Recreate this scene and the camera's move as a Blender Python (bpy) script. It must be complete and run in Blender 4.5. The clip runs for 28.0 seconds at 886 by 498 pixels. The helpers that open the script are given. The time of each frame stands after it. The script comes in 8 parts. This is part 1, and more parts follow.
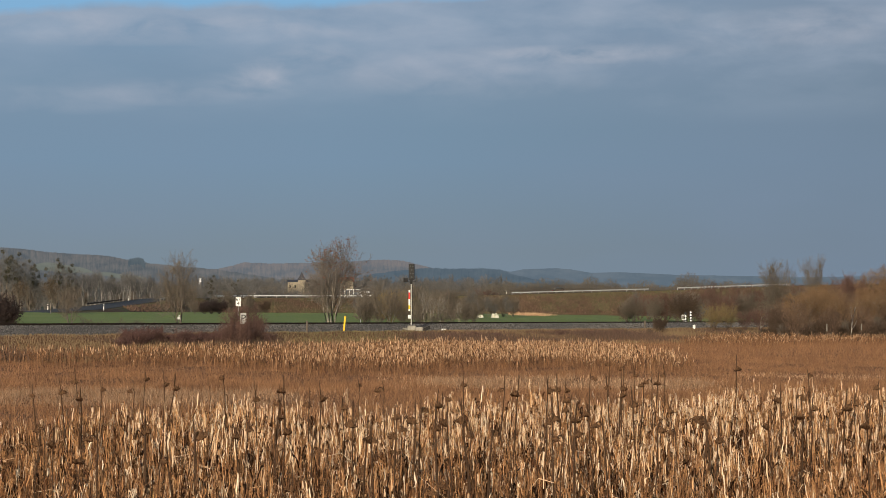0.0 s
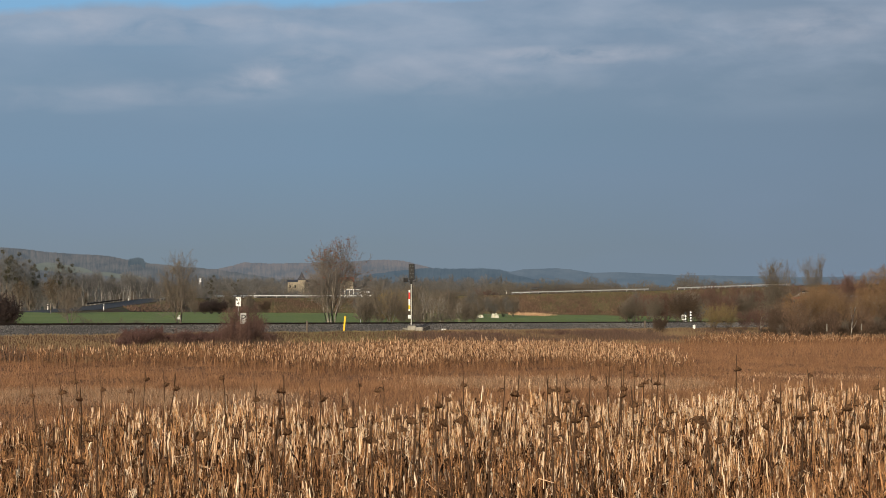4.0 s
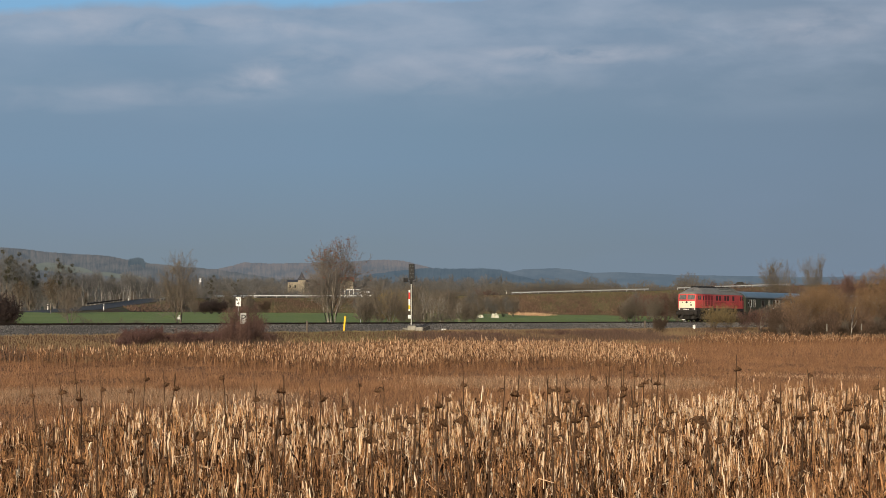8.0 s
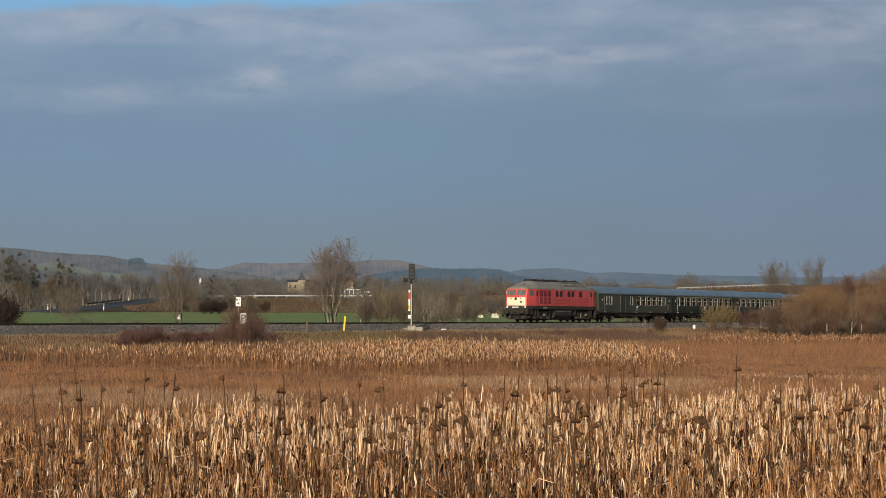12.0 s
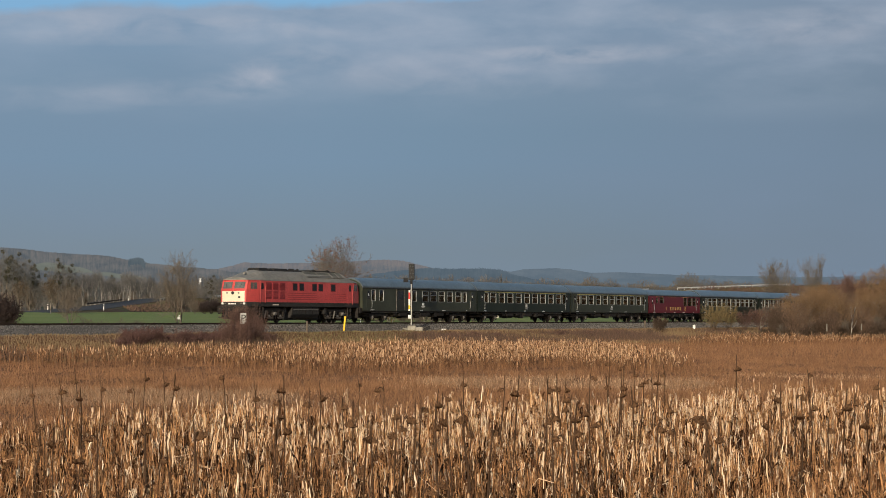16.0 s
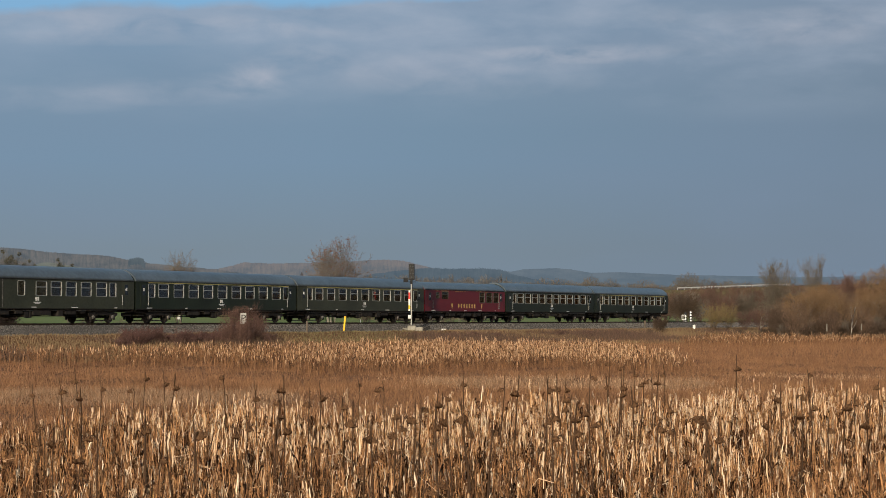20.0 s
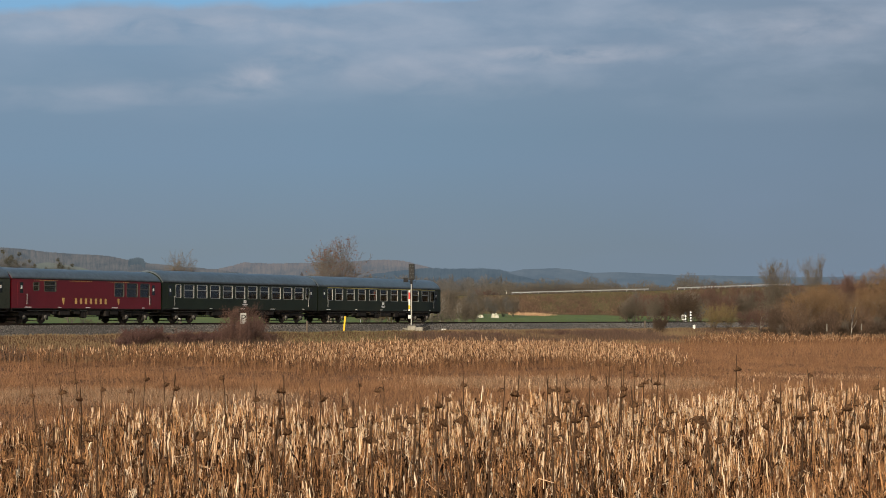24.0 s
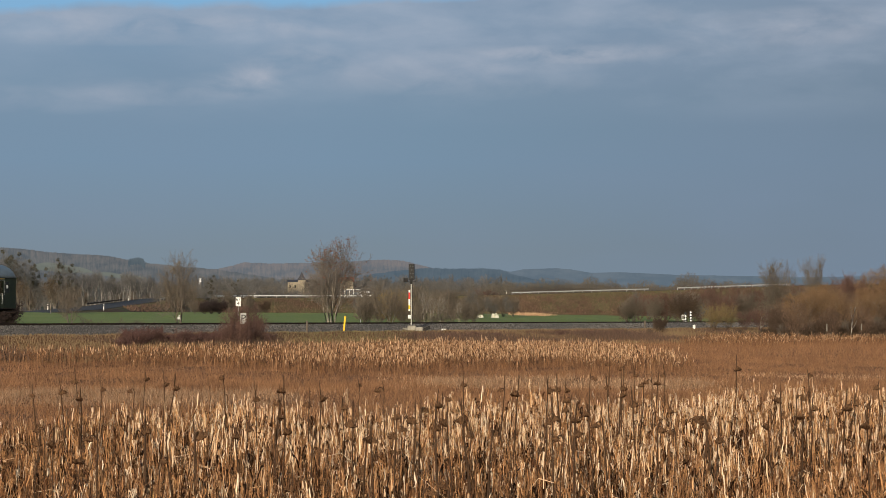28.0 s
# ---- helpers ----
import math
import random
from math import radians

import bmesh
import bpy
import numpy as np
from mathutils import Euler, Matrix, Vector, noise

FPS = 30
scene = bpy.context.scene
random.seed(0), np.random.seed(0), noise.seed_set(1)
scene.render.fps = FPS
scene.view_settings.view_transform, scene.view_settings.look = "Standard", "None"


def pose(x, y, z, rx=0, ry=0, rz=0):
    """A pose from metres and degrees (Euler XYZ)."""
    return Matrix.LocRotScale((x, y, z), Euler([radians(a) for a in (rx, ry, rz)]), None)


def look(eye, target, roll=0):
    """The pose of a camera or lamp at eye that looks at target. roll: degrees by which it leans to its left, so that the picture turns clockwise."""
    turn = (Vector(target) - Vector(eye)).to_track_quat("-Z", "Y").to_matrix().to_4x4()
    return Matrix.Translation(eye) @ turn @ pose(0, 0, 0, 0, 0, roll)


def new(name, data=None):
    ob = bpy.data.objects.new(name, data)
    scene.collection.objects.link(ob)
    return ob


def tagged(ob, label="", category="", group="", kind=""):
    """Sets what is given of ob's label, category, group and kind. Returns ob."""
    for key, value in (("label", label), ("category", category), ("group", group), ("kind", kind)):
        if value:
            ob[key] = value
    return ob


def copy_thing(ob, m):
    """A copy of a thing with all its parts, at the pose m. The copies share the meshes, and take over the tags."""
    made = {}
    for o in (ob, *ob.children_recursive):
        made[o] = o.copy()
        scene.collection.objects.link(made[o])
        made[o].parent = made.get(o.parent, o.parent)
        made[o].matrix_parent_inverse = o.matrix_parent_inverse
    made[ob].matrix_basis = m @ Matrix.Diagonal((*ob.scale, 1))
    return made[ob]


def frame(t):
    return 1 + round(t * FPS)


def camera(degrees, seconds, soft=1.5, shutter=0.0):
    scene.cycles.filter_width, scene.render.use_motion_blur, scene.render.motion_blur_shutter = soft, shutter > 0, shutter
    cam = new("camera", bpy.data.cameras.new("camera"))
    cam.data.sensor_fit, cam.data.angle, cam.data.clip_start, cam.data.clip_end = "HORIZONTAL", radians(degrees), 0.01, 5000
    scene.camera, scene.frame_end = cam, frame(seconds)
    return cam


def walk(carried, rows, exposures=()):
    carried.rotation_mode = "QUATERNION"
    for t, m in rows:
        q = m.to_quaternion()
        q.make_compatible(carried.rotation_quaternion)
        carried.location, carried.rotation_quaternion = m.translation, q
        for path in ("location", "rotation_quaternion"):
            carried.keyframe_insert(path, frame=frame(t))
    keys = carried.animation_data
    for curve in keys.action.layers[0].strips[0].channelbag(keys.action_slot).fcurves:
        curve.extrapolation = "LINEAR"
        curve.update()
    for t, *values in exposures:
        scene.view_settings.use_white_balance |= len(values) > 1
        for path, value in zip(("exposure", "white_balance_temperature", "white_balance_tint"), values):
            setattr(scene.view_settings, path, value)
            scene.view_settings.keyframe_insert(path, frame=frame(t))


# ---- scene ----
EYE_Z = 2.6
FOCAL = 3885.0 / 1568.0
cam = camera(math.degrees(2 * math.atan(0.5 / FOCAL)), 28.0, soft=0.8, shutter=0.15)
STAND = pose(0, 0, EYE_Z, 90 + 1.828, 0, 0)
walk(cam, [(0.0, STAND), (28.0, STAND)], exposures=[(0.0, 0.0), (28.0, 0.0)])

# ---- light: a low winter sun behind the viewer, clouds ahead ----
SUN_BETA = radians(12.5)
SUN_ELEV = radians(15.5)
world = bpy.data.worlds.new("winter_sky")
scene.world = world
world.use_nodes = True
wn = world.node_tree.nodes
sky = wn.new("ShaderNodeTexSky")
sky.sky_type = "NISHITA"
sky.sun_disc = False
sky.sun_elevation = SUN_ELEV
sky.sun_rotation = math.pi + SUN_BETA
sky.air_density, sky.dust_density, sky.ozone_density = 1.0, 1.5, 1.5
wn["Background"].inputs["Strength"].default_value = 0.09
world.node_tree.links.new(sky.outputs[0], wn["Background"].inputs["Color"])

sun_data = bpy.data.lights.new("sun", "SUN")
sun_data.energy = 3.6
sun_data.angle = radians(0.5)
sun_data.color = (1.0, 0.86, 0.68)
sun = new("sun", sun_data)
sun_from = Vector((-math.sin(SUN_BETA) * math.cos(SUN_ELEV), -math.cos(SUN_BETA) * math.cos(SUN_ELEV), math.sin(SUN_ELEV)))
sun.matrix_basis = look(sun_from * 100, (0, 0, 0))


# ---- materials ----
def mat(name, color, rough=0.8, metal=0.0, var=0.25, scale=2.0, fine=0.0, bump=0.0, spec=0.3, island=0.0, island_to=None, piece=0.0, coat=0.0, second=None):
    """A surface with stains at one scale, grain at a finer one, and relief."""
    m = bpy.data.materials.new(name)
    m.use_nodes = True
    nt = m.node_tree
    bsdf = nt.nodes["Principled BSDF"]
    bsdf.inputs["Roughness"].default_value = rough
    bsdf.inputs["Metallic"].default_value = metal
    bsdf.inputs["Specular IOR Level"].default_value = spec
    bsdf.inputs["Coat Weight"].default_value = coat
    tc = nt.nodes.new("ShaderNodeTexCoord")
    n1 = nt.nodes.new("ShaderNodeTexNoise")
    n1.inputs["Scale"].default_value = scale
    n1.inputs["Detail"].default_value = 5.0
    nt.links.new(tc.outputs["Object"], n1.inputs["Vector"])
    n2 = nt.nodes.new("ShaderNodeTexNoise")
    n2.inputs["Scale"].default_value = fine or scale * 9.0
    n2.inputs["Detail"].default_value = 3.0
    nt.links.new(tc.outputs["Object"], n2.inputs["Vector"])
    add = nt.nodes.new("ShaderNodeMath")
    add.operation = "ADD"
    nt.links.new(n1.outputs["Fac"], add.inputs[0])
    nt.links.new(n2.outputs["Fac"], add.inputs[1])
    rng = nt.nodes.new("ShaderNodeMapRange")
    rng.inputs["From Min"].default_value = 0.6
    rng.inputs["From Max"].default_value = 1.4
    rng.inputs["To Min"].default_value = 1.0 - var
    rng.inputs["To Max"].default_value = 1.0 + var
    nt.links.new(add.outputs[0], rng.inputs["Value"])
    source = None
    if island or island_to:
        geo = nt.nodes.new("ShaderNodeNewGeometry")
        source = geo.outputs["Random Per Island"]
    elif piece:
        info = nt.nodes.new("ShaderNodeObjectInfo")
        source = info.outputs["Random"]
    base = nt.nodes.new("ShaderNodeMix")
    base.data_type = "RGBA"
    base.inputs["Factor"].default_value = 0.0
    base.inputs["A"].default_value = (*color, 1)
    other = island_to if island_to else [c * (1 - (island or piece)) for c in color]
    base.inputs["B"].default_value = (*other, 1)
    if source:
        nt.links.new(source, base.inputs["Factor"])
    tone = base.outputs["Result"]
    if second:
        rp = nt.nodes.new("ShaderNodeMapRange")
        rp.inputs["From Min"].default_value, rp.inputs["From Max"].default_value = 0.42, 0.58
        nt.links.new(n1.outputs["Fac"], rp.inputs["Value"])
        two = nt.nodes.new("ShaderNodeMix")
        two.data_type = "RGBA"
        nt.links.new(rp.outputs[0], two.inputs["Factor"])
        nt.links.new(tone, two.inputs["A"])
        two.inputs["B"].default_value = (*second, 1)
        tone = two.outputs["Result"]
    scaled = nt.nodes.new("ShaderNodeVectorMath")
    scaled.operation = "SCALE"
    nt.links.new(tone, scaled.inputs[0])
    nt.links.new(rng.outputs[0], scaled.inputs["Scale"])
    nt.links.new(scaled.outputs[0], bsdf.inputs["Base Color"])
    if bump:
        bp = nt.nodes.new("ShaderNodeBump")
        bp.inputs["Strength"].default_value = bump
        bp.inputs["Distance"].default_value = 0.05
        nt.links.new(n2.outputs["Fac"], bp.inputs["Height"])
        nt.links.new(bp.outputs[0], bsdf.inputs["Normal"])
    return m


def glass(name, tint, rough=0.04):
    m = bpy.data.materials.new(name)
    m.use_nodes = True
    nt = m.node_tree
    out = nt.nodes["Material Output"]
    nt.nodes.remove(nt.nodes["Principled BSDF"])
    tr = nt.nodes.new("ShaderNodeBsdfTransparent")
    tr.inputs["Color"].default_value = (*tint, 1)
    gl = nt.nodes.new("ShaderNodeBsdfGlossy")
    gl.inputs["Roughness"].default_value = rough
    fr = nt.nodes.new("ShaderNodeFresnel")
    fr.inputs["IOR"].default_value = 1.5
    mix = nt.nodes.new("ShaderNodeMixShader")
    dull = nt.nodes.new("ShaderNodeMath")
    dull.operation = "MULTIPLY"
    dull.inputs[1].default_value = 0.8
    dull.use_clamp = True
    nt.links.new(fr.outputs[0], dull.inputs[0])
    nt.links.new(dull.outputs[0], mix.inputs[0])
    nt.links.new(tr.outputs[0], mix.inputs[1])
    nt.links.new(gl.outputs[0], mix.inputs[2])
    nt.links.new(mix.outputs[0], out.inputs["Surface"])
    return m


M = {
    "ballast": mat("ballast", (0.125, 0.112, 0.096), 0.95, var=0.4, scale=1.1, fine=14.0, bump=0.8),
    "stone": mat("ballast_stone", (0.315, 0.285, 0.248), 0.95, var=0.3, scale=0.5, fine=3.0, island=0.85),
    "rail": mat("rusty_rail", (0.048, 0.033, 0.025), 0.7, metal=0.1, var=0.3, scale=1.5, spec=0.1),
    "sleeper": mat("concrete_sleeper", (0.26, 0.235, 0.205), 0.9, var=0.3, scale=4.0, piece=0.3),
    "red": mat("traffic_red_paint", (0.60, 0.078, 0.070), 0.45, var=0.3, scale=0.55, fine=7.0, spec=0.45),
    "dark_red": mat("louvre_red", (0.28, 0.034, 0.035), 0.6, var=0.25, scale=1.0),
    "cream": mat("cream_paint", (0.80, 0.72, 0.55), 0.5, var=0.1, scale=1.2),
    "loco_roof": mat("sooty_grey_roof", (0.235, 0.225, 0.20), 0.75, var=0.32, scale=0.45, fine=4.0, spec=0.25),
    "grille": mat("dusty_grille", (0.105, 0.105, 0.090), 0.8, var=0.5, scale=2.5, fine=40.0),
    "dry_tuft": mat("dull_dry_grass", (0.235, 0.168, 0.100), 0.95, var=0.25, scale=0.3, island_to=(0.13, 0.092, 0.055)),
    "twig_tan": mat("pinkish_tan_twigs", (0.262, 0.172, 0.116), 0.95, var=0.25, scale=0.6, island=0.55),
    "soot": mat("soot_black", (0.022, 0.021, 0.02), 0.85, var=0.4, scale=1.0),
    "frame_grey": mat("dusty_frame_grey", (0.038, 0.035, 0.032), 0.8, var=0.45, scale=1.6, spec=0.25),
    "bogie": mat("brake_dust_black", (0.031, 0.027, 0.024), 0.9, var=0.6, scale=3.0, spec=0.2),
    "axlebox": mat("worn_steel_grey", (0.19, 0.175, 0.155), 0.65, metal=0.15, var=0.4, scale=3.0),
    "green": mat("bottle_green_paint", (0.0185, 0.0260, 0.0150), 0.45, var=0.35, scale=0.5, fine=5.0, spec=0.22),
    "olive": mat("faded_olive_paint", (0.050, 0.055, 0.0365), 0.5, var=0.35, scale=0.5, fine=5.0, spec=0.22),
    "coach_roof": mat("grey_coach_roof", (0.105, 0.128, 0.144), 0.40, var=0.35, scale=0.5, fine=4.0, spec=0.4),
    "vent_grey": mat("dull_vent_grey", (0.060, 0.070, 0.076), 0.6, var=0.3, scale=1.0),
    "wine": mat("wine_red_paint", (0.155, 0.009, 0.016), 0.42, var=0.12, scale=0.6, spec=0.4),
    "window_frame": mat("aluminium_window_frame", (0.33, 0.345, 0.33), 0.5, metal=0.2, var=0.2),
    "yellow_line": mat("first_class_yellow", (0.60, 0.53, 0.20), 0.5, var=0.1),
    "gold": mat("gold_lettering", (0.66, 0.44, 0.14), 0.5, var=0.05),
    "white": mat("white_enamel", (0.80, 0.79, 0.75), 0.5, var=0.1, scale=3.0),
    "black": mat("black_enamel", (0.015, 0.015, 0.016), 0.5, var=0.2),
    "interior": mat("coach_partition", (0.085, 0.080, 0.068), 0.7, var=0.3, scale=1.0),
    "curtain": mat("curtain_cloth", (0.22, 0.19, 0.145), 0.9, var=0.25, scale=3.0),
    "rubber": mat("black_rubber", (0.018, 0.018, 0.018), 0.8, var=0.2),
    "grey_paint": mat("galvanised_steel", (0.42, 0.43, 0.43), 0.5, metal=0.5, var=0.2, scale=1.0),
    "mast": mat("pale_grey_mast", (0.38, 0.38, 0.35), 0.6, var=0.2, scale=2.0),
    "warn_red": mat("warning_red", (0.55, 0.03, 0.02), 0.5, var=0.1),
    "warn_yellow": mat("marker_yellow", (0.75, 0.50, 0.02), 0.55, var=0.12, scale=3.0),
    "concrete": mat("weathered_concrete", (0.32, 0.30, 0.25), 0.9, var=0.35, scale=1.6, bump=0.3),
    "wood": mat("weathered_wood", (0.16, 0.13, 0.10), 0.9, var=0.3, scale=3.0),
    "asphalt": mat("asphalt", (0.085, 0.088, 0.094), 1.0, var=0.2, scale=0.2, fine=3.0, spec=0.05),
    "car_dark": mat("dark_car_paint", (0.012, 0.013, 0.018), 0.25, var=0.05, coat=0.6),
    "car_silver": mat("charcoal_car_paint", (0.022, 0.018, 0.022), 0.3, var=0.05, coat=0.5),
    "tyre": mat("tyre_rubber", (0.02, 0.02, 0.02), 0.9, var=0.1),
    "lamp_glass": mat("lamp_glass", (0.85, 0.84, 0.78), 0.25, var=0.05),
    "render_wall": mat("cream_render", (0.30, 0.262, 0.195), 0.9, var=0.35, scale=0.6),
    "roof_tile": mat("clay_roof", (0.22, 0.08, 0.05), 0.9, var=0.25, scale=0.5),
    "hall": mat("white_cladding", (0.66, 0.67, 0.66), 0.6, var=0.08, scale=0.3),
    "panel_dark": mat("dark_panel", (0.07, 0.08, 0.09), 0.5, var=0.2),
    "bale": mat("limestone", (0.60, 0.58, 0.47), 0.85, var=0.35, scale=1.6, bump=0.4),
    "bark": mat("grey_brown_bark", (0.19, 0.155, 0.125), 0.95, var=0.35, scale=2.0, bump=0.4),
    "birch": mat("pale_bark", (0.33, 0.305, 0.265), 0.9, var=0.45, scale=2.0),
    "twig": mat("bare_twigs", (0.205, 0.168, 0.130), 0.95, var=0.2, scale=0.6, island=0.4),
    "twig_red": mat("reddish_twigs", (0.196, 0.114, 0.088), 0.95, var=0.2, scale=0.8, island=0.45),
    "twig_purple": mat("purple_red_twigs", (0.205, 0.114, 0.096), 0.95, var=0.3, scale=0.8, island=0.55),
    "leaf_dull": mat("dull_withered_leaves", (0.155, 0.115, 0.075), 0.9, var=0.25, scale=2.0, island=0.5),
    "slate": mat("slate_roof", (0.055, 0.055, 0.065), 0.8, var=0.25, scale=0.6),
    "bark_pale": mat("pale_grey_bark", (0.27, 0.24, 0.20), 0.95, var=0.4, scale=2.0, bump=0.3),
    "leaf_ochre": mat("dry_ochre_leaves", (0.315, 0.188, 0.092), 0.9, var=0.25, scale=1.5, island=0.6),
    "bogie_dust": mat("dusty_running_gear", (0.105, 0.088, 0.072), 0.9, var=0.55, scale=4.0, spec=0.2),
    "twig_dark": mat("dark_brown_twigs", (0.140, 0.096, 0.066), 0.95, var=0.2, scale=0.6, island=0.45),
    "twig_dusk": mat("dusky_twigs", (0.070, 0.050, 0.045), 0.95, var=0.2, scale=0.8, island=0.4),
    "twig_pink": mat("pinkish_grey_twigs", (0.205, 0.172, 0.145), 0.95, var=0.2, scale=0.6, island=0.35),
    "twig_gold": mat("ochre_twigs", (0.305, 0.196, 0.108), 0.95, var=0.25, scale=0.6, island=0.6),
    "twig_yellow": mat("yellow_green_twigs", (0.30, 0.225, 0.105), 0.95, var=0.2, scale=0.6, island=0.4),
    # far twigs greyed: distance haze is put into the base colour
    "twig_far": mat("hazed_far_twigs", (0.184, 0.174, 0.164), 0.95, var=0.2, scale=0.1, island=0.4),
    "dead_leaf": mat("russet_dead_leaves", (0.26, 0.10, 0.045), 0.9, var=0.2, scale=3.0, island=0.5),
    "mistletoe": mat("mistletoe_green", (0.105, 0.098, 0.062), 0.95, var=0.3, scale=2.0, island=0.5),
    "straw": mat("russet_straw", (0.55, 0.285, 0.122), 0.8, var=0.38, scale=6.0, fine=70.0, island_to=(0.128, 0.053, 0.022)),
    # pale straw, its colour raised further to imitate sunlit highlights
    "straw_pale": mat("sunlit_pale_straw", (0.95, 0.77, 0.565), 0.8, var=0.2, scale=6.0, fine=60.0, island_to=(0.66, 0.39, 0.19)),
    "straw_far": mat("far_straw", (0.69, 0.475, 0.295), 0.85, var=0.2, scale=3.0, island_to=(0.32, 0.165, 0.078)),
    # russet straw; the shade between stems is put into its dark tone
    "straw_low": mat("shaded_russet_straw", (0.100, 0.042, 0.017), 0.9, var=0.25, scale=5.0, spec=0.1, island_to=(0.016, 0.008, 0.004)),
    # umber straw, darkened to stand for shaded gaps in the far stand
    "far_low": mat("shaded_umber_straw", (0.27, 0.135, 0.060), 0.9, var=0.25, scale=3.0, island_to=(0.050, 0.026, 0.015)),
    "bank_olive": mat("olive_bank_grass", (0.205, 0.180, 0.078), 0.95, var=0.25, scale=0.5, island_to=(0.125, 0.090, 0.048)),
    "bank_umber": mat("dark_bank_weeds", (0.170, 0.104, 0.072), 0.95, var=0.25, scale=0.5, island_to=(0.066, 0.044, 0.034)),
    "heath": mat("russet_scrub", (0.225, 0.138, 0.098), 0.95, var=0.25, scale=0.3, island_to=(0.105, 0.064, 0.048)),
    "leaf_gold": mat("ochre_broad_leaf", (0.52, 0.285, 0.105), 0.85, var=0.3, scale=9.0, island_to=(0.27, 0.135, 0.052)),
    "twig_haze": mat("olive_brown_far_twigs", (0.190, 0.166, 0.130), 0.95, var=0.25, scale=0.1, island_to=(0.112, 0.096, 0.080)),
    "verge": mat("verge_grass", (0.128, 0.130, 0.060), 0.95, var=0.25, scale=0.3, island_to=(0.155, 0.120, 0.066)),
    "stalk": mat("dark_dead_stalk", (0.074, 0.044, 0.027), 0.95, var=0.4, scale=6.0, spec=0.08),
    "seed_head": mat("withered_seed_head", (0.075, 0.036, 0.019), 0.95, var=0.5, scale=14.0, bump=0.8, spec=0.05),
    "seed_back": mat("dry_head_back", (0.155, 0.085, 0.045), 0.95, var=0.6, scale=9.0, fine=60.0, bump=0.6, spec=0.05),
    "brown_stems": mat("russet_stems", (0.335, 0.178, 0.090), 0.9, var=0.55, scale=0.35, island_to=(0.165, 0.082, 0.041)),
    "grey_stems": mat("greyish_stems", (0.385, 0.258, 0.165), 0.9, var=0.35, scale=0.4, island_to=(0.215, 0.125, 0.070)),
    "dry_grass": mat("dry_grass", (0.30, 0.21, 0.115), 0.9, var=0.2, scale=0.3, island_to=(0.15, 0.10, 0.052)),
    "green_grass": mat("winter_crop_green", (0.165, 0.215, 0.066), 0.9, var=0.2, scale=0.1, island_to=(0.140, 0.182, 0.060)),
    "bank_grass": mat("embankment_soil_grass", (0.125, 0.084, 0.055), 0.95, var=0.35, scale=0.12, fine=0.9, spec=0.05, second=(0.105, 0.092, 0.050)),
}
M["pane"] = glass("window_pane", (0.50, 0.46, 0.42))
M["car_glass"] = mat("car_window", (0.02, 0.025, 0.03), 0.1, var=0.05)


# ---- mesh building ----
class G:
    """Gathers vertices and faces of one part."""

    def __init__(self):
        self.v, self.f = [], []

    def box(self, x0, x1, y0, y1, z0, z1):
        n = len(self.v)
        self.v += [(x, y, z) for z in (z0, z1) for y in (y0, y1) for x in (x0, x1)]
        self.f += [tuple(n + i for i in q) for q in ((0, 2, 3, 1), (4, 5, 7, 6), (0, 1, 5, 4), (2, 6, 7, 3), (0, 4, 6, 2), (1, 3, 7, 5))]
        return self

    def poly(self, pts):
        n = len(self.v)
        self.v += [tuple(p) for p in pts]
        self.f.append(tuple(range(n, n + len(pts))))
        return self

    def rings(self, rings, caps=True, closed=True):
        n, k = len(self.v), len(rings[0])
        for r in rings:
            self.v += [tuple(p) for p in r]
        for i in range(len(rings) - 1):
            for j in range(k if closed else k - 1):
                a, b = n + i * k + j, n + i * k + (j + 1) % k
                self.f.append((a, b, b + k, a + k))
        if caps:
            self.f.append(tuple(range(n + k - 1, n - 1, -1)))
            self.f.append(tuple(n + (len(rings) - 1) * k + j for j in range(k)))
        return self

    def tube(self, p, q, r0, r1=None, k=8):
        p, q = Vector(p), Vector(q)
        r1 = r0 if r1 is None else r1
        a = (q - p).normalized()
        s = a.orthogonal().normalized()
        t = a.cross(s)
        ring = lambda c, r: [c + (s * math.cos(6.2832 * j / k) + t * math.sin(6.2832 * j / k)) * r for j in range(k)]
        return self.rings([ring(p, r0), ring(q, r1)])

    def lathe(self, c, axis, prof, k=16):
        """prof: (distance along axis, radius)."""
        c, a = Vector(c), Vector(axis).normalized()
        s = a.orthogonal().normalized()
        t = a.cross(s)
        return self.rings([[c + a * d + (s * math.cos(6.2832 * j / k) + t * math.sin(6.2832 * j / k)) * r for j in range(k)] for d, r in prof])

    def mesh(self, name, material, smooth=False, bevel=0.0):
        me = bpy.data.meshes.new(name)
        me.from_pydata(self.v, [], self.f)
        bm = bmesh.new()
        bm.from_mesh(me)
        bmesh.ops.recalc_face_normals(bm, faces=bm.faces)
        if bevel:
            bmesh.ops.bevel(bm, geom=list(bm.edges), offset=bevel, segments=1, affect="EDGES", clamp_overlap=True)
        bm.to_mesh(me)
        bm.free()
        me.materials.append(material)
        if smooth:
            me.shade_smooth()
        return me


def raw_mesh(name, v, f, material):
    me = bpy.data.meshes.new(name)
    v = np.asarray(v, dtype=np.float32)
    f = np.asarray(f, dtype=np.int32)
    k = f.shape[1]
    me.vertices.add(len(v))
    me.vertices.foreach_set("co", v.ravel())
    me.loops.add(f.size)
    me.loops.foreach_set("vertex_index", f.ravel())
    me.polygons.add(len(f))
    me.polygons.foreach_set("loop_start", np.arange(0, f.size, k, dtype=np.int32))
    me.update(calc_edges=True)
    me.materials.append(material)
    return me


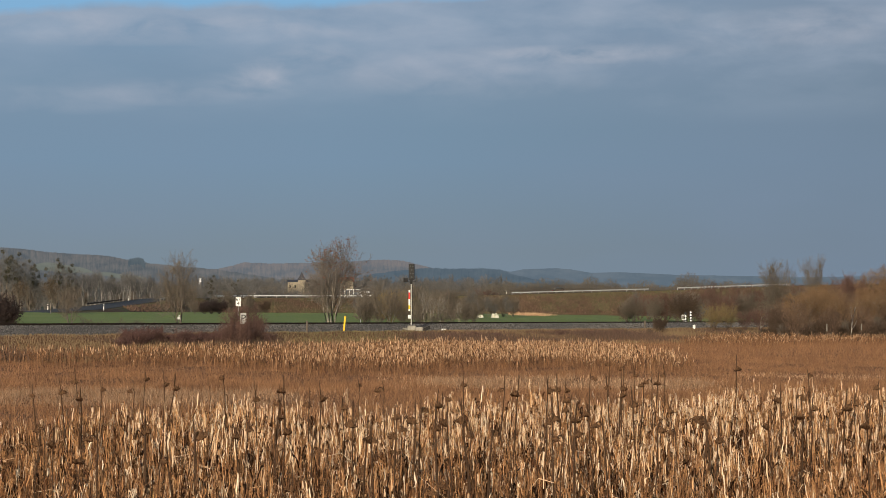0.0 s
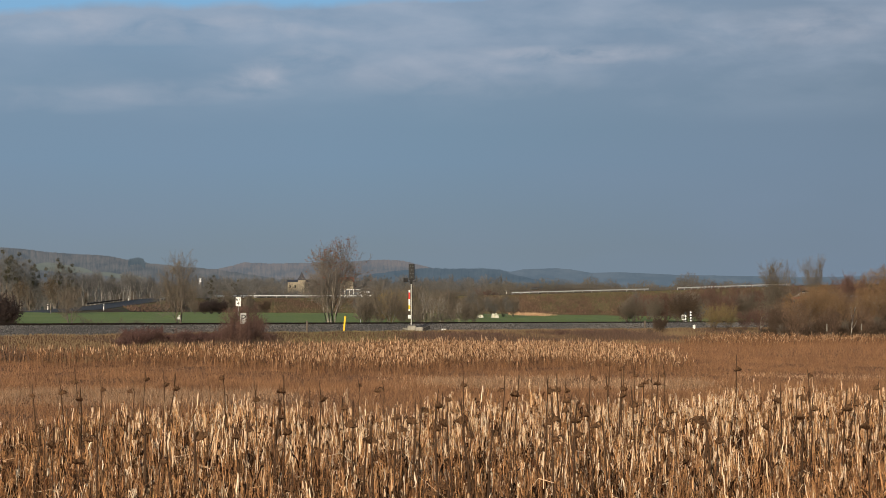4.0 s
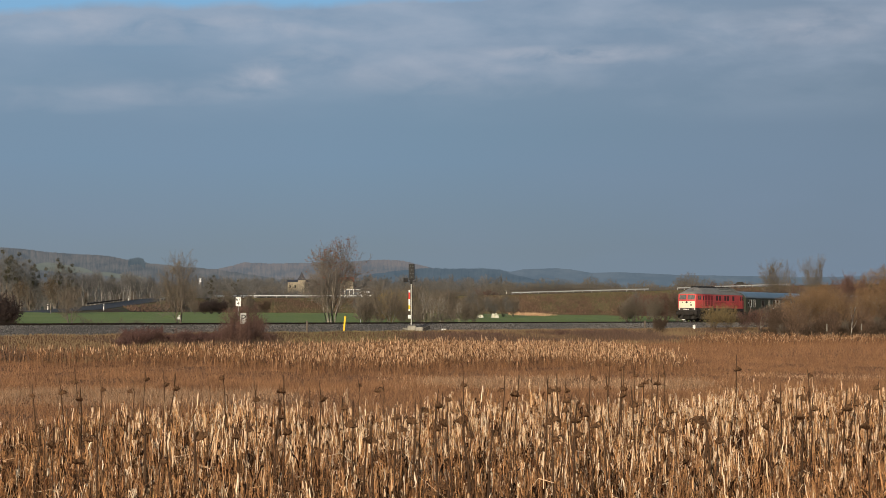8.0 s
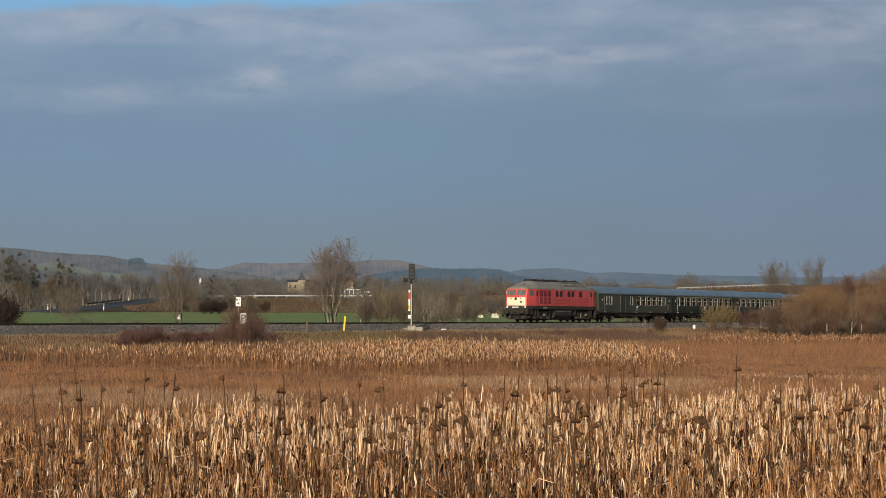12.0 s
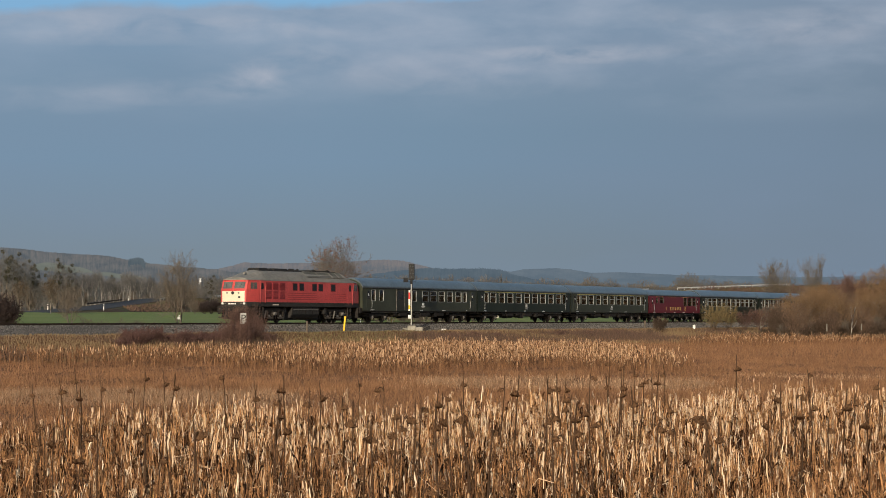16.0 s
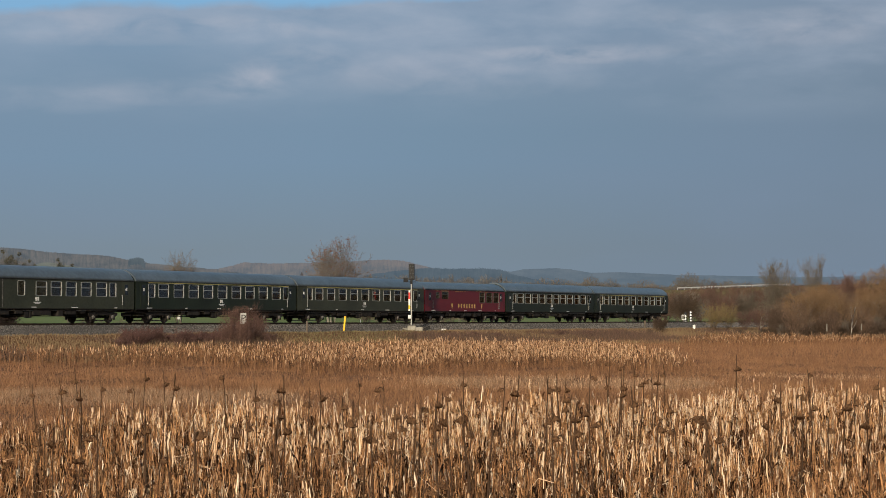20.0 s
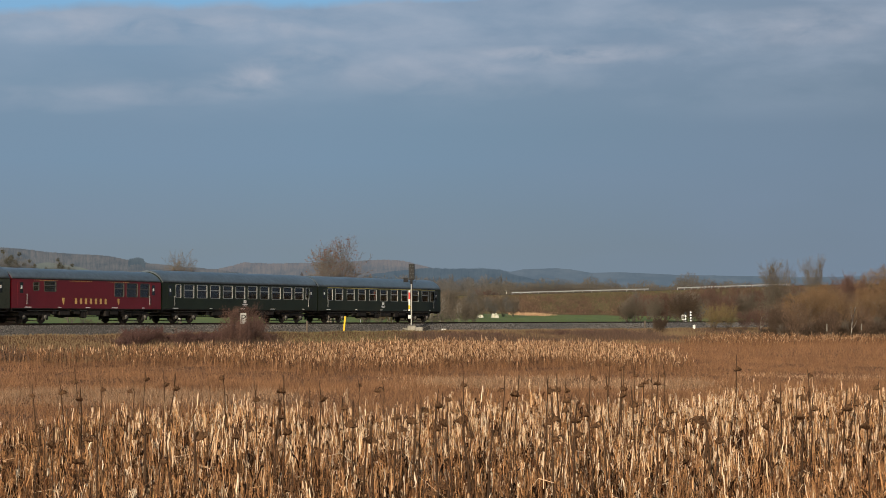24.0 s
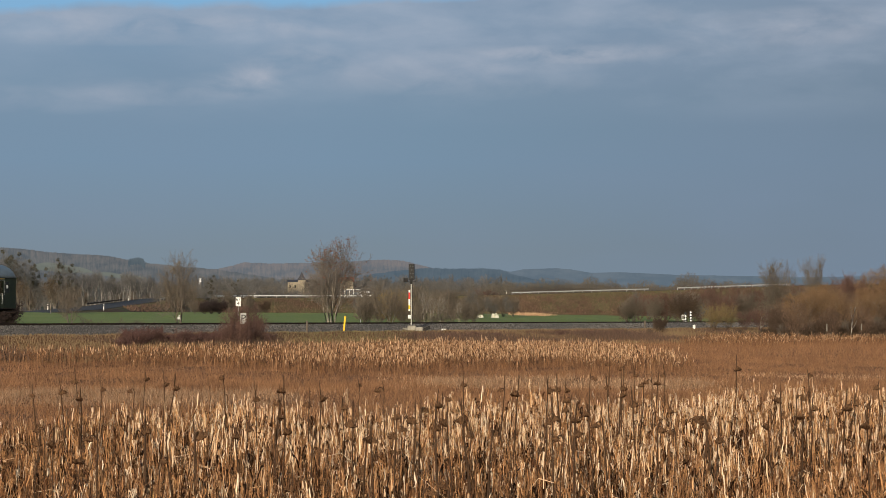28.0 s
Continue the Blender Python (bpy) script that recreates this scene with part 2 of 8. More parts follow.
def part(name, g, material, parent, label="", smooth=False, bevel=0.0, at=None):
    """Links a gathered mesh, or a ready one, as one object under a thing or part."""
    ob = new(name, g.mesh(name, material, smooth, bevel) if isinstance(g, G) else g)
    ob.parent = parent
    if at is not None:
        ob.matrix_basis = at
    if label:
        tagged(ob, label)
    return ob


def thing(name, label, category, m=None, group="", kind=""):
    ob = tagged(new(name), label, category, group, kind)
    ob.empty_display_size = 0.2
    if m is not None:
        ob.matrix_basis = m
    return ob


def lerp_table(x, table):
    return np.interp(x, [a for a, b in table], [b for a, b in table])


def at_sight(x, y, dist):
    """The place at a distance ahead, from bearings given on a scale of 1568 across."""
    return Vector(((x - 784) / 3885.0 * dist, dist, EYE_Z + (565 - y) / 3885.0 * dist))


# ---- the railway line and the lie of the land ----
RAIL_Z = 2.3
TRACK = Vector((-6.90, 200.74, 0))
TURN = radians(25.7)
GO = Vector((-math.sin(TURN), -math.cos(TURN), 0))
SIDE = Vector((math.cos(TURN), -math.sin(TURN), 0))
HEAD = math.degrees(math.atan2(GO.y, GO.x))


def off_track(x, y):
    return (x - TRACK.x) * SIDE.x + (y - TRACK.y) * SIDE.y


def track_pose(s, off=0.0, z=RAIL_Z):
    p = TRACK + GO * s + SIDE * off
    return pose(p.x, p.y, z, 0, 0, HEAD)


def smooth01(t):
    t = np.clip(t, 0, 1)
    return t * t * (3 - 2 * t)


def land(x, y):
    """Height of the ground; arrays welcome."""
    x, y = np.asarray(x, dtype=float), np.asarray(y, dtype=float)
    q = off_track(x, y)
    near = np.interp(q, [3, 5, 9, 15, 28], [1.5, 1.45, 0.85, 0.2, 0.0])
    far = 1.5 + np.clip(-q - 8, 0, 150) * 0.017
    z = np.where(q > 0, near, far)
    r = np.hypot(x, y)
    front = smooth01((y / np.maximum(r, 1) - 0.5) * 4)
    z = z + front * 6.0 * smooth01((r - 700) / 600.0)
    z = z + 0.06 * np.sin(x * 0.7 + 1.3) * np.sin(y * 0.31) * (r > 12)
    return z


def land_z(x, y):
    return float(land(x, y))


def build_ground():
    ang = np.unique(np.concatenate([np.arange(-180, 181, 6.0), np.arange(-40, 40, 1.5), np.arange(-14, 14.01, 0.25)]))
    rad = np.concatenate([[0.001], np.arange(1, 12, 2.0), np.arange(12, 360, 2.0), np.geomspace(360, 4850, 60)])
    a, r = np.meshgrid(np.radians(ang), rad)
    x, y = r * np.sin(a), r * np.cos(a)
    z = land(x, y)
    v = np.stack([x, y, z], -1).reshape(-1, 3)
    k = len(ang)
    i, j = np.meshgrid(np.arange(len(rad) - 1), np.arange(k - 1), indexing="ij")
    b = (i * k + j).ravel()
    f = np.stack([b, b + 1, b + k + 1, b + k], -1)
    ob = new("ground", raw_mesh("ground", v, f, ground_material()))
    ob.data.shade_smooth()
    tagged(ob, "brown winter field, green crop and wooded hills to the horizon", "ground", kind="structure")


def ground_material():
    m = bpy.data.materials.new("soil_and_crop")
    m.use_nodes = True
    nt = m.node_tree
    b = nt.nodes["Principled BSDF"]
    b.inputs["Roughness"].default_value = 0.95
    b.inputs["Specular IOR Level"].default_value = 0.1
    tc = nt.nodes.new("ShaderNodeTexCoord")
    dot = nt.nodes.new("ShaderNodeVectorMath")
    dot.operation = "DOT_PRODUCT"
    dot.inputs[1].default_value = SIDE
    nt.links.new(tc.outputs["Object"], dot.inputs[0])
    edge = nt.nodes.new("ShaderNodeMapRange")
    base = TRACK.dot(SIDE)
    edge.inputs["From Min"].default_value = base - 7
    edge.inputs["From Max"].default_value = base - 5
    nt.links.new(dot.outputs["Value"], edge.inputs["Value"])
    dist = nt.nodes.new("ShaderNodeVectorMath")
    dist.operation = "LENGTH"
    nt.links.new(tc.outputs["Object"], dist.inputs[0])
    far = nt.nodes.new("ShaderNodeMapRange")
    far.inputs["From Min"].default_value = 640
    far.inputs["From Max"].default_value = 700
    nt.links.new(dist.outputs["Value"], far.inputs["Value"])

    def noisy(c1, c2, scale, detail=6):
        n = nt.nodes.new("ShaderNodeTexNoise")
        n.inputs["Scale"].default_value = scale
        n.inputs["Detail"].default_value = detail
        nt.links.new(tc.outputs["Object"], n.inputs["Vector"])
        rp = nt.nodes.new("ShaderNodeValToRGB")
        rp.color_ramp.elements[0].position, rp.color_ramp.elements[1].position = 0.35, 0.65
        rp.color_ramp.elements[0].color, rp.color_ramp.elements[1].color = (*c1, 1), (*c2, 1)
        nt.links.new(n.outputs["Fac"], rp.inputs[0])
        return rp.outputs[0]

    def mixed(fac, a, c):
        mx = nt.nodes.new("ShaderNodeMix")
        mx.data_type = "RGBA"
        nt.links.new(fac, mx.inputs["Factor"])
        nt.links.new(a, mx.inputs["A"])
        nt.links.new(c, mx.inputs["B"])
        return mx.outputs["Result"]

    soil = noisy((0.155, 0.078, 0.038), (0.23, 0.122, 0.060), 0.9)
    crop = noisy((0.165, 0.218, 0.066), (0.205, 0.240, 0.082), 0.06)
    woods = noisy((0.075, 0.065, 0.055), (0.10, 0.12, 0.06), 0.0035, 3)
    nt.links.new(mixed(far.outputs[0], mixed(edge.outputs[0], crop, soil), woods), b.inputs["Base Color"])
    return m


def build_track():
    bed = G()
    prof = [(-4.2, 1.4), (-3.4, 1.60), (-1.75, 2.06), (-1.3, 2.10), (1.3, 2.10), (1.75, 2.06), (3.3, 1.50), (4.2, 1.3)]
    ends = []
    for s in np.arange(-330, 121, 6.0):
        ends.append([TRACK + GO * float(s) + SIDE * o + Vector((0, 0, z + 0.03 * math.sin(s * 0.9 + o))) for o, z in prof])
    bed.rings(ends, caps=False, closed=False)
    ob = new("ballast_bed", bed.mesh("ballast_bed", M["ballast"]))
    tagged(ob, "grey crushed-stone ballast bed under the rails", "ballast", kind="structure")
    rng = np.random.default_rng(5)
    n = 62000
    s = rng.uniform(-215, 64, n)
    o = rng.uniform(0.95, 3.8, n)
    zz = np.interp(o, [p[0] for p in prof], [p[1] for p in prof])
    c = np.stack([TRACK.x + GO.x * s + SIDE.x * o, TRACK.y + GO.y * s + SIDE.y * o, zz + 0.01], -1)
    cone = np.array([(1, 0, -0.6), (0, 1, -0.6), (-1, 0, -0.6), (0, -1, -0.6), (0, 0, 1)], float)
    fo = np.array([(0, 1, 4), (1, 2, 4), (2, 3, 4), (3, 0, 4)])
    size = rng.uniform(0.02, 0.085, (n, 1, 1))
    v = c[:, None, :] + cone[None] * size * rng.uniform(0.6, 1.4, (n, 5, 1))
    f = fo[None] + (np.arange(n) * 5)[:, None, None]
    ob = new("ballast_stones", raw_mesh("ballast_stones", v.reshape(-1, 3), f.reshape(-1, 3), M["stone"]))
    tagged(ob, "loose grey ballast stones on the track shoulder", "ballast", kind="stuff")
    track = thing("railway_track", "dark rusty rails on concrete sleepers in grey ballast", "track", track_pose(0, 0, RAIL_Z), kind="structure")
    rail = G()
    pr = [(-0.036, 0), (-0.036, -0.035), (-0.01, -0.05), (-0.01, -0.14), (-0.07, -0.155), (-0.07, -0.17), (0.07, -0.17), (0.07, -0.155), (0.01, -0.14), (0.01, -0.05), (0.036, -0.035), (0.036, 0)]
    rail.rings([[(x, y, z) for y, z in pr] for x in (-330.0, 120.0)])
    rm = rail.mesh("rail", M["rail"])
    for o in (-0.754, 0.754):
        part("rail", rm, M["rail"], track, at=pose(0, o, 0))
    sl = G().rings([[(x, -1.3, -0.17 - d), (x, -0.5, -0.20 - d), (x, 0.5, -0.20 - d), (x, 1.3, -0.17 - d), (x, 1.3, -0.34), (x, -1.3, -0.34)] for x, d in ((-0.14, 0.04), (-0.10, 0), (0.10, 0), (0.14, 0.04))])
    sm = sl.mesh("sleeper", M["sleeper"])
    for i in range(290):
        part("sleeper", sm, M["sleeper"], track, at=pose(62 - i * 0.63, 0, 0))


def sky_backdrop():
    """Clouds over the land, far behind all else; the sheet drifts slowly."""
    R = 4900.0
    az = np.radians(np.arange(-60, 60.1, 2.0))
    el = np.linspace(-60, 3200, 24)
    v = np.array([(R * math.sin(a), R * math.cos(a), z) for z in el for a in az])
    k = len(az)
    i, j = np.meshgrid(np.arange(len(el) - 1), np.arange(k - 1), indexing="ij")
    b = (i * k + j).ravel()
    ob = new("cloudy_sky", raw_mesh("cloudy_sky", v, np.stack([b, b + 1, b + k + 1, b + k], -1), sky_material(R)))
    tagged(ob, "slate-blue cloudy winter sky with paler cloud bank above", "sky", kind="structure")
    return ob


def sky_material(R):
    m = bpy.data.materials.new("cloud_bank")
    m.use_nodes = True
    nt = m.node_tree
    out = nt.nodes["Material Output"]
    nt.nodes.remove(nt.nodes["Principled BSDF"])
    em = nt.nodes.new("ShaderNodeEmission")
    nt.links.new(em.outputs[0], out.inputs["Surface"])
    tc = nt.nodes.new("ShaderNodeTexCoord")
    mp = nt.nodes.new("ShaderNodeVectorMath")
    mp.operation = "SCALE"
    mp.inputs["Scale"].default_value = 1.0 / R
    nt.links.new(tc.outputs["Object"], mp.inputs[0])
    sep = nt.nodes.new("ShaderNodeSeparateXYZ")
    nt.links.new(mp.outputs[0], sep.inputs[0])

    def math_node(op, a, b, clamp=False):
        n = nt.nodes.new("ShaderNodeMath")
        n.operation = op
        n.use_clamp = clamp
        for k, s in enumerate((a, b)):
            if isinstance(s, (int, float)):
                n.inputs[k].default_value = s
            else:
                nt.links.new(s, n.inputs[k])
        return n.outputs[0]

    def noise_node(sx, sz, scale, detail, seed, rough=0.55, warp=0.0):
        cmb = nt.nodes.new("ShaderNodeCombineXYZ")
        nt.links.new(math_node("MULTIPLY", sep.outputs[0], sx), cmb.inputs[0])
        nt.links.new(math_node("MULTIPLY", sep.outputs[2], sz), cmb.inputs[1])
        cmb.inputs[2].default_value = seed
        n = nt.nodes.new("ShaderNodeTexNoise")
        n.inputs["Scale"].default_value = scale
        n.inputs["Detail"].default_value = detail
        n.inputs["Roughness"].default_value = rough
        n.inputs["Distortion"].default_value = warp
        nt.links.new(cmb.outputs[0], n.inputs["Vector"])
        return n.outputs["Fac"]

    def mix(fac, a, b):
        n = nt.nodes.new("ShaderNodeMix")
        n.data_type = "RGBA"
        n.clamp_factor = True
        nt.links.new(fac, n.inputs["Factor"])
        for key, s in (("A", a), ("B", b)):
            if isinstance(s, tuple):
                n.inputs[key].default_value = (*s, 1)
            else:
                nt.links.new(s, n.inputs[key])
        return n.outputs["Result"]

    # veil of rain cloud, from the horizon up
    ramp = nt.nodes.new("ShaderNodeValToRGB")
    nt.links.new(math_node("MULTIPLY", sep.outputs[2], 5.0, True), ramp.inputs[0])
    els = ramp.color_ramp.elements
    els[0].position, els[0].color = 0.0, (*SKY_LOW, 1)
    els[1].position, els[1].color = 1.0, (*SKY_TOP, 1)
    for p, c in ((0.16, SKY_LOW), (0.36, SKY_MID), (0.52, SKY_MID), (0.66, SKY_HIGH)):
        e = els.new(p)
        e.color = (*c, 1)
    base = ramp.outputs[0]
    # a duskier tone to the right
    side = nt.nodes.new("ShaderNodeMapRange")
    side.inputs["From Min"].default_value, side.inputs["From Max"].default_value = -0.05, 0.25
    nt.links.new(sep.outputs[0], side.inputs["Value"])
    base = mix(math_node("MULTIPLY", side.outputs[0], 0.8), base, SKY_DUSK)
    # soft large mottling
    mott = noise_node(3.0, 9.0, 2.2, 3, 4.7)
    mm = nt.nodes.new("ShaderNodeMapRange")
    mm.inputs["From Min"].default_value, mm.inputs["From Max"].default_value = 0.35, 0.7
    mm.inputs["To Max"].default_value = 0.35
    nt.links.new(mott, mm.inputs["Value"])
    base = mix(mm.outputs[0], base, SKY_VEIL)
    # the paler bank of cloud
    band = nt.nodes.new("ShaderNodeValToRGB")
    nt.links.new(math_node("MULTIPLY", sep.outputs[2], 5.0, True), band.inputs[0])
    be = band.color_ramp.elements
    be[0].position, be[0].color = 0.43, (0, 0, 0, 1)
    be[1].position, be[1].color = 0.74, (0.62, 0.62, 0.62, 1)
    for p, c in ((0.52, 0.22), (0.60, 0.52)):
        e = be.new(p)
        e.color = (c, c, c, 1)
    band.color_ramp.interpolation = "EASE"
    cl = noise_node(5.0, 14.0, 3.4, 7, 5.2, 0.54, 0.08)
    cm = nt.nodes.new("ShaderNodeMapRange")
    cm.inputs["From Min"].default_value, cm.inputs["From Max"].default_value = 0.40, 0.72
    cm.inputs["To Min"].default_value = 0.22
    nt.links.new(cl, cm.inputs["Value"])
    gu = math_node("DIVIDE", math_node("SUBTRACT", sep.outputs[0], CLOUD_GAP[0]), CLOUD_GAP[2])
    gv = math_node("DIVIDE", math_node("SUBTRACT", sep.outputs[2], CLOUD_GAP[1]), CLOUD_GAP[3])
    gap = math_node("SUBTRACT", 1.0, math_node("ADD", math_node("MULTIPLY", gu, gu), math_node("MULTIPLY", gv, gv)), True)
    open_sky = math_node("SUBTRACT", 1.0, math_node("MULTIPLY", gap, 0.8))
    base = mix(math_node("MULTIPLY", math_node("MULTIPLY", cm.outputs[0], band.outputs[0]), open_sky), base, CLOUD_PALE)
    # brighter puffs and streaks where the bank catches the sun
    puff = noise_node(11.0, 26.0, 3.0, 8, 2.9, 0.52, 0.35)
    pm = nt.nodes.new("ShaderNodeMapRange")
    pm.inputs["From Min"].default_value, pm.inputs["From Max"].default_value = 0.36, 0.72
    nt.links.new(puff, pm.inputs["Value"])
    total = None
    for cx, cz, rx, rz, k in CLOUD_SPOTS:
        u = math_node("DIVIDE", math_node("SUBTRACT", sep.outputs[0], cx), rx)
        v = math_node("DIVIDE", math_node("SUBTRACT", sep.outputs[2], cz), rz)
        d = math_node("SUBTRACT", 1.0, math_node("ADD", math_node("MULTIPLY", u, u), math_node("MULTIPLY", v, v)), True)
        d = math_node("MULTIPLY", d, k)
        total = d if total is None else math_node("ADD", total, d)
    base = mix(math_node("MULTIPLY", math_node("MULTIPLY", total, 0.66), pm.outputs[0]), base, CLOUD_BRIGHT)
    # clear blue above the bank, to the left
    hole = nt.nodes.new("ShaderNodeMapRange")
    hole.inputs["From Min"].default_value, hole.inputs["From Max"].default_value = 0.1352, 0.1392
    wob = noise_node(8.0, 8.0, 2.0, 6, 7.3)
    lift = math_node("ADD", sep.outputs[2], math_node("MULTIPLY", math_node("SUBTRACT", wob, 0.5), 0.018))
    lift = math_node("SUBTRACT", lift, math_node("MULTIPLY", math_node("ADD", sep.outputs[0], 0.2), 0.055))
    nt.links.new(lift, hole.inputs["Value"])
    base = mix(hole.outputs[0], base, SKY_CLEAR)
    nt.links.new(base, em.inputs["Color"])
    em.inputs["Strength"].default_value = 1.0
    return m


def hazed_hill_material(name, low, high, glow_part=1.0, patch=0.5):
    """Distant leafless woods that glow, air haze put into their colours: upright streaks of trunks, and patches of
    tone.
    """
    m = bpy.data.materials.new(name)
    m.use_nodes = True
    nt = m.node_tree
    b = nt.nodes["Principled BSDF"]
    b.inputs["Roughness"].default_value = 1.0
    b.inputs["Specular IOR Level"].default_value = 0.0
    tc = nt.nodes.new("ShaderNodeTexCoord")
    facs = []
    sep = nt.nodes.new("ShaderNodeSeparateXYZ")
    nt.links.new(tc.outputs["Object"], sep.inputs[0])
    wide = nt.nodes.new("ShaderNodeMath")
    tall = nt.nodes.new("ShaderNodeMath")
    along = nt.nodes.new("ShaderNodeCombineXYZ")
    for k, nd in ((0, wide), (2, tall)):
        nd.operation = "DIVIDE"
        nt.links.new(sep.outputs[k], nd.inputs[0])
        nt.links.new(sep.outputs[1], nd.inputs[1])
        nt.links.new(nd.outputs[0], along.inputs[k])
    for size, scale, detail, rough in (((1.0, 0.0, 0.20), 900.0, 5.0, 0.7), ((1.0, 0.0, 3.2), 75.0, 5.0, 0.62)):
        mp = nt.nodes.new("ShaderNodeMapping")
        mp.inputs["Scale"].default_value = size
        nt.links.new(along.outputs[0], mp.inputs["Vector"])
        n = nt.nodes.new("ShaderNodeTexNoise")
        n.inputs["Scale"].default_value = scale
        n.inputs["Detail"].default_value = detail
        n.inputs["Roughness"].default_value = rough
        nt.links.new(mp.outputs[0], n.inputs["Vector"])
        facs.append(n.outputs["Fac"])
    both = nt.nodes.new("ShaderNodeMix")
    both.inputs["Factor"].default_value = patch
    nt.links.new(facs[0], both.inputs["A"])
    nt.links.new(facs[1], both.inputs["B"])
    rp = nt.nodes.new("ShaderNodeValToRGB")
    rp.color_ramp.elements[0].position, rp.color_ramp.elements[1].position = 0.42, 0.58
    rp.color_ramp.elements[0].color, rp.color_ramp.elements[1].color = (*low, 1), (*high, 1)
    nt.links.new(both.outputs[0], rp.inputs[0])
    # black base: the hills emit their hazed tone, sunlight adds nothing
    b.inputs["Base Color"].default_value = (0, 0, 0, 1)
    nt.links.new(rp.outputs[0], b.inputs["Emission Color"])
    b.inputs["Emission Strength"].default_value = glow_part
    return m


def crest_trees(name, label, dist, crest, material, seed, b0, b1, n, h0, h1, half, down=6.0):
    """Slim far trees that fringe a hill's crest and upper slope."""
    rng = np.random.default_rng(seed)
    b = rng.uniform(b0, b1, n)
    d = dist * rng.uniform(1.08, 1.145, n)
    top = lerp_table(b, crest) - rng.uniform(0, 1, n) ** 1.5 * down
    x, z = (b - 784) / 3885.0 * d, EYE_Z + top / 3885.0 * d
    h = rng.uniform(h0, h1, n)
    v = np.stack([np.stack([x - half, d, z - h * 0.6], -1), np.stack([x + half, d, z - h * 0.6], -1), np.stack([x + half * rng.uniform(-2, 2, n), d + 0.5, z + h * 0.4], -1)], 1)
    f = np.arange(n * 3).reshape(-1, 3)
    tagged(new(name, raw_mesh(name, v.reshape(-1, 3), f, material)), label, "wood", kind="structure")


def ridge(name, label, dist, crest, rough, material, seed, b0, b1):
    """A long wooded hill, its crest fringed with tree tops."""
    rng = np.random.default_rng(seed)
    b = np.arange(b0, b1, 1.3)
    top = lerp_table(b, crest)
    fringe = np.convolve(rng.normal(0, 1, len(b) + 6), np.ones(7) / 7, "valid") * 1.6 + rng.normal(0, 0.45, len(b))
    rows = []
    for k, (t, back) in enumerate(((0.0, 0.0), (0.25, 0.02), (0.5, 0.05), (0.75, 0.09), (0.93, 0.13), (1.0, 0.14), (0.98, 0.17))):
        d = dist * (1 + back)
        z = EYE_Z + ((top + fringe * rough * (k > 3)) * t - 30 * (1 - t)) / 3885.0 * d
        rows.append(np.stack([(b - 784) / 3885.0 * d, np.full(len(b), d), z], -1))
    v = np.stack(rows, 0).reshape(-1, 3)
    k = len(b)
    i, j = np.meshgrid(np.arange(len(rows) - 1), np.arange(k - 1), indexing="ij")
    q = (i * k + j).ravel()
    ob = new(name, raw_mesh(name, v, np.stack([q, q + 1, q + k + 1, q + k], -1), material))
    tagged(ob, label, "hill", kind="structure")


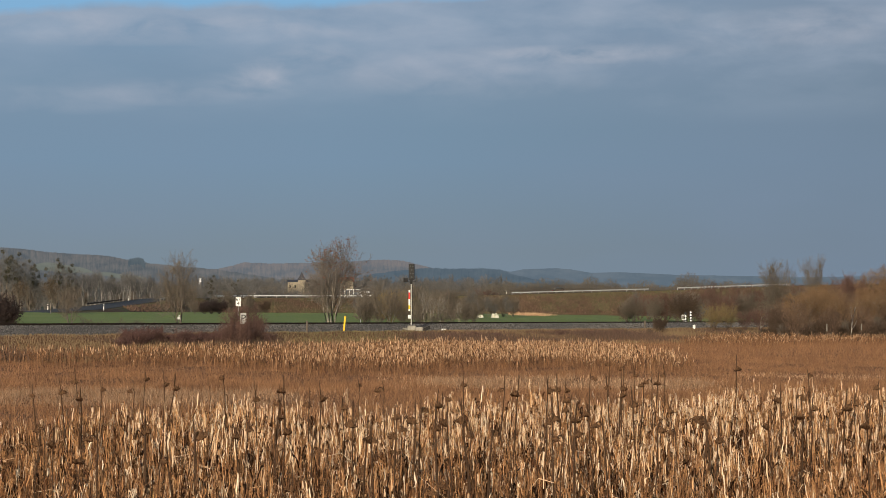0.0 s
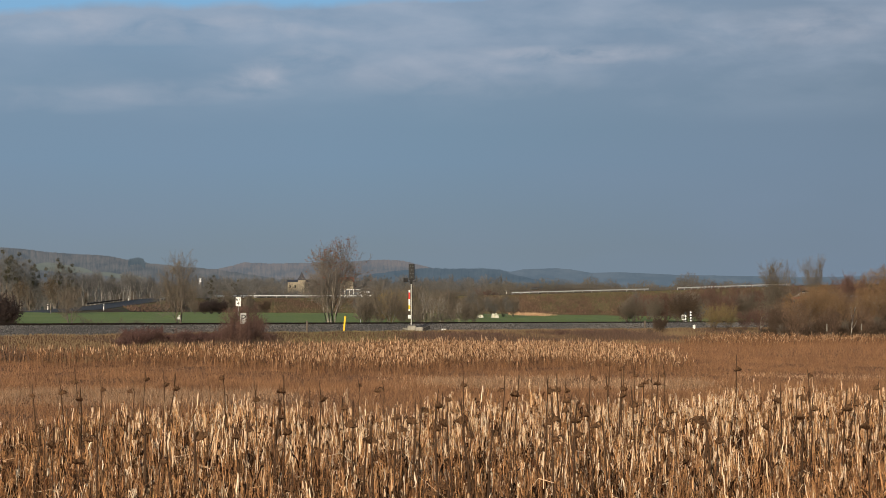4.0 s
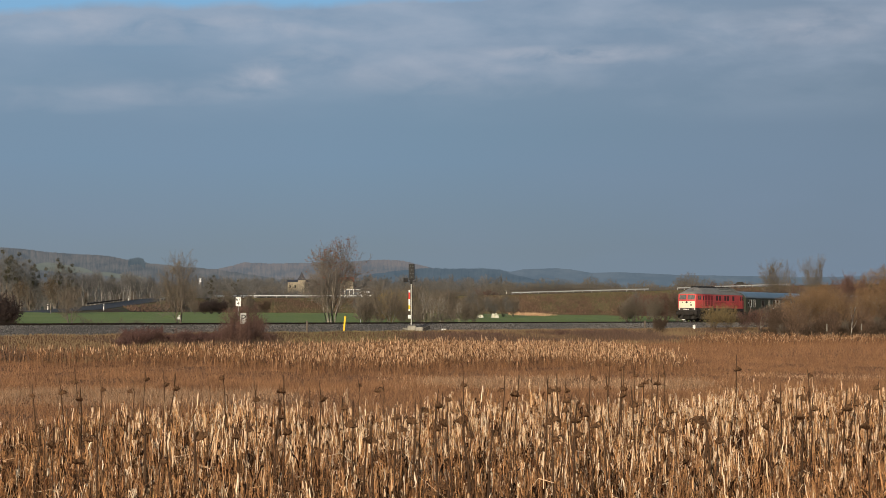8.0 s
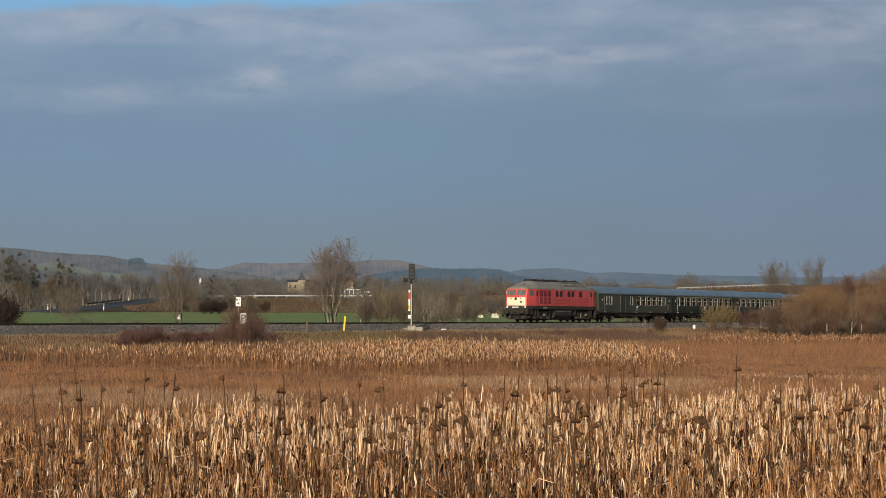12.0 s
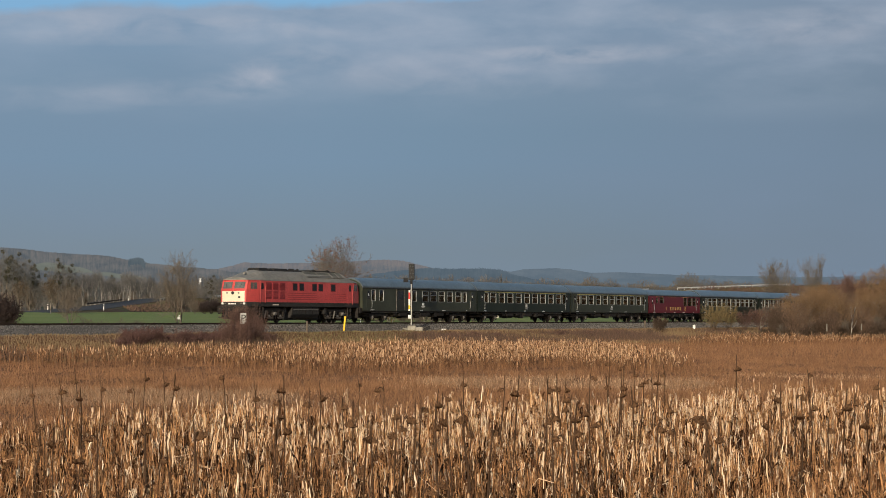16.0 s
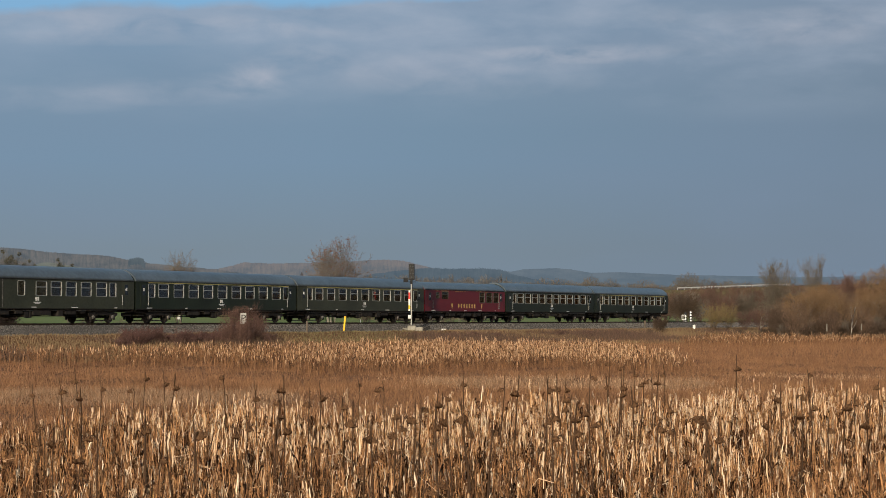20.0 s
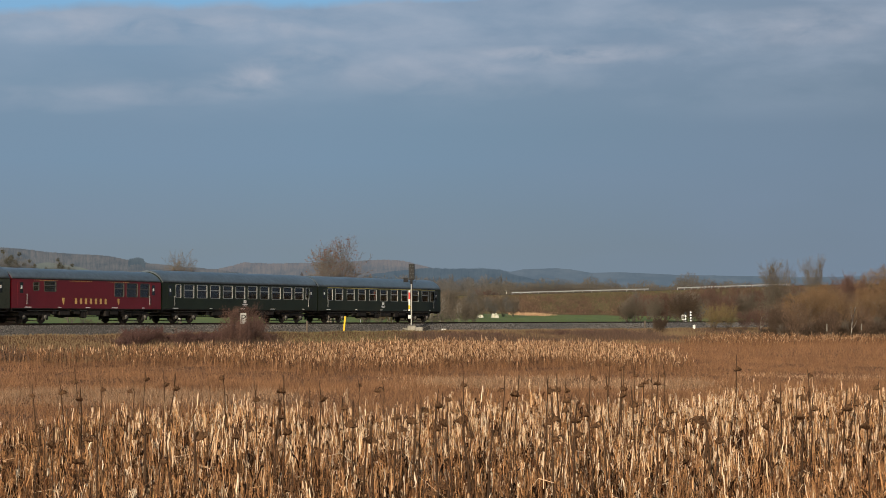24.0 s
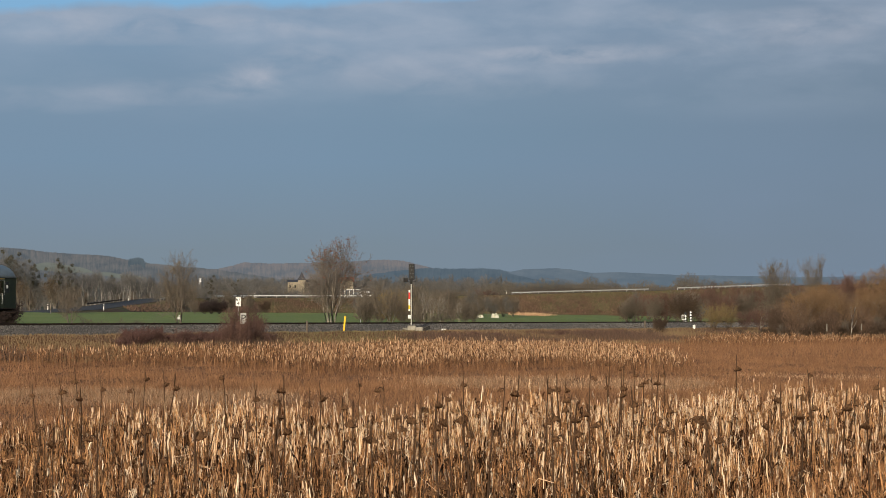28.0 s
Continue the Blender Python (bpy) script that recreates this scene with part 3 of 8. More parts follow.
def hills():
    far = [(-400, 70), (690, 84), (760, 88), (800, 88), (870, 86), (905, 84), (925, 88), (985, 90), (1010, 88), (1045, 82), (1100, 83), (1200, 78), (1330, 76), (1420, 74), (1568, 76), (2100, 76)]
    dark = [(600, 50), (650, 78), (690, 84), (728, 88), (760, 90), (800, 88), (850, 89), (885, 87), (905, 80), (960, 68), (1100, 56)]
    wood = [(300, 70), (380, 88), (410, 94), (430, 100), (480, 98), (540, 99), (600, 100), (640, 103), (680, 105), (715, 103), (745, 95), (780, 86), (850, 74), (960, 50)]
    left = [(-500, 132), (0, 127), (40, 124), (90, 118), (130, 115), (190, 112), (225, 105), (260, 99), (320, 93), (380, 88), (450, 78), (560, 60)]
    # every hill colour below includes the haze of its distance
    pinkish = hazed_hill_material("pinkish_woods", (0.128, 0.146, 0.168), (0.196, 0.190, 0.192))
    spruce = hazed_hill_material("slate_spruce", (0.082, 0.116, 0.148), (0.108, 0.142, 0.172))
    slope = hazed_hill_material("hill_woods", (0.094, 0.112, 0.128), (0.162, 0.162, 0.162))
    ridge("backdrop_hill_far", "wooded ridge on the horizon, haze blue put into its colour", 4200, far, 0.25, hazed_hill_material("far_hazed_woods", (0.115, 0.155, 0.194), (0.142, 0.180, 0.216), patch=0.8), 1, -500, 2100)
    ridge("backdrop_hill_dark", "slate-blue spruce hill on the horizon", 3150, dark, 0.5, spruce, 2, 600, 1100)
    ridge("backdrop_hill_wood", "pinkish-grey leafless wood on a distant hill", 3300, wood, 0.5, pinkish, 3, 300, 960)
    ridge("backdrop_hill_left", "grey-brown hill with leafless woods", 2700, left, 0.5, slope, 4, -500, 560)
    rosy = hazed_hill_material("rosy_tree_tops", (0.160, 0.165, 0.180), (0.216, 0.196, 0.196))
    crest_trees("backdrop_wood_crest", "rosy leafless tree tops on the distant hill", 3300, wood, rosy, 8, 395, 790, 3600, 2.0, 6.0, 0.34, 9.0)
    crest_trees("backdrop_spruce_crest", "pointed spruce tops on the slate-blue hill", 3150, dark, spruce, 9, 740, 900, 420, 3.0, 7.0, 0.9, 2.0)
    crest_trees("backdrop_left_crest", "grey leafless tree tops on the hill", 2700, left, hazed_hill_material("grey_tree_tops", (0.112, 0.124, 0.136), (0.172, 0.166, 0.164)), 10, -40, 420, 3200, 2.0, 5.0, 0.34, 9.0)
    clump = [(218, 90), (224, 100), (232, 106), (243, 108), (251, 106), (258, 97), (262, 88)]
    crest_trees("backdrop_spruce_clump", "dark clump of spruces on the hillside", 2400, clump, hazed_hill_material("spruce_clump", (0.082, 0.108, 0.128), (0.106, 0.132, 0.148)), 7, 228, 256, 240, 2.6, 5.2, 1.1, 8.0)
    pale = hazed_hill_material("pale_hill_field", (0.150, 0.166, 0.146), (0.172, 0.186, 0.162), patch=0.9)
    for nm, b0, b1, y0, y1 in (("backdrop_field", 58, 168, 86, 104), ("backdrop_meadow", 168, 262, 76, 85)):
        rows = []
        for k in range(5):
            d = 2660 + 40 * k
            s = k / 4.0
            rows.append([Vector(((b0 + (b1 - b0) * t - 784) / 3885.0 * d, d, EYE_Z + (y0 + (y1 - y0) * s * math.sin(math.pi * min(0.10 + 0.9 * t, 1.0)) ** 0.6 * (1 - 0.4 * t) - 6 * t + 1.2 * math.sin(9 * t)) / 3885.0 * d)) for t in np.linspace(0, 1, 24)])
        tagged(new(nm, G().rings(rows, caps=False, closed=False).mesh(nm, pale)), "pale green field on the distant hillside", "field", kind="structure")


SKY_LOW = (0.196, 0.256, 0.308)
SKY_MID = (0.184, 0.284, 0.392)
SKY_HIGH = (0.196, 0.302, 0.429)
SKY_TOP = (0.212, 0.323, 0.477)
SKY_DUSK = (0.162, 0.218, 0.292)
SKY_VEIL = (0.200, 0.268, 0.378)
CLOUD_BRIGHT = (0.47, 0.49, 0.56)
CLOUD_SPOTS = [(-0.165, 0.1325, 0.13, 0.009, 0.75), (-0.06, 0.1345, 0.08, 0.008, 0.45), (-0.175, 0.099, 0.05, 0.007, 0.32), (-0.125, 0.1035, 0.05, 0.007, 0.42), (-0.085, 0.1075, 0.03, 0.008, 0.55), (-0.081, 0.114, 0.020, 0.009, 0.75), (-0.060, 0.1215, 0.022, 0.007, 0.8), (-0.02, 0.113, 0.06, 0.011, 0.5), (0.0736, 0.1215, 0.055, 0.005, 0.95), (0.035, 0.119, 0.06, 0.007, 0.55), (0.03, 0.109, 0.05, 0.009, 0.35), (0.17, 0.133, 0.05, 0.010, 0.75), (0.135, 0.127, 0.06, 0.008, 0.45), (0.10, 0.137, 0.06, 0.008, 0.4)]
CLOUD_GAP = (-0.15, 0.117, 0.11, 0.0125)
CLOUD_PALE = (0.40, 0.46, 0.56)
SKY_CLEAR = (0.22, 0.43, 0.66)

build_ground()
build_track()
CLOUDS = sky_backdrop()
hills()


# ---- the train ----
def wheelset_mesh(r):
    g = G()
    for s in (-1, 1):
        g.lathe((0, s * 0.70, 0), (0, s, 0), [(-0.03, r * 0.3), (-0.03, r), (0.0, r + 0.03), (0.02, r), (0.11, r * 0.98), (0.11, r * 0.80), (0.05, r * 0.74), (0.07, r * 0.35), (0.12, r * 0.3), (0.12, 0.05)], 20)
        for a in range(3):
            t = a * 2.094
            g.tube((math.cos(t) * r * 0.55, s * 0.74, math.sin(t) * r * 0.55), (math.cos(t) * r * 0.55, s * 0.815, math.sin(t) * r * 0.55), 0.06, k=6)
    g.tube((0, -0.78, 0), (0, 0.78, 0), 0.085, k=8)
    return g.mesh("wheelset", M["bogie"], smooth=False)


WHEELS = []


def bogie(parent, x, axles, wheel, r, length, three=False):
    b = part("bogie", bogie_frame(length, axles, r), M["bogie"], parent, at=pose(x, 0, 0))
    for a in axles:
        w = part("wheelset", wheel, M["bogie"], b, at=pose(a, 0, r))
        WHEELS.append((w, a, r))
        for s in (-1, 1):
            part("axlebox", AXLEBOX, M["axlebox"], b, at=pose(a, s * 1.05, r))
    for s in (-1, 1):
        for a in np.linspace(axles[0] * 0.5, axles[-1] * 0.5, 2):
            part("spring", SPRING, M["bogie"], b, at=pose(float(a), s * 1.08, r - 0.02))
    return b


def bogie_frame(length, axles, r):
    g = G()
    h = length / 2
    for s in (-1, 1):
        y0, y1 = s * 0.96, s * 1.12
        prof = [(-h, r + 0.10), (-h + 0.35, r - 0.02), (-h + 0.8, r + 0.14), (h - 0.8, r + 0.14), (h - 0.35, r - 0.02), (h, r + 0.10), (h, r + 0.30), (h * 0.4, r + 0.38), (-h * 0.4, r + 0.38), (-h, r + 0.30)]
        g.rings([[(x, y, z) for x, z in prof] for y in (y0, y1)])
        for a in axles:
            g.box(a - 0.30, a - 0.22, s * 1.0, s * 1.14, r - 0.22, r + 0.2)
            g.box(a + 0.22, a + 0.30, s * 1.0, s * 1.14, r - 0.22, r + 0.2)
        g.box(-h + 0.5, h - 0.5, s * 0.98, s * 1.02, 0.16, 0.22)
    g.box(-0.25, 0.25, -0.96, 0.96, r + 0.05, r + 0.4)
    g.box(-h, -h + 0.12, -0.96, 0.96, r + 0.1, r + 0.28)
    g.box(h - 0.12, h, -0.96, 0.96, r + 0.1, r + 0.28)
    return g.mesh("bogie", M["bogie"])


def spring_mesh():
    g = G()
    for i in range(5):
        g.lathe((0, 0, 0.05 + i * 0.06), (0, 0, 1), [(0, 0.07), (0.02, 0.10), (0.04, 0.07)], 10)
    return g.mesh("spring", M["bogie"])


def coil_mesh():
    g = G()
    for i in range(7):
        g.lathe((0, 0, i * 0.065), (0, 0, 1), [(0, 0.085), (0.018, 0.115), (0.036, 0.085)], 9)
    return g.mesh("coil_spring", M["bogie_dust"])


COIL = coil_mesh()
AXLEBOX = G().lathe((0, -0.10, 0), (0, 1, 0), [(0, 0.17), (0.12, 0.17), (0.20, 0.13), (0.24, 0.10)], 10).mesh("axlebox", M["axlebox"])
SPRING = spring_mesh()
WHEEL_COACH = wheelset_mesh(0.46)
WHEEL_LOCO = wheelset_mesh(0.525)
BUFFER = G().lathe((0, 0, 0), (1, 0, 0), [(0, 0.16), (0.06, 0.16), (0.08, 0.11), (0.34, 0.10), (0.36, 0.22), (0.40, 0.23), (0.43, 0.20)], 14).mesh("buffer", M["bogie"])


def arch(half, z0, rise, n=14):
    """A roof's cross-section: a broad arc that meets the side walls at an angle."""
    pts, edge = [], radians(70)
    for i in range(n + 1):
        a = edge * (1 - 2 * i / n)
        pts.append((half * math.sin(a) / math.sin(edge), z0 + rise * (math.cos(a) - math.cos(edge)) / (1 - math.cos(edge))))
    return pts


def cut_wall(g, x0, x1, z0, z1, y, holes, depth=0.07):
    """A side wall with real openings and their reveals."""
    xs = sorted({x0, x1, *[h[0] for h in holes], *[h[1] for h in holes]})
    zs = sorted({z0, z1, *[h[2] for h in holes], *[h[3] for h in holes]})
    for a, b in zip(xs, xs[1:]):
        for c, d in zip(zs, zs[1:]):
            mx, mz = (a + b) / 2, (c + d) / 2
            if not any(h[0] < mx < h[1] and h[2] < mz < h[3] for h in holes):
                g.poly([(a, y, c), (b, y, c), (b, y, d), (a, y, d)])
    yi = y - math.copysign(depth, y)
    for a, b, c, d in [h[:4] for h in holes]:
        g.poly([(a, y, c), (a, yi, c), (b, yi, c), (b, y, c)])
        g.poly([(a, y, d), (b, y, d), (b, yi, d), (a, yi, d)])
        g.poly([(a, y, c), (a, y, d), (a, yi, d), (a, yi, c)])
        g.poly([(b, y, c), (b, yi, c), (b, yi, d), (b, y, d)])


def frame_ring(g, a, b, c, d, y, w=0.034, out=0.02):
    """A rounded window frame proud of the wall, on the side of y."""
    s = math.copysign(1, y)

    def loop(i, yy):
        pts, r = [], max(0.10 - i, 0.03)
        for cx, cz, a0 in ((b - i - r, d - i - r, 0), (a + i + r, d - i - r, 90), (a + i + r, c + i + r, 180), (b - i - r, c + i + r, 270)):
            for k in range(3):
                t = radians(a0 + 45 * k)
                pts.append((cx + r * math.cos(t), yy, cz + r * math.sin(t)))
        return pts
    g.rings([loop(w, y - s * 0.05), loop(w, y + s * out), loop(0, y + s * out), loop(0, y - s * 0.002)], caps=False)


def coach_window(parent, a, b, c, d, y, slot=True, frosted=False, curtain=False, rim="window_frame"):
    g = G()
    frame_ring(g, a - 0.03, b + 0.03, c - 0.03, d + 0.03, y)
    s = math.copysign(1, y)
    if slot:
        z = c + (d - c) * 0.60
        g.box(a + 0.03, b - 0.03, y - s * 0.03, y + s * 0.02, z - 0.03, z + 0.03)
    w = part("window", g, M[rim], parent, "pale aluminium window frame" if rim == "window_frame" else "dark brown window frame")
    gl = G().box(a + 0.01, b - 0.01, y - s * 0.045, y - s * 0.040, c + 0.01, d - 0.01)
    part("pane", gl, M["white"] if frosted == 2 else M["pane"], w).visible_shadow = False
    if frosted == 1 or curtain:
        ct = G()
        n = 8
        x0, x1 = (a, b) if frosted else (a, a + (b - a) * 0.22)
        ct.rings([[(x0 + (x1 - x0) * i / n, y - s * (0.10 + 0.02 * (i % 2)), z) for i in range(n + 1)] for z in (c, d)], caps=False, closed=False)
        part("curtain", ct, M["curtain"], w, "drawn pale curtain")


def coach(label, paint, half, windows, yellow=False, doors=True, bars=None, luggage=None, dining=False, group="coaches of the train"):
    """A passenger coach; windows as distances from the leading end of the buffers."""
    c = thing("passenger_coach", label, "railway coach", group=group)
    body_half = half - 0.12
    P = M[paint]
    wz0, wz1 = 1.95, 2.94
    holes = []
    for w in windows:
        x1, x0 = half - w[0], half - w[1]
        holes.append((x0, x1, w[2] if len(w) > 3 else wz0, w[3] if len(w) > 3 else wz1))
    for y in (1.41, -1.41):
        g = G()
        cut_wall(g, -body_half, body_half, 1.06, 3.12, y, holes)
        part("side_wall", g, P, c)
    sk = G().rings([[(x, 1.412, 1.06), (x, 1.36, 0.98), (x, -1.36, 0.98), (x, -1.412, 1.06)] for x in (-body_half, body_half)])
    part("sill", sk, M["frame_grey"], c)
    roof = G()
    prof = arch(1.425, 3.10, 0.78 if dining else 0.95)
    ring = lambda x, k: [(x, y * (1 - (1 - k) * 0.35), 3.10 + (z - 3.10) * k) for y, z in prof]
    roof.rings([ring(-body_half, 0.965), ring(-body_half + 0.08, 0.99), ring(-body_half + 0.3, 1.0)] + [ring(x, 1.0) for x in np.linspace(-body_half + 1.2, body_half - 1.2, 10)] + [ring(body_half - 0.3, 1.0), ring(body_half - 0.08, 0.99), ring(body_half, 0.965)])
    r = part("roof", roof, M["coach_roof"], c, smooth=False)
    r.data.polygons.foreach_set("use_smooth", [len(p.vertices) == 4 for p in r.data.polygons])
    low = 0.14 if dining else 0.0
    gut = G()
    for y in (1.43, -1.43):
        gut.box(-body_half, body_half, y - 0.02, y + 0.02, 3.085, 3.12)
    part("gutter", gut, M["rubber"] if not yellow else P, c)
    for i, x in enumerate(np.linspace(-body_half + 2.0, body_half - 2.0, 5 if paint != "wine" else 3)):
        for s in (1, -1):
            part("roof_vent", G().rings([[(x - 0.30, s * 0.80, 3.75 - low), (x + 0.30, s * 0.80, 3.75 - low), (x + 0.30, s * 0.98, 3.63 - low), (x - 0.30, s * 0.98, 3.63 - low)], [(x - 0.22, s * 0.80, 3.82 - low), (x + 0.22, s * 0.80, 3.82 - low), (x + 0.22, s * 0.98, 3.70 - low), (x - 0.22, s * 0.98, 3.70 - low)]]), M["vent_grey"], r)
    for e in (-1, 1):
        ew = G()
        pts = [(y, z) for y, z in arch(1.41 * 0.98, 3.10, 0.66 if dining else 0.80)] + [(-1.38, 1.0), (1.38, 1.0)]
        ew.rings([[(e * (body_half - 0.04), y, z) for y, z in pts], [(e * (body_half + 0.01), y * 0.99, z) for y, z in pts]])
        part("end_wall", ew, P, c)
        bel = G()
        for s in (-1, 1):
            bel.lathe((e * (body_half + 0.06), s * 0.58, 1.15), (0, 0, 1), [(0, 0.04), (0.05, 0.06), (2.0, 0.06), (2.05, 0.04)], 10)
        bel.lathe((e * (body_half + 0.06), -0.7, 3.25), (0, 1, 0), [(0, 0.04), (0.05, 0.06), (1.35, 0.06), (1.4, 0.04)], 10)
        part("gangway_bellows", bel, M["rubber"], c)
        part("buffer_beam", G().box(e * (body_half - 0.25), e * (body_half + 0.02), -1.3, 1.3, 0.86, 1.12), M["bogie"], c, bevel=0.01)
        for s in (-1, 1):
            part("buffer", BUFFER, M["bogie"], c, at=pose(e * (half - 0.43), s * 0.875, 1.02, 0, 0, 0 if e > 0 else 180))
            part("steps", G().box(e * (body_half - 1.15), e * (body_half - 0.35), s * 1.18, s * 1.36, 0.55, 0.60).box(e * (body_half - 1.15), e * (body_half - 0.35), s * 1.22, s * 1.38, 0.80, 0.84), M["bogie"], c)
            if doors:
                x0, x1 = e * (half - 1.60), e * (half - 0.74)
                y = s * 1.415
                d = part("door", G().box(x0, x1, y - s * 0.02, y + s * 0.012, 1.12, 3.02), P, c, bevel=0.008)
                part("door_window", G().box(x0 + e * 0.24, x1 - e * 0.24, y + s * 0.012, y + s * 0.02, 2.1, 2.85), M["car_glass"], d)
                part("sign_plate", G().box(x0 + e * 0.34, x1 - e * 0.34, y + s * 0.021, y + s * 0.027, 2.40, 2.62), M["white"], d)
                hr = G()
                xr = e * (half - 1.74)
                hr.tube((xr, y + s * 0.07, 1.35), (xr, y + s * 0.07, 2.05), 0.02, k=6)
                hr.tube((xr, y, 1.37), (xr, y + s * 0.07, 1.37), 0.018, k=6)
                hr.tube((xr, y, 2.03), (xr, y + s * 0.07, 2.03), 0.018, k=6)
                part("handrail", hr, M["window_frame"], d, "pale worn grab rail")
    for y in (1.41, -1.41):
        for k, (w, h) in enumerate(zip(windows, holes)):
            narrow = h[1] - h[0] < 1.0
            coach_window(c, *h, y, slot=not narrow or len(w) > 3, frosted=1 if narrow and k in (0, len(windows) - 1) else 0, curtain=(k * 7 + int(half * 3)) % 3 == 0, rim="interior" if dining else "window_frame")
        s = math.copysign(1, y)
        if yellow:
            part("class_stripe", G().box(half - windows[-1][1] - 0.05, half - windows[0][0] + 0.05, y, y + s * 0.008, 3.015, 3.08), M["yellow_line"], c, "yellow first-class stripe")
        if luggage:
            x1, x0 = half - luggage[0], half - luggage[1]
            part("luggage_window", G().box(x0 + 0.3, x1 - 0.3, y + s * 0.023, y + s * 0.03, 2.1, 2.85), M["car_glass"], c, "dark window of the luggage door")
            part("luggage_door", G().box(x0, x1, y - s * 0.01, y + s * 0.022, 1.10, 3.04), M["door_brown"], c, "weathered sliding luggage door", bevel=0.012)
            part("door_frame", G().box(x0 - 0.05, x0, y, y + s * 0.03, 1.10, 3.06).box(x1, x1 + 0.05, y, y + s * 0.03, 1.10, 3.06), M["axlebox"], c)
            part("door_rail", G().box(x0 - 1.4, x1, y, y + s * 0.04, 3.045, 3.075), M["rubber"], c)
        for k in range(5):
            x = -body_half + 2.2 + k * (2 * body_half - 4.4) / 4.0
            wd = 0.35 + 0.45 * ((k * 5) % 3) / 2.0
            part("data_plate", G().box(x, x + wd, y + s * 0.001, y + s * 0.009, 1.10, 1.16), M["white"], c)
        if not dining:
            for x0, x1, z0, z1 in ((-0.30, -0.12, 1.58, 1.84), (-0.06, 0.12, 1.58, 1.84), (-0.50, 0.32, 1.44, 1.50), (-0.36, 0.20, 1.35, 1.39)):
                part("lettering", G().box(x0, x1, y + s * 0.001, y + s * 0.008, z0, z1), M["white"], c)
    if dining:
        for y in (1.41, -1.41):
            s = math.copysign(1, y)
            for i in range(7):
                x = half - 7.5 - i * 0.62
                part("lettering", G().box(x - 0.24, x, y + s * 0.001, y + s * 0.008, 1.38, 1.78), M["gold"], c, "gold letter-sized bar")
            for x in (half - 6.1, half - 13.0):
                part("emblem", G().rings([[(x - 0.14, yy, 1.80), (x + 0.14, yy, 1.80), (x + 0.12, yy, 1.55), (x, yy, 1.30), (x - 0.12, yy, 1.55)] for yy in (y + s * 0.001, y + s * 0.009)]), M["gold"], c)
            for x0 in (2.6, 6.8, 11.6):
                for i in range(12):
                    x = half - x0 - i * 0.24
                    part("small_lettering", G().box(x - 0.15, x - 0.05, y + s * 0.001, y + s * 0.007, 2.99, 3.035), M["gold"], c)
    inner = G()
    inner.box(-body_half + 0.1, body_half - 0.1, -0.05, 0.0, 1.25, 3.1)
    inner.box(-body_half + 0.1, body_half - 0.1, -1.35, 1.35, 1.2, 1.25)
    for w in windows[:-1]:
        x = half - w[1] - 0.25
        inner.box(x - 0.03, x + 0.03, 0.0, 1.3, 1.25, 2.5)
    part("partition", inner, M["interior"], c)
    bx = half - 3.75 if half > 11 else half - 3.1
    for x in (-bx, bx):
        bogie(c, x, (-1.25, 1.25), WHEEL_COACH, 0.46, 3.7)
    eq = [(-5.0, -3.6, 0.9, 1.26, 0.62), (-3.3, -2.7, 0.9, 1.30, 0.50), (-1.9, 0.2, 0.85, 1.28, 0.58), (0.6, 1.1, 0.95, 1.2, 0.45), (1.4, 2.2, 0.95, 1.28, 0.66), (2.9, 4.6, 0.8, 1.26, 0.58), (-6.2, -5.6, 0.9, 1.2, 0.70), (5.0, 5.5, 0.9, 1.22, 0.62), (0.25, 0.5, 1.0, 1.2, 0.38)]
    for a, b, y0, y1, z in eq:
        for s in (-1, 1):
            k = half / 12.25
            part("battery_box", G().box(a * k, b * k, s * y0 * 0.7, s * y1, z, 0.98), M["bogie"], c, bevel=0.03)
    for s in (-1, 1):
        part("air_tank", G().lathe((-0.6, s * 0.55, 0.62), (1, 0, 0), [(0, 0.1), (0.08, 0.2), (1.5, 0.2), (1.58, 0.1)], 12), M["bogie"], c, smooth=False)
    for s in (-1, 1):
        part("brake_pipe", G().tube((-body_half + 2, s * 1.2, 0.9), (body_half - 2, s * 1.2, 0.9), 0.03, k=6), M["axlebox"], c)
    rig = G()
    for s in (-1, 1):
        rig.tube((-5.6, s * 0.8, 0.52), (5.6, s * 0.8, 0.52), 0.035, k=5)
        for x in (-5.6, -2.4, 2.4, 5.6):
            rig.tube((x, s * 0.8, 0.52), (x, s * 0.8, 0.98), 0.03, k=5)
    part("brake_rigging", rig, M["bogie"], c)
    part("underframe", G().box(-body_half + 0.3, body_half - 0.3, -0.5, 0.5, 0.8, 0.985), M["bogie"], c)
    return c


def loco_front(y, z, e, off=0.0):
    x = np.interp(z, [1.3, 1.71, 2.65, 3.5], [9.86, 9.92, 9.92, 9.62]) - 0.22 * (y / 1.45) ** 2 + off
    return (e * x, y, z)


def front_patch(y0, y1, z0, z1, e, out=0.012):
    g, n = G(), 5
    ys = np.linspace(y0, y1, n)
    for a, b in zip(ys, ys[1:]):
        g.poly([loco_front(a, z0, e, out), loco_front(b, z0, e, out), loco_front(b, z1, e, out), loco_front(a, z1, e, out)])
    edge = [(y, z0) for y in ys] + [(y, z1) for y in ys[::-1]]
    g.rings([[loco_front(y, z, e, -0.03) for y, z in edge], [loco_front(y, z, e, out) for y, z in edge]], caps=False)
    return g


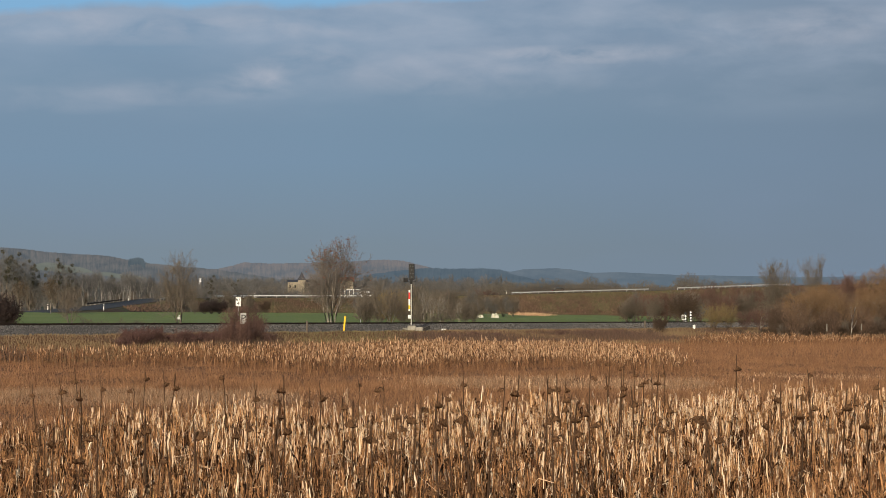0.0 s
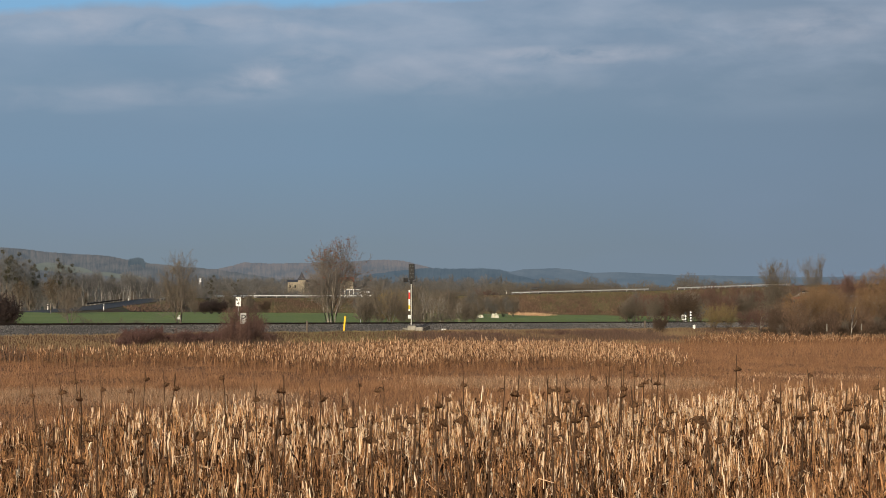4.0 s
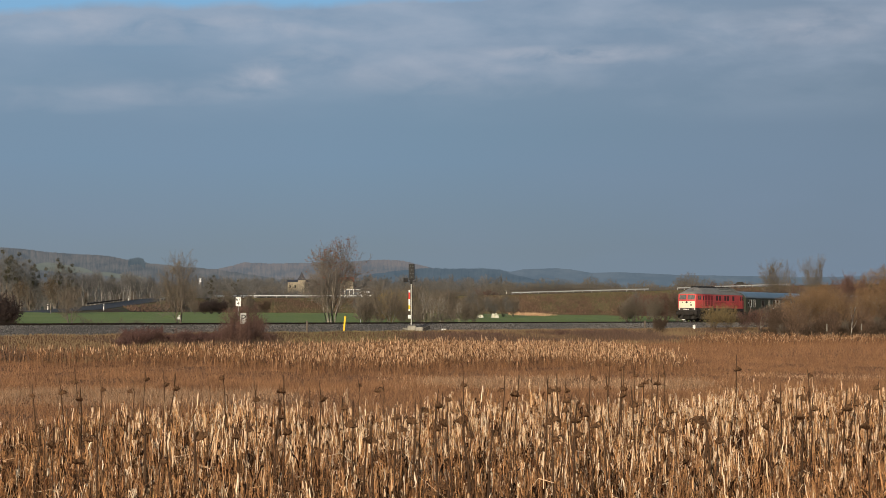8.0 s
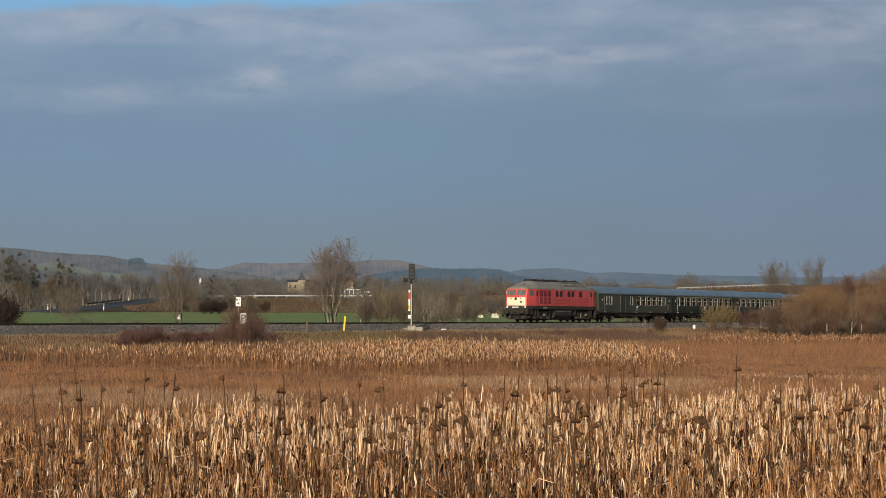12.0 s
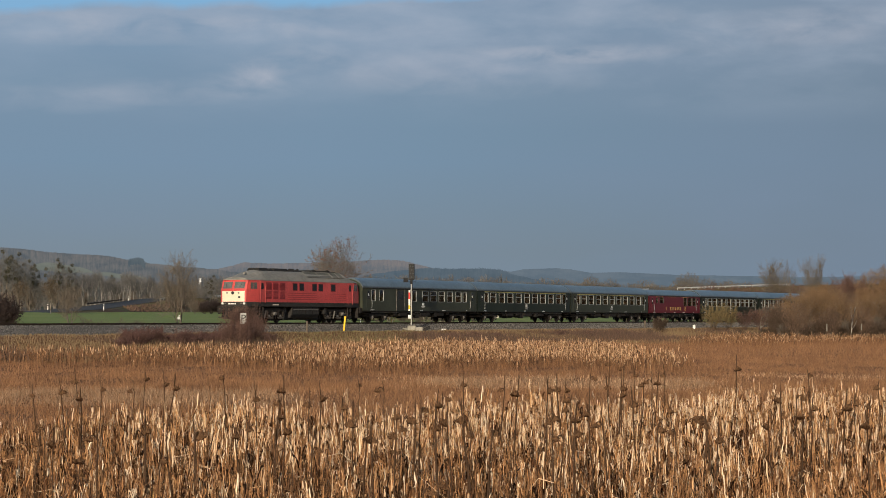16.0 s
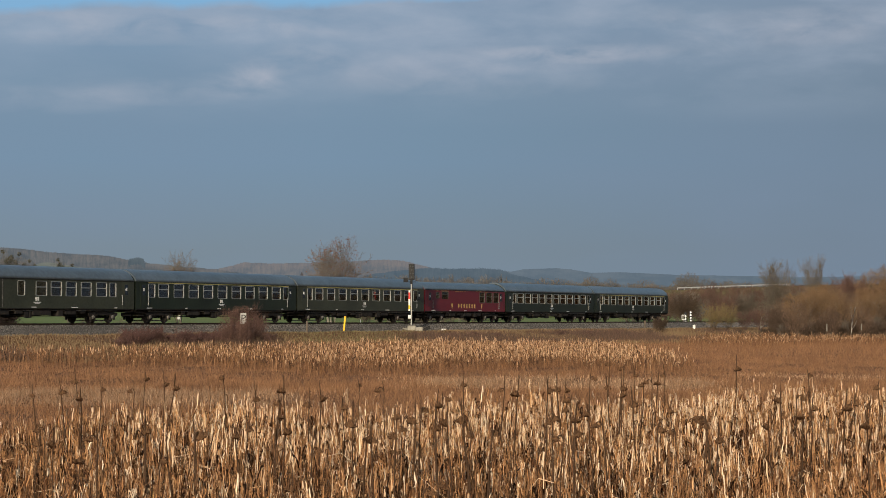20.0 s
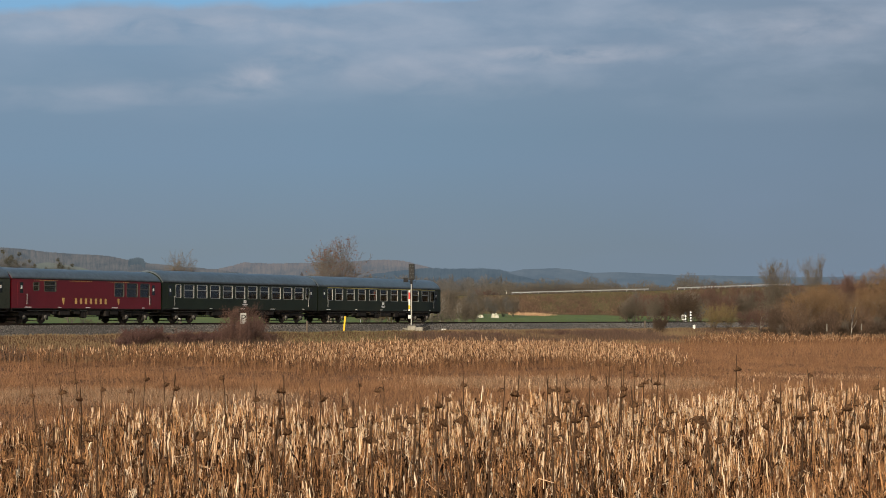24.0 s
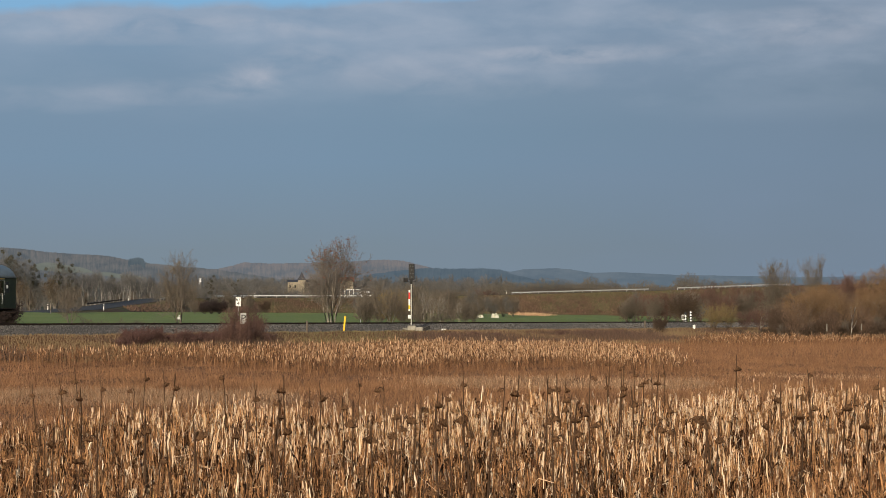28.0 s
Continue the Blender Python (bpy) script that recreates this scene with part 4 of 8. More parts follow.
def locomotive():
    c = thing("diesel_locomotive", "red six-axle diesel locomotive with cream front panel and sooty grey roof", "locomotive")
    ys = np.linspace(-1, 1, 7)

    def loop(z, w):
        f = 1.20 if z > 1.5 else 1.26
        return [(8.15, -w, z)] + [loco_front(y * f, z, 1) for y in ys] + [(8.15, w, z), (-8.15, w, z)] + [loco_front(y * f, z, -1) for y in ys[::-1]] + [(-8.15, -w, z)]
    g = G().rings([loop(1.71, 1.46), loop(2.2, 1.47), loop(2.65, 1.47), loop(3.5, 1.45)])
    part("body", g, M["red"], c)
    part("frame", G().rings([loop(1.33, 1.43), loop(1.36, 1.45), loop(1.70, 1.45)]), M["frame_grey"], c)
    roof = G()
    prof = [(1.47, -0.03), (1.47, 0.0), (1.32, 0.24), (1.0, 0.66), (0.62, 0.92), (0.0, 1.0), (-0.62, 0.92), (-1.0, 0.66), (-1.32, 0.24), (-1.47, 0.0), (-1.47, -0.03)]
    secs = [(-9.66, 0.08, 0.78), (-9.45, 0.24, 0.86), (-8.5, 0.45, 0.98), (-7.4, 0.86, 1.0), (0, 0.90, 1.0), (6.8, 0.88, 1.0), (7.6, 0.70, 1.0), (8.5, 0.42, 0.98), (9.45, 0.25, 0.86), (9.68, 0.08, 0.78)]
    roof.rings([[(x, y * w, 3.5 + f * h) for y, f in prof] for x, h, w in secs])
    roof_ob = part("roof", roof, M["loco_roof"], c, "sooty grey roof")
    for e in (1, -1):
        part("front_panel", front_patch(-1.06, 1.06, 1.73, 2.58, e), M["cream"], c, "cream-painted front panel")
        for s in (-1, 1):
            y0, y1 = sorted((s * 0.11, s * 1.02))
            fr = part("front_window", front_patch(y0 - 0.05, y1 + 0.05, 2.74, 3.40, e, 0.010), M["red"], c)
            part("windscreen", front_patch(y0, y1, 2.80, 3.35, e, 0.022), M["windscreen"], fr, "tinted windscreen")
            part("wiper", G().tube(loco_front(s * 0.6, 2.80, e, 0.04), loco_front(s * 0.75, 3.2, e, 0.04), 0.012, k=5), M["rubber"], fr)
            part("headlight", G().lathe((e * 9.74, s * 1.02, 1.58), (e, 0, 0), [(0, 0.10), (0.10, 0.10), (0.14, 0.08)], 14), M["lamp_glass"], c, "round white headlight")
            part("tail_light", G().lathe((e * 9.80, s * 0.76, 1.58), (e, 0, 0), [(0, 0.06), (0.10, 0.06), (0.12, 0.04)], 12), M["axlebox"], c)
            part("buffer", BUFFER, M["bogie"], c, at=pose(e * 9.95, s * 0.875, 1.06, 0, 0, 0 if e > 0 else 180))
            part("front_step", G().box(e * 9.3, e * 9.9, s * 1.05, s * 1.40, 0.38, 0.43).box(e * 9.3, e * 9.34, s * 1.05, s * 1.40, 0.4, 1.3).box(e * 9.3, e * 9.9, s * 1.1, s * 1.40, 0.72, 0.76), M["bogie"], c)
            hose = G()
            for k in range(2):
                hose.tube((e * 9.98, s * (0.35 + 0.12 * k), 1.0), (e * 10.12, s * (0.35 + 0.12 * k), 0.7), 0.03, k=6).tube((e * 10.12, s * (0.35 + 0.12 * k), 0.7), (e * 10.02, s * (0.35 + 0.12 * k), 0.42), 0.03, k=6)
            part("brake_hose", hose, M["rubber"], c)
        part("buffer_beam", G().box(e * 9.55, e * 9.98, -1.42, 1.42, 0.84, 1.34), M["bogie"], c, bevel=0.03)
        for s in (-1, 1):
            part("rail_guard", G().rings([[(e * 9.55, s * 0.62, 0.86), (e * 9.62, s * 0.62, 0.86), (e * 9.62, s * 0.92, 0.86), (e * 9.55, s * 0.92, 0.86)], [(e * 9.82, s * 0.60, 0.30), (e * 9.88, s * 0.60, 0.30), (e * 9.88, s * 0.94, 0.30), (e * 9.82, s * 0.94, 0.30)]]), M["frame_grey"], c, "grey rail guard")
        part("plough", G().box(e * 9.30, e * 9.48, -1.05, 1.05, 0.28, 0.86), M["bogie"], c, bevel=0.03)
        part("coupling_hook", G().tube((e * 9.95, 0, 1.04), (e * 10.3, 0, 1.04), 0.05, k=8).tube((e * 10.3, 0, 1.04), (e * 10.3, 0, 0.7), 0.04, k=8), M["bogie"], c)
        for y0, y1 in ((-0.44, -0.24), (-0.18, 0.10), (0.16, 0.30)):
            part("number_bar", front_patch(y0, y1, 1.50, 1.61, e, 0.02), M["white"], c, "white painted bar")
        part("top_lamp", G().lathe((e * 9.83, 0, 2.44), (e, 0, 0), [(0, 0.14), (0.12, 0.14), (0.15, 0.09)], 16), M["black"], c, "dark round top lamp")
        part("emblem", front_patch(0.50, 0.68, 2.02, 2.18, e, 0.016), M["black"], c)
        part("multiple_unit_socket", front_patch(-0.62, -0.48, 2.38, 2.48, e, 0.03), M["black"], c)
        part("multiple_unit_socket", front_patch(0.48, 0.62, 2.38, 2.48, e, 0.03), M["black"], c)
        for s in (-1, 1):
            y = s * 1.458
            slant = Matrix.Translation((e * 8.85, s * 1.345, 0)) @ Matrix.Rotation(-e * s * 0.152, 4, "Z")
            sw = part("cab_side_window", G().box(-0.48, 0.48, -0.02, 0.02, 2.72, 3.36), M["red"], c, bevel=0.008, at=slant)
            part("pane", G().box(-0.40, -0.03, s * 0.012, s * 0.026, 2.78, 3.30).box(0.03, 0.40, s * 0.012, s * 0.026, 2.78, 3.30), M["windscreen"], sw)
            d = part("cab_door", G().box(e * 7.32, e * 7.95, y - s * 0.02, y + s * 0.010, 1.74, 3.42), M["red"], c, bevel=0.006)
            part("door_window", G().box(e * 7.44, e * 7.83, y, y + s * 0.018, 2.74, 3.28), M["black"], d)
            for x in (7.2, 8.06):
                part("handrail", G().tube((e * x, y + s * 0.06, 1.6), (e * x, y + s * 0.06, 3.0), 0.016, k=6), M["red"], d)
            part("ladder", G().box(e * 7.35, e * 7.92, s * 1.2, s * 1.42, 0.5, 0.54).box(e * 7.35, e * 7.92, s * 1.25, s * 1.42, 0.85, 0.89).box(e * 7.35, e * 7.40, s * 1.3, s * 1.42, 0.5, 1.35).box(e * 7.87, e * 7.92, s * 1.3, s * 1.42, 0.5, 1.35), M["bogie"], c)
    for s in (-1, 1):
        y = s * 1.462
        for x1, x0 in ((7.05, 6.12), (5.92, 5.02), (4.78, 3.88)):
            lv = part("louvre", G().box(x0, x1, y - s * 0.02, y + s * 0.006, 1.95, 3.34), M["dark_red"], c, "dark red air-intake louvre")
            for k in range(14):
                z = 2.0 + k * 0.095
                part("slat", G().rings([[(x0 + 0.04, y, z), (x0 + 0.04, y + s * 0.035, z - 0.02), (x0 + 0.04, y + s * 0.03, z + 0.02), (x0 + 0.04, y, z + 0.05)], [(x1 - 0.04, y, z), (x1 - 0.04, y + s * 0.035, z - 0.02), (x1 - 0.04, y + s * 0.03, z + 0.02), (x1 - 0.04, y, z + 0.05)]]), M["dark_red"], lv)
            part("louvre_bar", G().box(x0, x1, y, y + s * 0.04, 2.60, 2.68), M["red"], lv)
        for x1, x0 in ((2.55, 1.85), (1.42, 0.71), (-0.81, -1.54), (-1.91, -2.65), (-4.15, -4.91)):
            w = part("engine_room_window", G().box(x0 - 0.05, x1 + 0.05, y - s * 0.02, y + s * 0.012, 2.68, 3.34), M["dark_red"], c)
            part("pane", G().box(x0, x1, y, y + s * 0.018, 2.73, 3.29), M["black"], w, "dark engine-room pane")
        for z in (1.95, 2.12, 2.29, 2.46):
            part("side_rib", G().box(-6.9, 3.4, y - s * 0.02, y + s * 0.014, z, z + 0.03), M["dark_red"], c)
        part("access_panel", G().box(1.0, 2.6, y - s * 0.02, y + s * 0.01, 1.8, 2.55), M["red"], c, bevel=0.01)
        part("access_panel", G().box(-3.0, -1.6, y - s * 0.02, y + s * 0.016, 1.8, 2.5), M["red"], c, bevel=0.01)
        part("data_lettering", G().box(4.9, 5.9, s * 1.452, s * 1.458, 1.45, 1.53), M["cream"], c)
        # radiator grilles lie on the roof slope
        for a, b in ((-0.4, -2.6), (-2.65, -4.9), (-5.0, -6.1), (-6.15, -7.0)):
            sl = lambda y0, o: 3.5 + 0.9 * np.interp(y0, [0.62, 1.0, 1.32, 1.47], [0.92, 0.66, 0.24, 0.0]) + o
            q = [(a, s * 1.22, sl(1.22, 0.02)), (b, s * 1.22, sl(1.22, 0.02)), (b, s * 0.66, sl(0.66, 0.02)), (a, s * 0.66, sl(0.66, 0.02))]
            gr = part("radiator_grille", G().rings([q, [(x, yy, z + 0.03) for x, yy, z in q]]), M["grille"], roof_ob, "dusty grey roof radiator grille")
            bars = G()
            for (p, r) in zip(q, q[1:] + q[:1]):
                bars.tube(Vector(p) + Vector((0, 0, 0.04)), Vector(r) + Vector((0, 0, 0.04)), 0.03, k=5)
            part("grille_frame", bars, M["loco_roof"], gr)
        part("fuel_tank_side", G().rings([[(x, s * 0.7, 0.35), (x, s * 1.15, 0.42), (x, s * 1.36, 0.7), (x, s * 1.36, 1.32), (x, s * 0.7, 1.32)] for x in (-2.2, 2.55)]), M["frame_grey"], c)
        for k in range(5):
            part("tank_rib", G().box(-2.15 + k * 1.15, -2.10 + k * 1.15, s * 1.36, s * 1.385, 0.72, 1.30), M["bogie"], c)
        part("sand_pipe", G().tube((3.1, s * 1.1, 1.2), (3.2, s * 0.85, 0.15), 0.03, k=6), M["axlebox"], c)
        part("air_pipe", G().tube((-2.0, s * 1.38, 1.1), (2.3, s * 1.38, 1.1), 0.035, k=6), M["axlebox"], c)
    part("fuel_tank", G().box(-2.9, 3.1, -0.9, 0.9, 0.22, 1.32), M["frame_grey"], c, bevel=0.05)
    for a, b, h in ((6.7, 5.2, 0.20), (5.1, 4.4, 0.15), (4.2, 1.8, 0.20), (1.7, -0.6, 0.10)):
        part("exhaust_hood", G().rings([[(b, -0.62, 4.3), (a, -0.62, 4.3), (a, 0.62, 4.3), (b, 0.62, 4.3)], [(b + 0.1, -0.5, 4.36 + h), (a - 0.1, -0.5, 4.36 + h), (a - 0.1, 0.5, 4.36 + h), (b + 0.1, 0.5, 4.36 + h)]]), M["soot"], roof_ob, "soot-black exhaust hood")
    part("roof_walkway", G().box(-6.8, 1.8, -0.45, 0.45, 4.40, 4.45), M["soot"], roof_ob)
    for x in (-0.2, 0.6, 1.1, -3.0, -5.5):
        part("roof_fitting", G().lathe((x, 0.3, 4.40), (0, 0, 1), [(0, 0.16), (0.12, 0.16), (0.2, 0.08)], 10), M["soot"], roof_ob)
    for x in (-2.6, -5.0):
        part("radiator_fan", G().lathe((x, 0, 4.38), (0, 0, 1), [(0, 0.75), (0.14, 0.75), (0.14, 0.68), (0.10, 0.66)], 24), M["soot"], roof_ob)
    part("horn", G().lathe((8.3, 0.35, 4.06), (1, 0, 0.05), [(0, 0.03), (0.3, 0.04), (0.42, 0.09)], 10), M["axlebox"], roof_ob)
    for x in (-5.95, 5.95):
        b = bogie(c, x, (-1.85, 0.0, 1.85), WHEEL_LOCO, 0.525, 5.0)
        part("motor_block", G().box(-2.6, 2.6, -0.66, 0.66, 0.20, 1.34), M["bogie"], b, bevel=0.05)
        for s in (-1, 1):
            for a in (-1.85, 0.0, 1.85):
                for k in (-0.42, 0.42):
                    part("coil_spring", COIL, M["bogie_dust"], b, at=pose(a + k, s * 1.16, 0.58))
                part("axle_guide", G().rings([[(a - 0.62, yy, 0.50), (a + 0.62, yy, 0.50), (a + 0.36, yy, 0.34), (a - 0.36, yy, 0.34)] for yy in (s * 1.12, s * 1.24)]), M["bogie_dust"], b)
            for a in (-0.92, 0.92):
                part("brake_hanger", G().tube((a - 0.28, s * 1.06, 1.12), (a - 0.22, s * 1.08, 0.32), 0.045, k=6).tube((a + 0.28, s * 1.06, 1.12), (a + 0.22, s * 1.08, 0.32), 0.045, k=6).box(a - 0.36, a + 0.36, s * 1.10, s * 1.16, 0.60, 0.68), M["bogie_dust"], b)
            part("side_beam", G().rings([[(x, s * 1.10, z0), (x, s * 1.22, z0), (x, s * 1.22, z1), (x, s * 1.10, z1)] for x, z0, z1 in ((-2.5, 0.98, 1.14), (-1.3, 0.92, 1.20), (1.3, 0.92, 1.20), (2.5, 0.98, 1.14))]), M["bogie"], b)
            part("sand_box", G().box(2.35, 2.75, s * 0.9, s * 1.32, 0.72, 1.28), M["frame_grey"], b, bevel=0.03)
        for s in (-1, 1):
            part("brake_cylinder", G().lathe((-0.95, s * 1.2, 0.75), (1, 0, 0), [(0, 0.05), (0.04, 0.15), (0.4, 0.15), (0.44, 0.05)], 10), M["axlebox"], b)
            part("damper", G().tube((0.9, s * 1.2, 0.35), (0.7, s * 1.22, 1.0), 0.06, k=8), M["axlebox"], b)
    return c


M["windscreen"] = mat("tinted_windscreen", (0.12, 0.125, 0.12), 0.12, var=0.5, scale=1.5, spec=0.35)

M["door_brown"] = mat("weathered_brown_green", (0.034, 0.034, 0.024), 0.6, var=0.35, scale=1.2)

nine = [(1.83, 2.70)] + [(3.22 + 2.14 * i, 4.60 + 2.14 * i) for i in range(9)] + [(22.2, 23.05)]
ten = [(2.0, 2.73)] + [(3.17 + 1.93 * i, 4.60 + 1.93 * i) for i in range(10)] + [(22.45, 23.0)]
mixed_bag = [(1.73, 2.55), (3.35, 4.15), (10.1, 10.9), (12.2, 13.45), (13.95, 15.2), (15.75, 17.0), (17.6, 18.85), (19.5, 20.8), (21.2, 22.0)]
diner = [(2.55, 3.2, 2.30, 2.86), (3.83, 5.2, 2.25, 2.94), (12.5, 13.7), (14.1, 15.5), (15.85, 17.1)]

TRAIN = [
    (locomotive(), 20.2),
    (coach("faded olive-green coach with luggage door and grey roof", "olive", 12.25, mixed_bag, luggage=(6.8, 8.35)), 24.5),
    (coach("dark green first-class coach with yellow stripe", "green", 12.25, nine, yellow=True), 24.5),
    (coach("olive-green first-class coach with yellow stripe", "olive", 12.25, nine, yellow=True), 24.5),
    (coach("short wine-red dining car with gold lettering bars", "wine", 9.395, diner, dining=True), 18.79),
    (coach("dark green coach with plain sides and grey roof", "green", 12.25, ten), 24.5),
    (coach("dark green rear coach with yellow stripe and tail lamps", "green", 12.25, nine, yellow=True), 24.5),
]


def train_way(t):
    """Distance gone by the leading cab corner, gathering speed."""
    d = t - 14.0
    slow = 10.0 - t
    return 14.318 * (d + 0.0083053 * d * d - 6.4e-5 * d ** 3 - 0.36) - 0.14 * (math.sqrt(slow * slow + 1.0) + slow)


def train_rows():
    places = []
    for k, (ob, length) in enumerate(TRAIN):
        centre = -10.15 if k == 0 else places[-1][1] - places[-1][2] / 2 - length / 2
        places.append((ob, centre, length))
    return places


# ---- plants ----
def bearing_of(x, y):
    return 784 + 3885.0 * x / y


def scatter(rng, n, y0, y1, margin=0.012):
    """Places spread evenly over the strip of field ahead, between two distances."""
    y = np.sqrt(rng.uniform(y0 * y0, y1 * y1, n))
    x = rng.uniform(-1, 1, n) * y * (0.2018 + margin)
    return x, y


def ribbons(spine, half, side):
    """spine (n,k,3), half widths (n,k), side (n,3): quads."""
    n, k, _ = spine.shape
    v = np.stack([spine - side[:, None, :] * half[..., None], spine + side[:, None, :] * half[..., None]], 2)
    b = (np.arange(n) * k * 2)[:, None] + (np.arange(k - 1) * 2)[None]
    f = np.stack([b, b + 1, b + 3, b + 2], -1).reshape(-1, 4)
    return v.reshape(-1, 3), f


def joined(pieces):
    vs, fs, n = [], [], 0
    for v, f in pieces:
        vs.append(v)
        fs.append(f + n)
        n += len(v)
    return np.concatenate(vs), np.concatenate(fs)


def stuff(name, label, category, pieces, material):
    v, f = joined(pieces)
    return tagged(new(name, raw_mesh(name, v, f, material)), label, category, kind="stuff")


def flat(rng, n):
    a = rng.uniform(0, 2 * math.pi, n)
    return np.stack([np.cos(a), np.sin(a), np.zeros(n)], -1)


def drooping_leaves(rng, x, y, h, z_low, z_high, reach, fall, width, crook=0.012):
    """One collapsed leaf per place: rises, folds over and hangs along the stem."""
    n = len(x)
    out = flat(rng, n)
    base = np.stack([x, y, land(x, y) + h * rng.uniform(z_low, z_high, n)], -1)
    rr = rng.uniform(0.3, 1.3, n)[:, None] * reach * np.array([0, 0.25, 0.55, 0.85, 1.0])[None]
    up = rng.uniform(0.4, 1.3, n)[:, None]
    dz = up * np.array([0, 0.10, 0.145, 0.06, 0])[None] - rng.uniform(0.3, 1.1, n)[:, None] * fall * np.array([0, 0, 0.03, 0.35, 1.0])[None]
    spine = base[:, None, :] + out[:, None, :] * rr[..., None]
    spine[..., 2] = np.maximum(spine[..., 2] + dz, land(x, y)[:, None] + 0.02)
    spine[..., :2] += rng.normal(0, crook, spine[..., :2].shape)
    side = np.stack([-out[:, 1], out[:, 0], rng.normal(0, 0.2, n)], -1)
    half = width * rng.uniform(0.6, 1.4, n)[:, None] * np.array([0.6, 1.0, 1.0, 0.8, 0.15])[None]
    return ribbons(spine, half, side)


def upright_blades(rng, x, y, h, lean, width, k=3, z_start=0.0, tip=0.12):
    n = len(x)
    base = np.stack([x, y, land(x, y) + z_start * h - 0.02], -1)
    t = np.linspace(0, 1, k)
    tilt = flat(rng, n) * rng.uniform(0, 1, n)[:, None] * lean
    spine = base[:, None, :] + tilt[:, None, :] * (h[:, None] * t[None] ** 1.6)[..., None]
    spine[..., 2] += (h * (1 - z_start))[:, None] * t[None]
    side = flat(rng, n)
    prof = np.interp(t, [0, 0.35, 1], [0.75, 1.0, tip])
    half = width * rng.uniform(0.6, 1.4, n)[:, None] * prof[None]
    return ribbons(spine, half, side)


def near_edge(x, y):
    return 42.5 + (bearing_of(x, y) - 784) * 0.006 + np.clip((bearing_of(x, y) - 900) * 0.010, 0, 2.5) + 2.0 * np.sin(x * 1.1) + 1.2 * np.sin(x * 3.1 + 1)


def spires(rng, x, y, h, low, high, top_low, top_high, width, spread, tail, crook=0.012):
    """Narrow dead leaves that lean together to a point on the stem and hook over there."""
    n = len(x)
    foot = np.stack([x, y, land(x, y)], -1)
    out = flat(rng, n)
    base = foot + out * rng.uniform(0.2, 1.0, n)[:, None] * spread
    base[:, 2] += h * rng.uniform(low, high, n)
    apex = foot + rng.normal(0, 0.010, (n, 3))
    apex[:, 2] = foot[:, 2] + h * rng.uniform(top_low, top_high, n)
    hook = flat(rng, n) * rng.uniform(0.008, 0.030, n)[:, None]
    drop = rng.uniform(0.15, 1.0, n)[:, None] * tail * np.array([[0, 0, 1.0]])
    pts = [base, base * 0.6 + apex * 0.4 + rng.normal(0, crook, (n, 3)), base * 0.2 + apex * 0.8 + rng.normal(0, crook * 0.7, (n, 3)), apex, apex + hook - drop * 0.12, apex + hook * rng.uniform(1.0, 3.0, n)[:, None] - drop]
    spine = np.stack(pts, 1)
    half = width * rng.uniform(0.5, 1.4, n)[:, None] * np.array([0.6, 1.0, 0.85, 0.5, 0.7, 0.12])[None]
    return ribbons(spine, half, flat(rng, n))


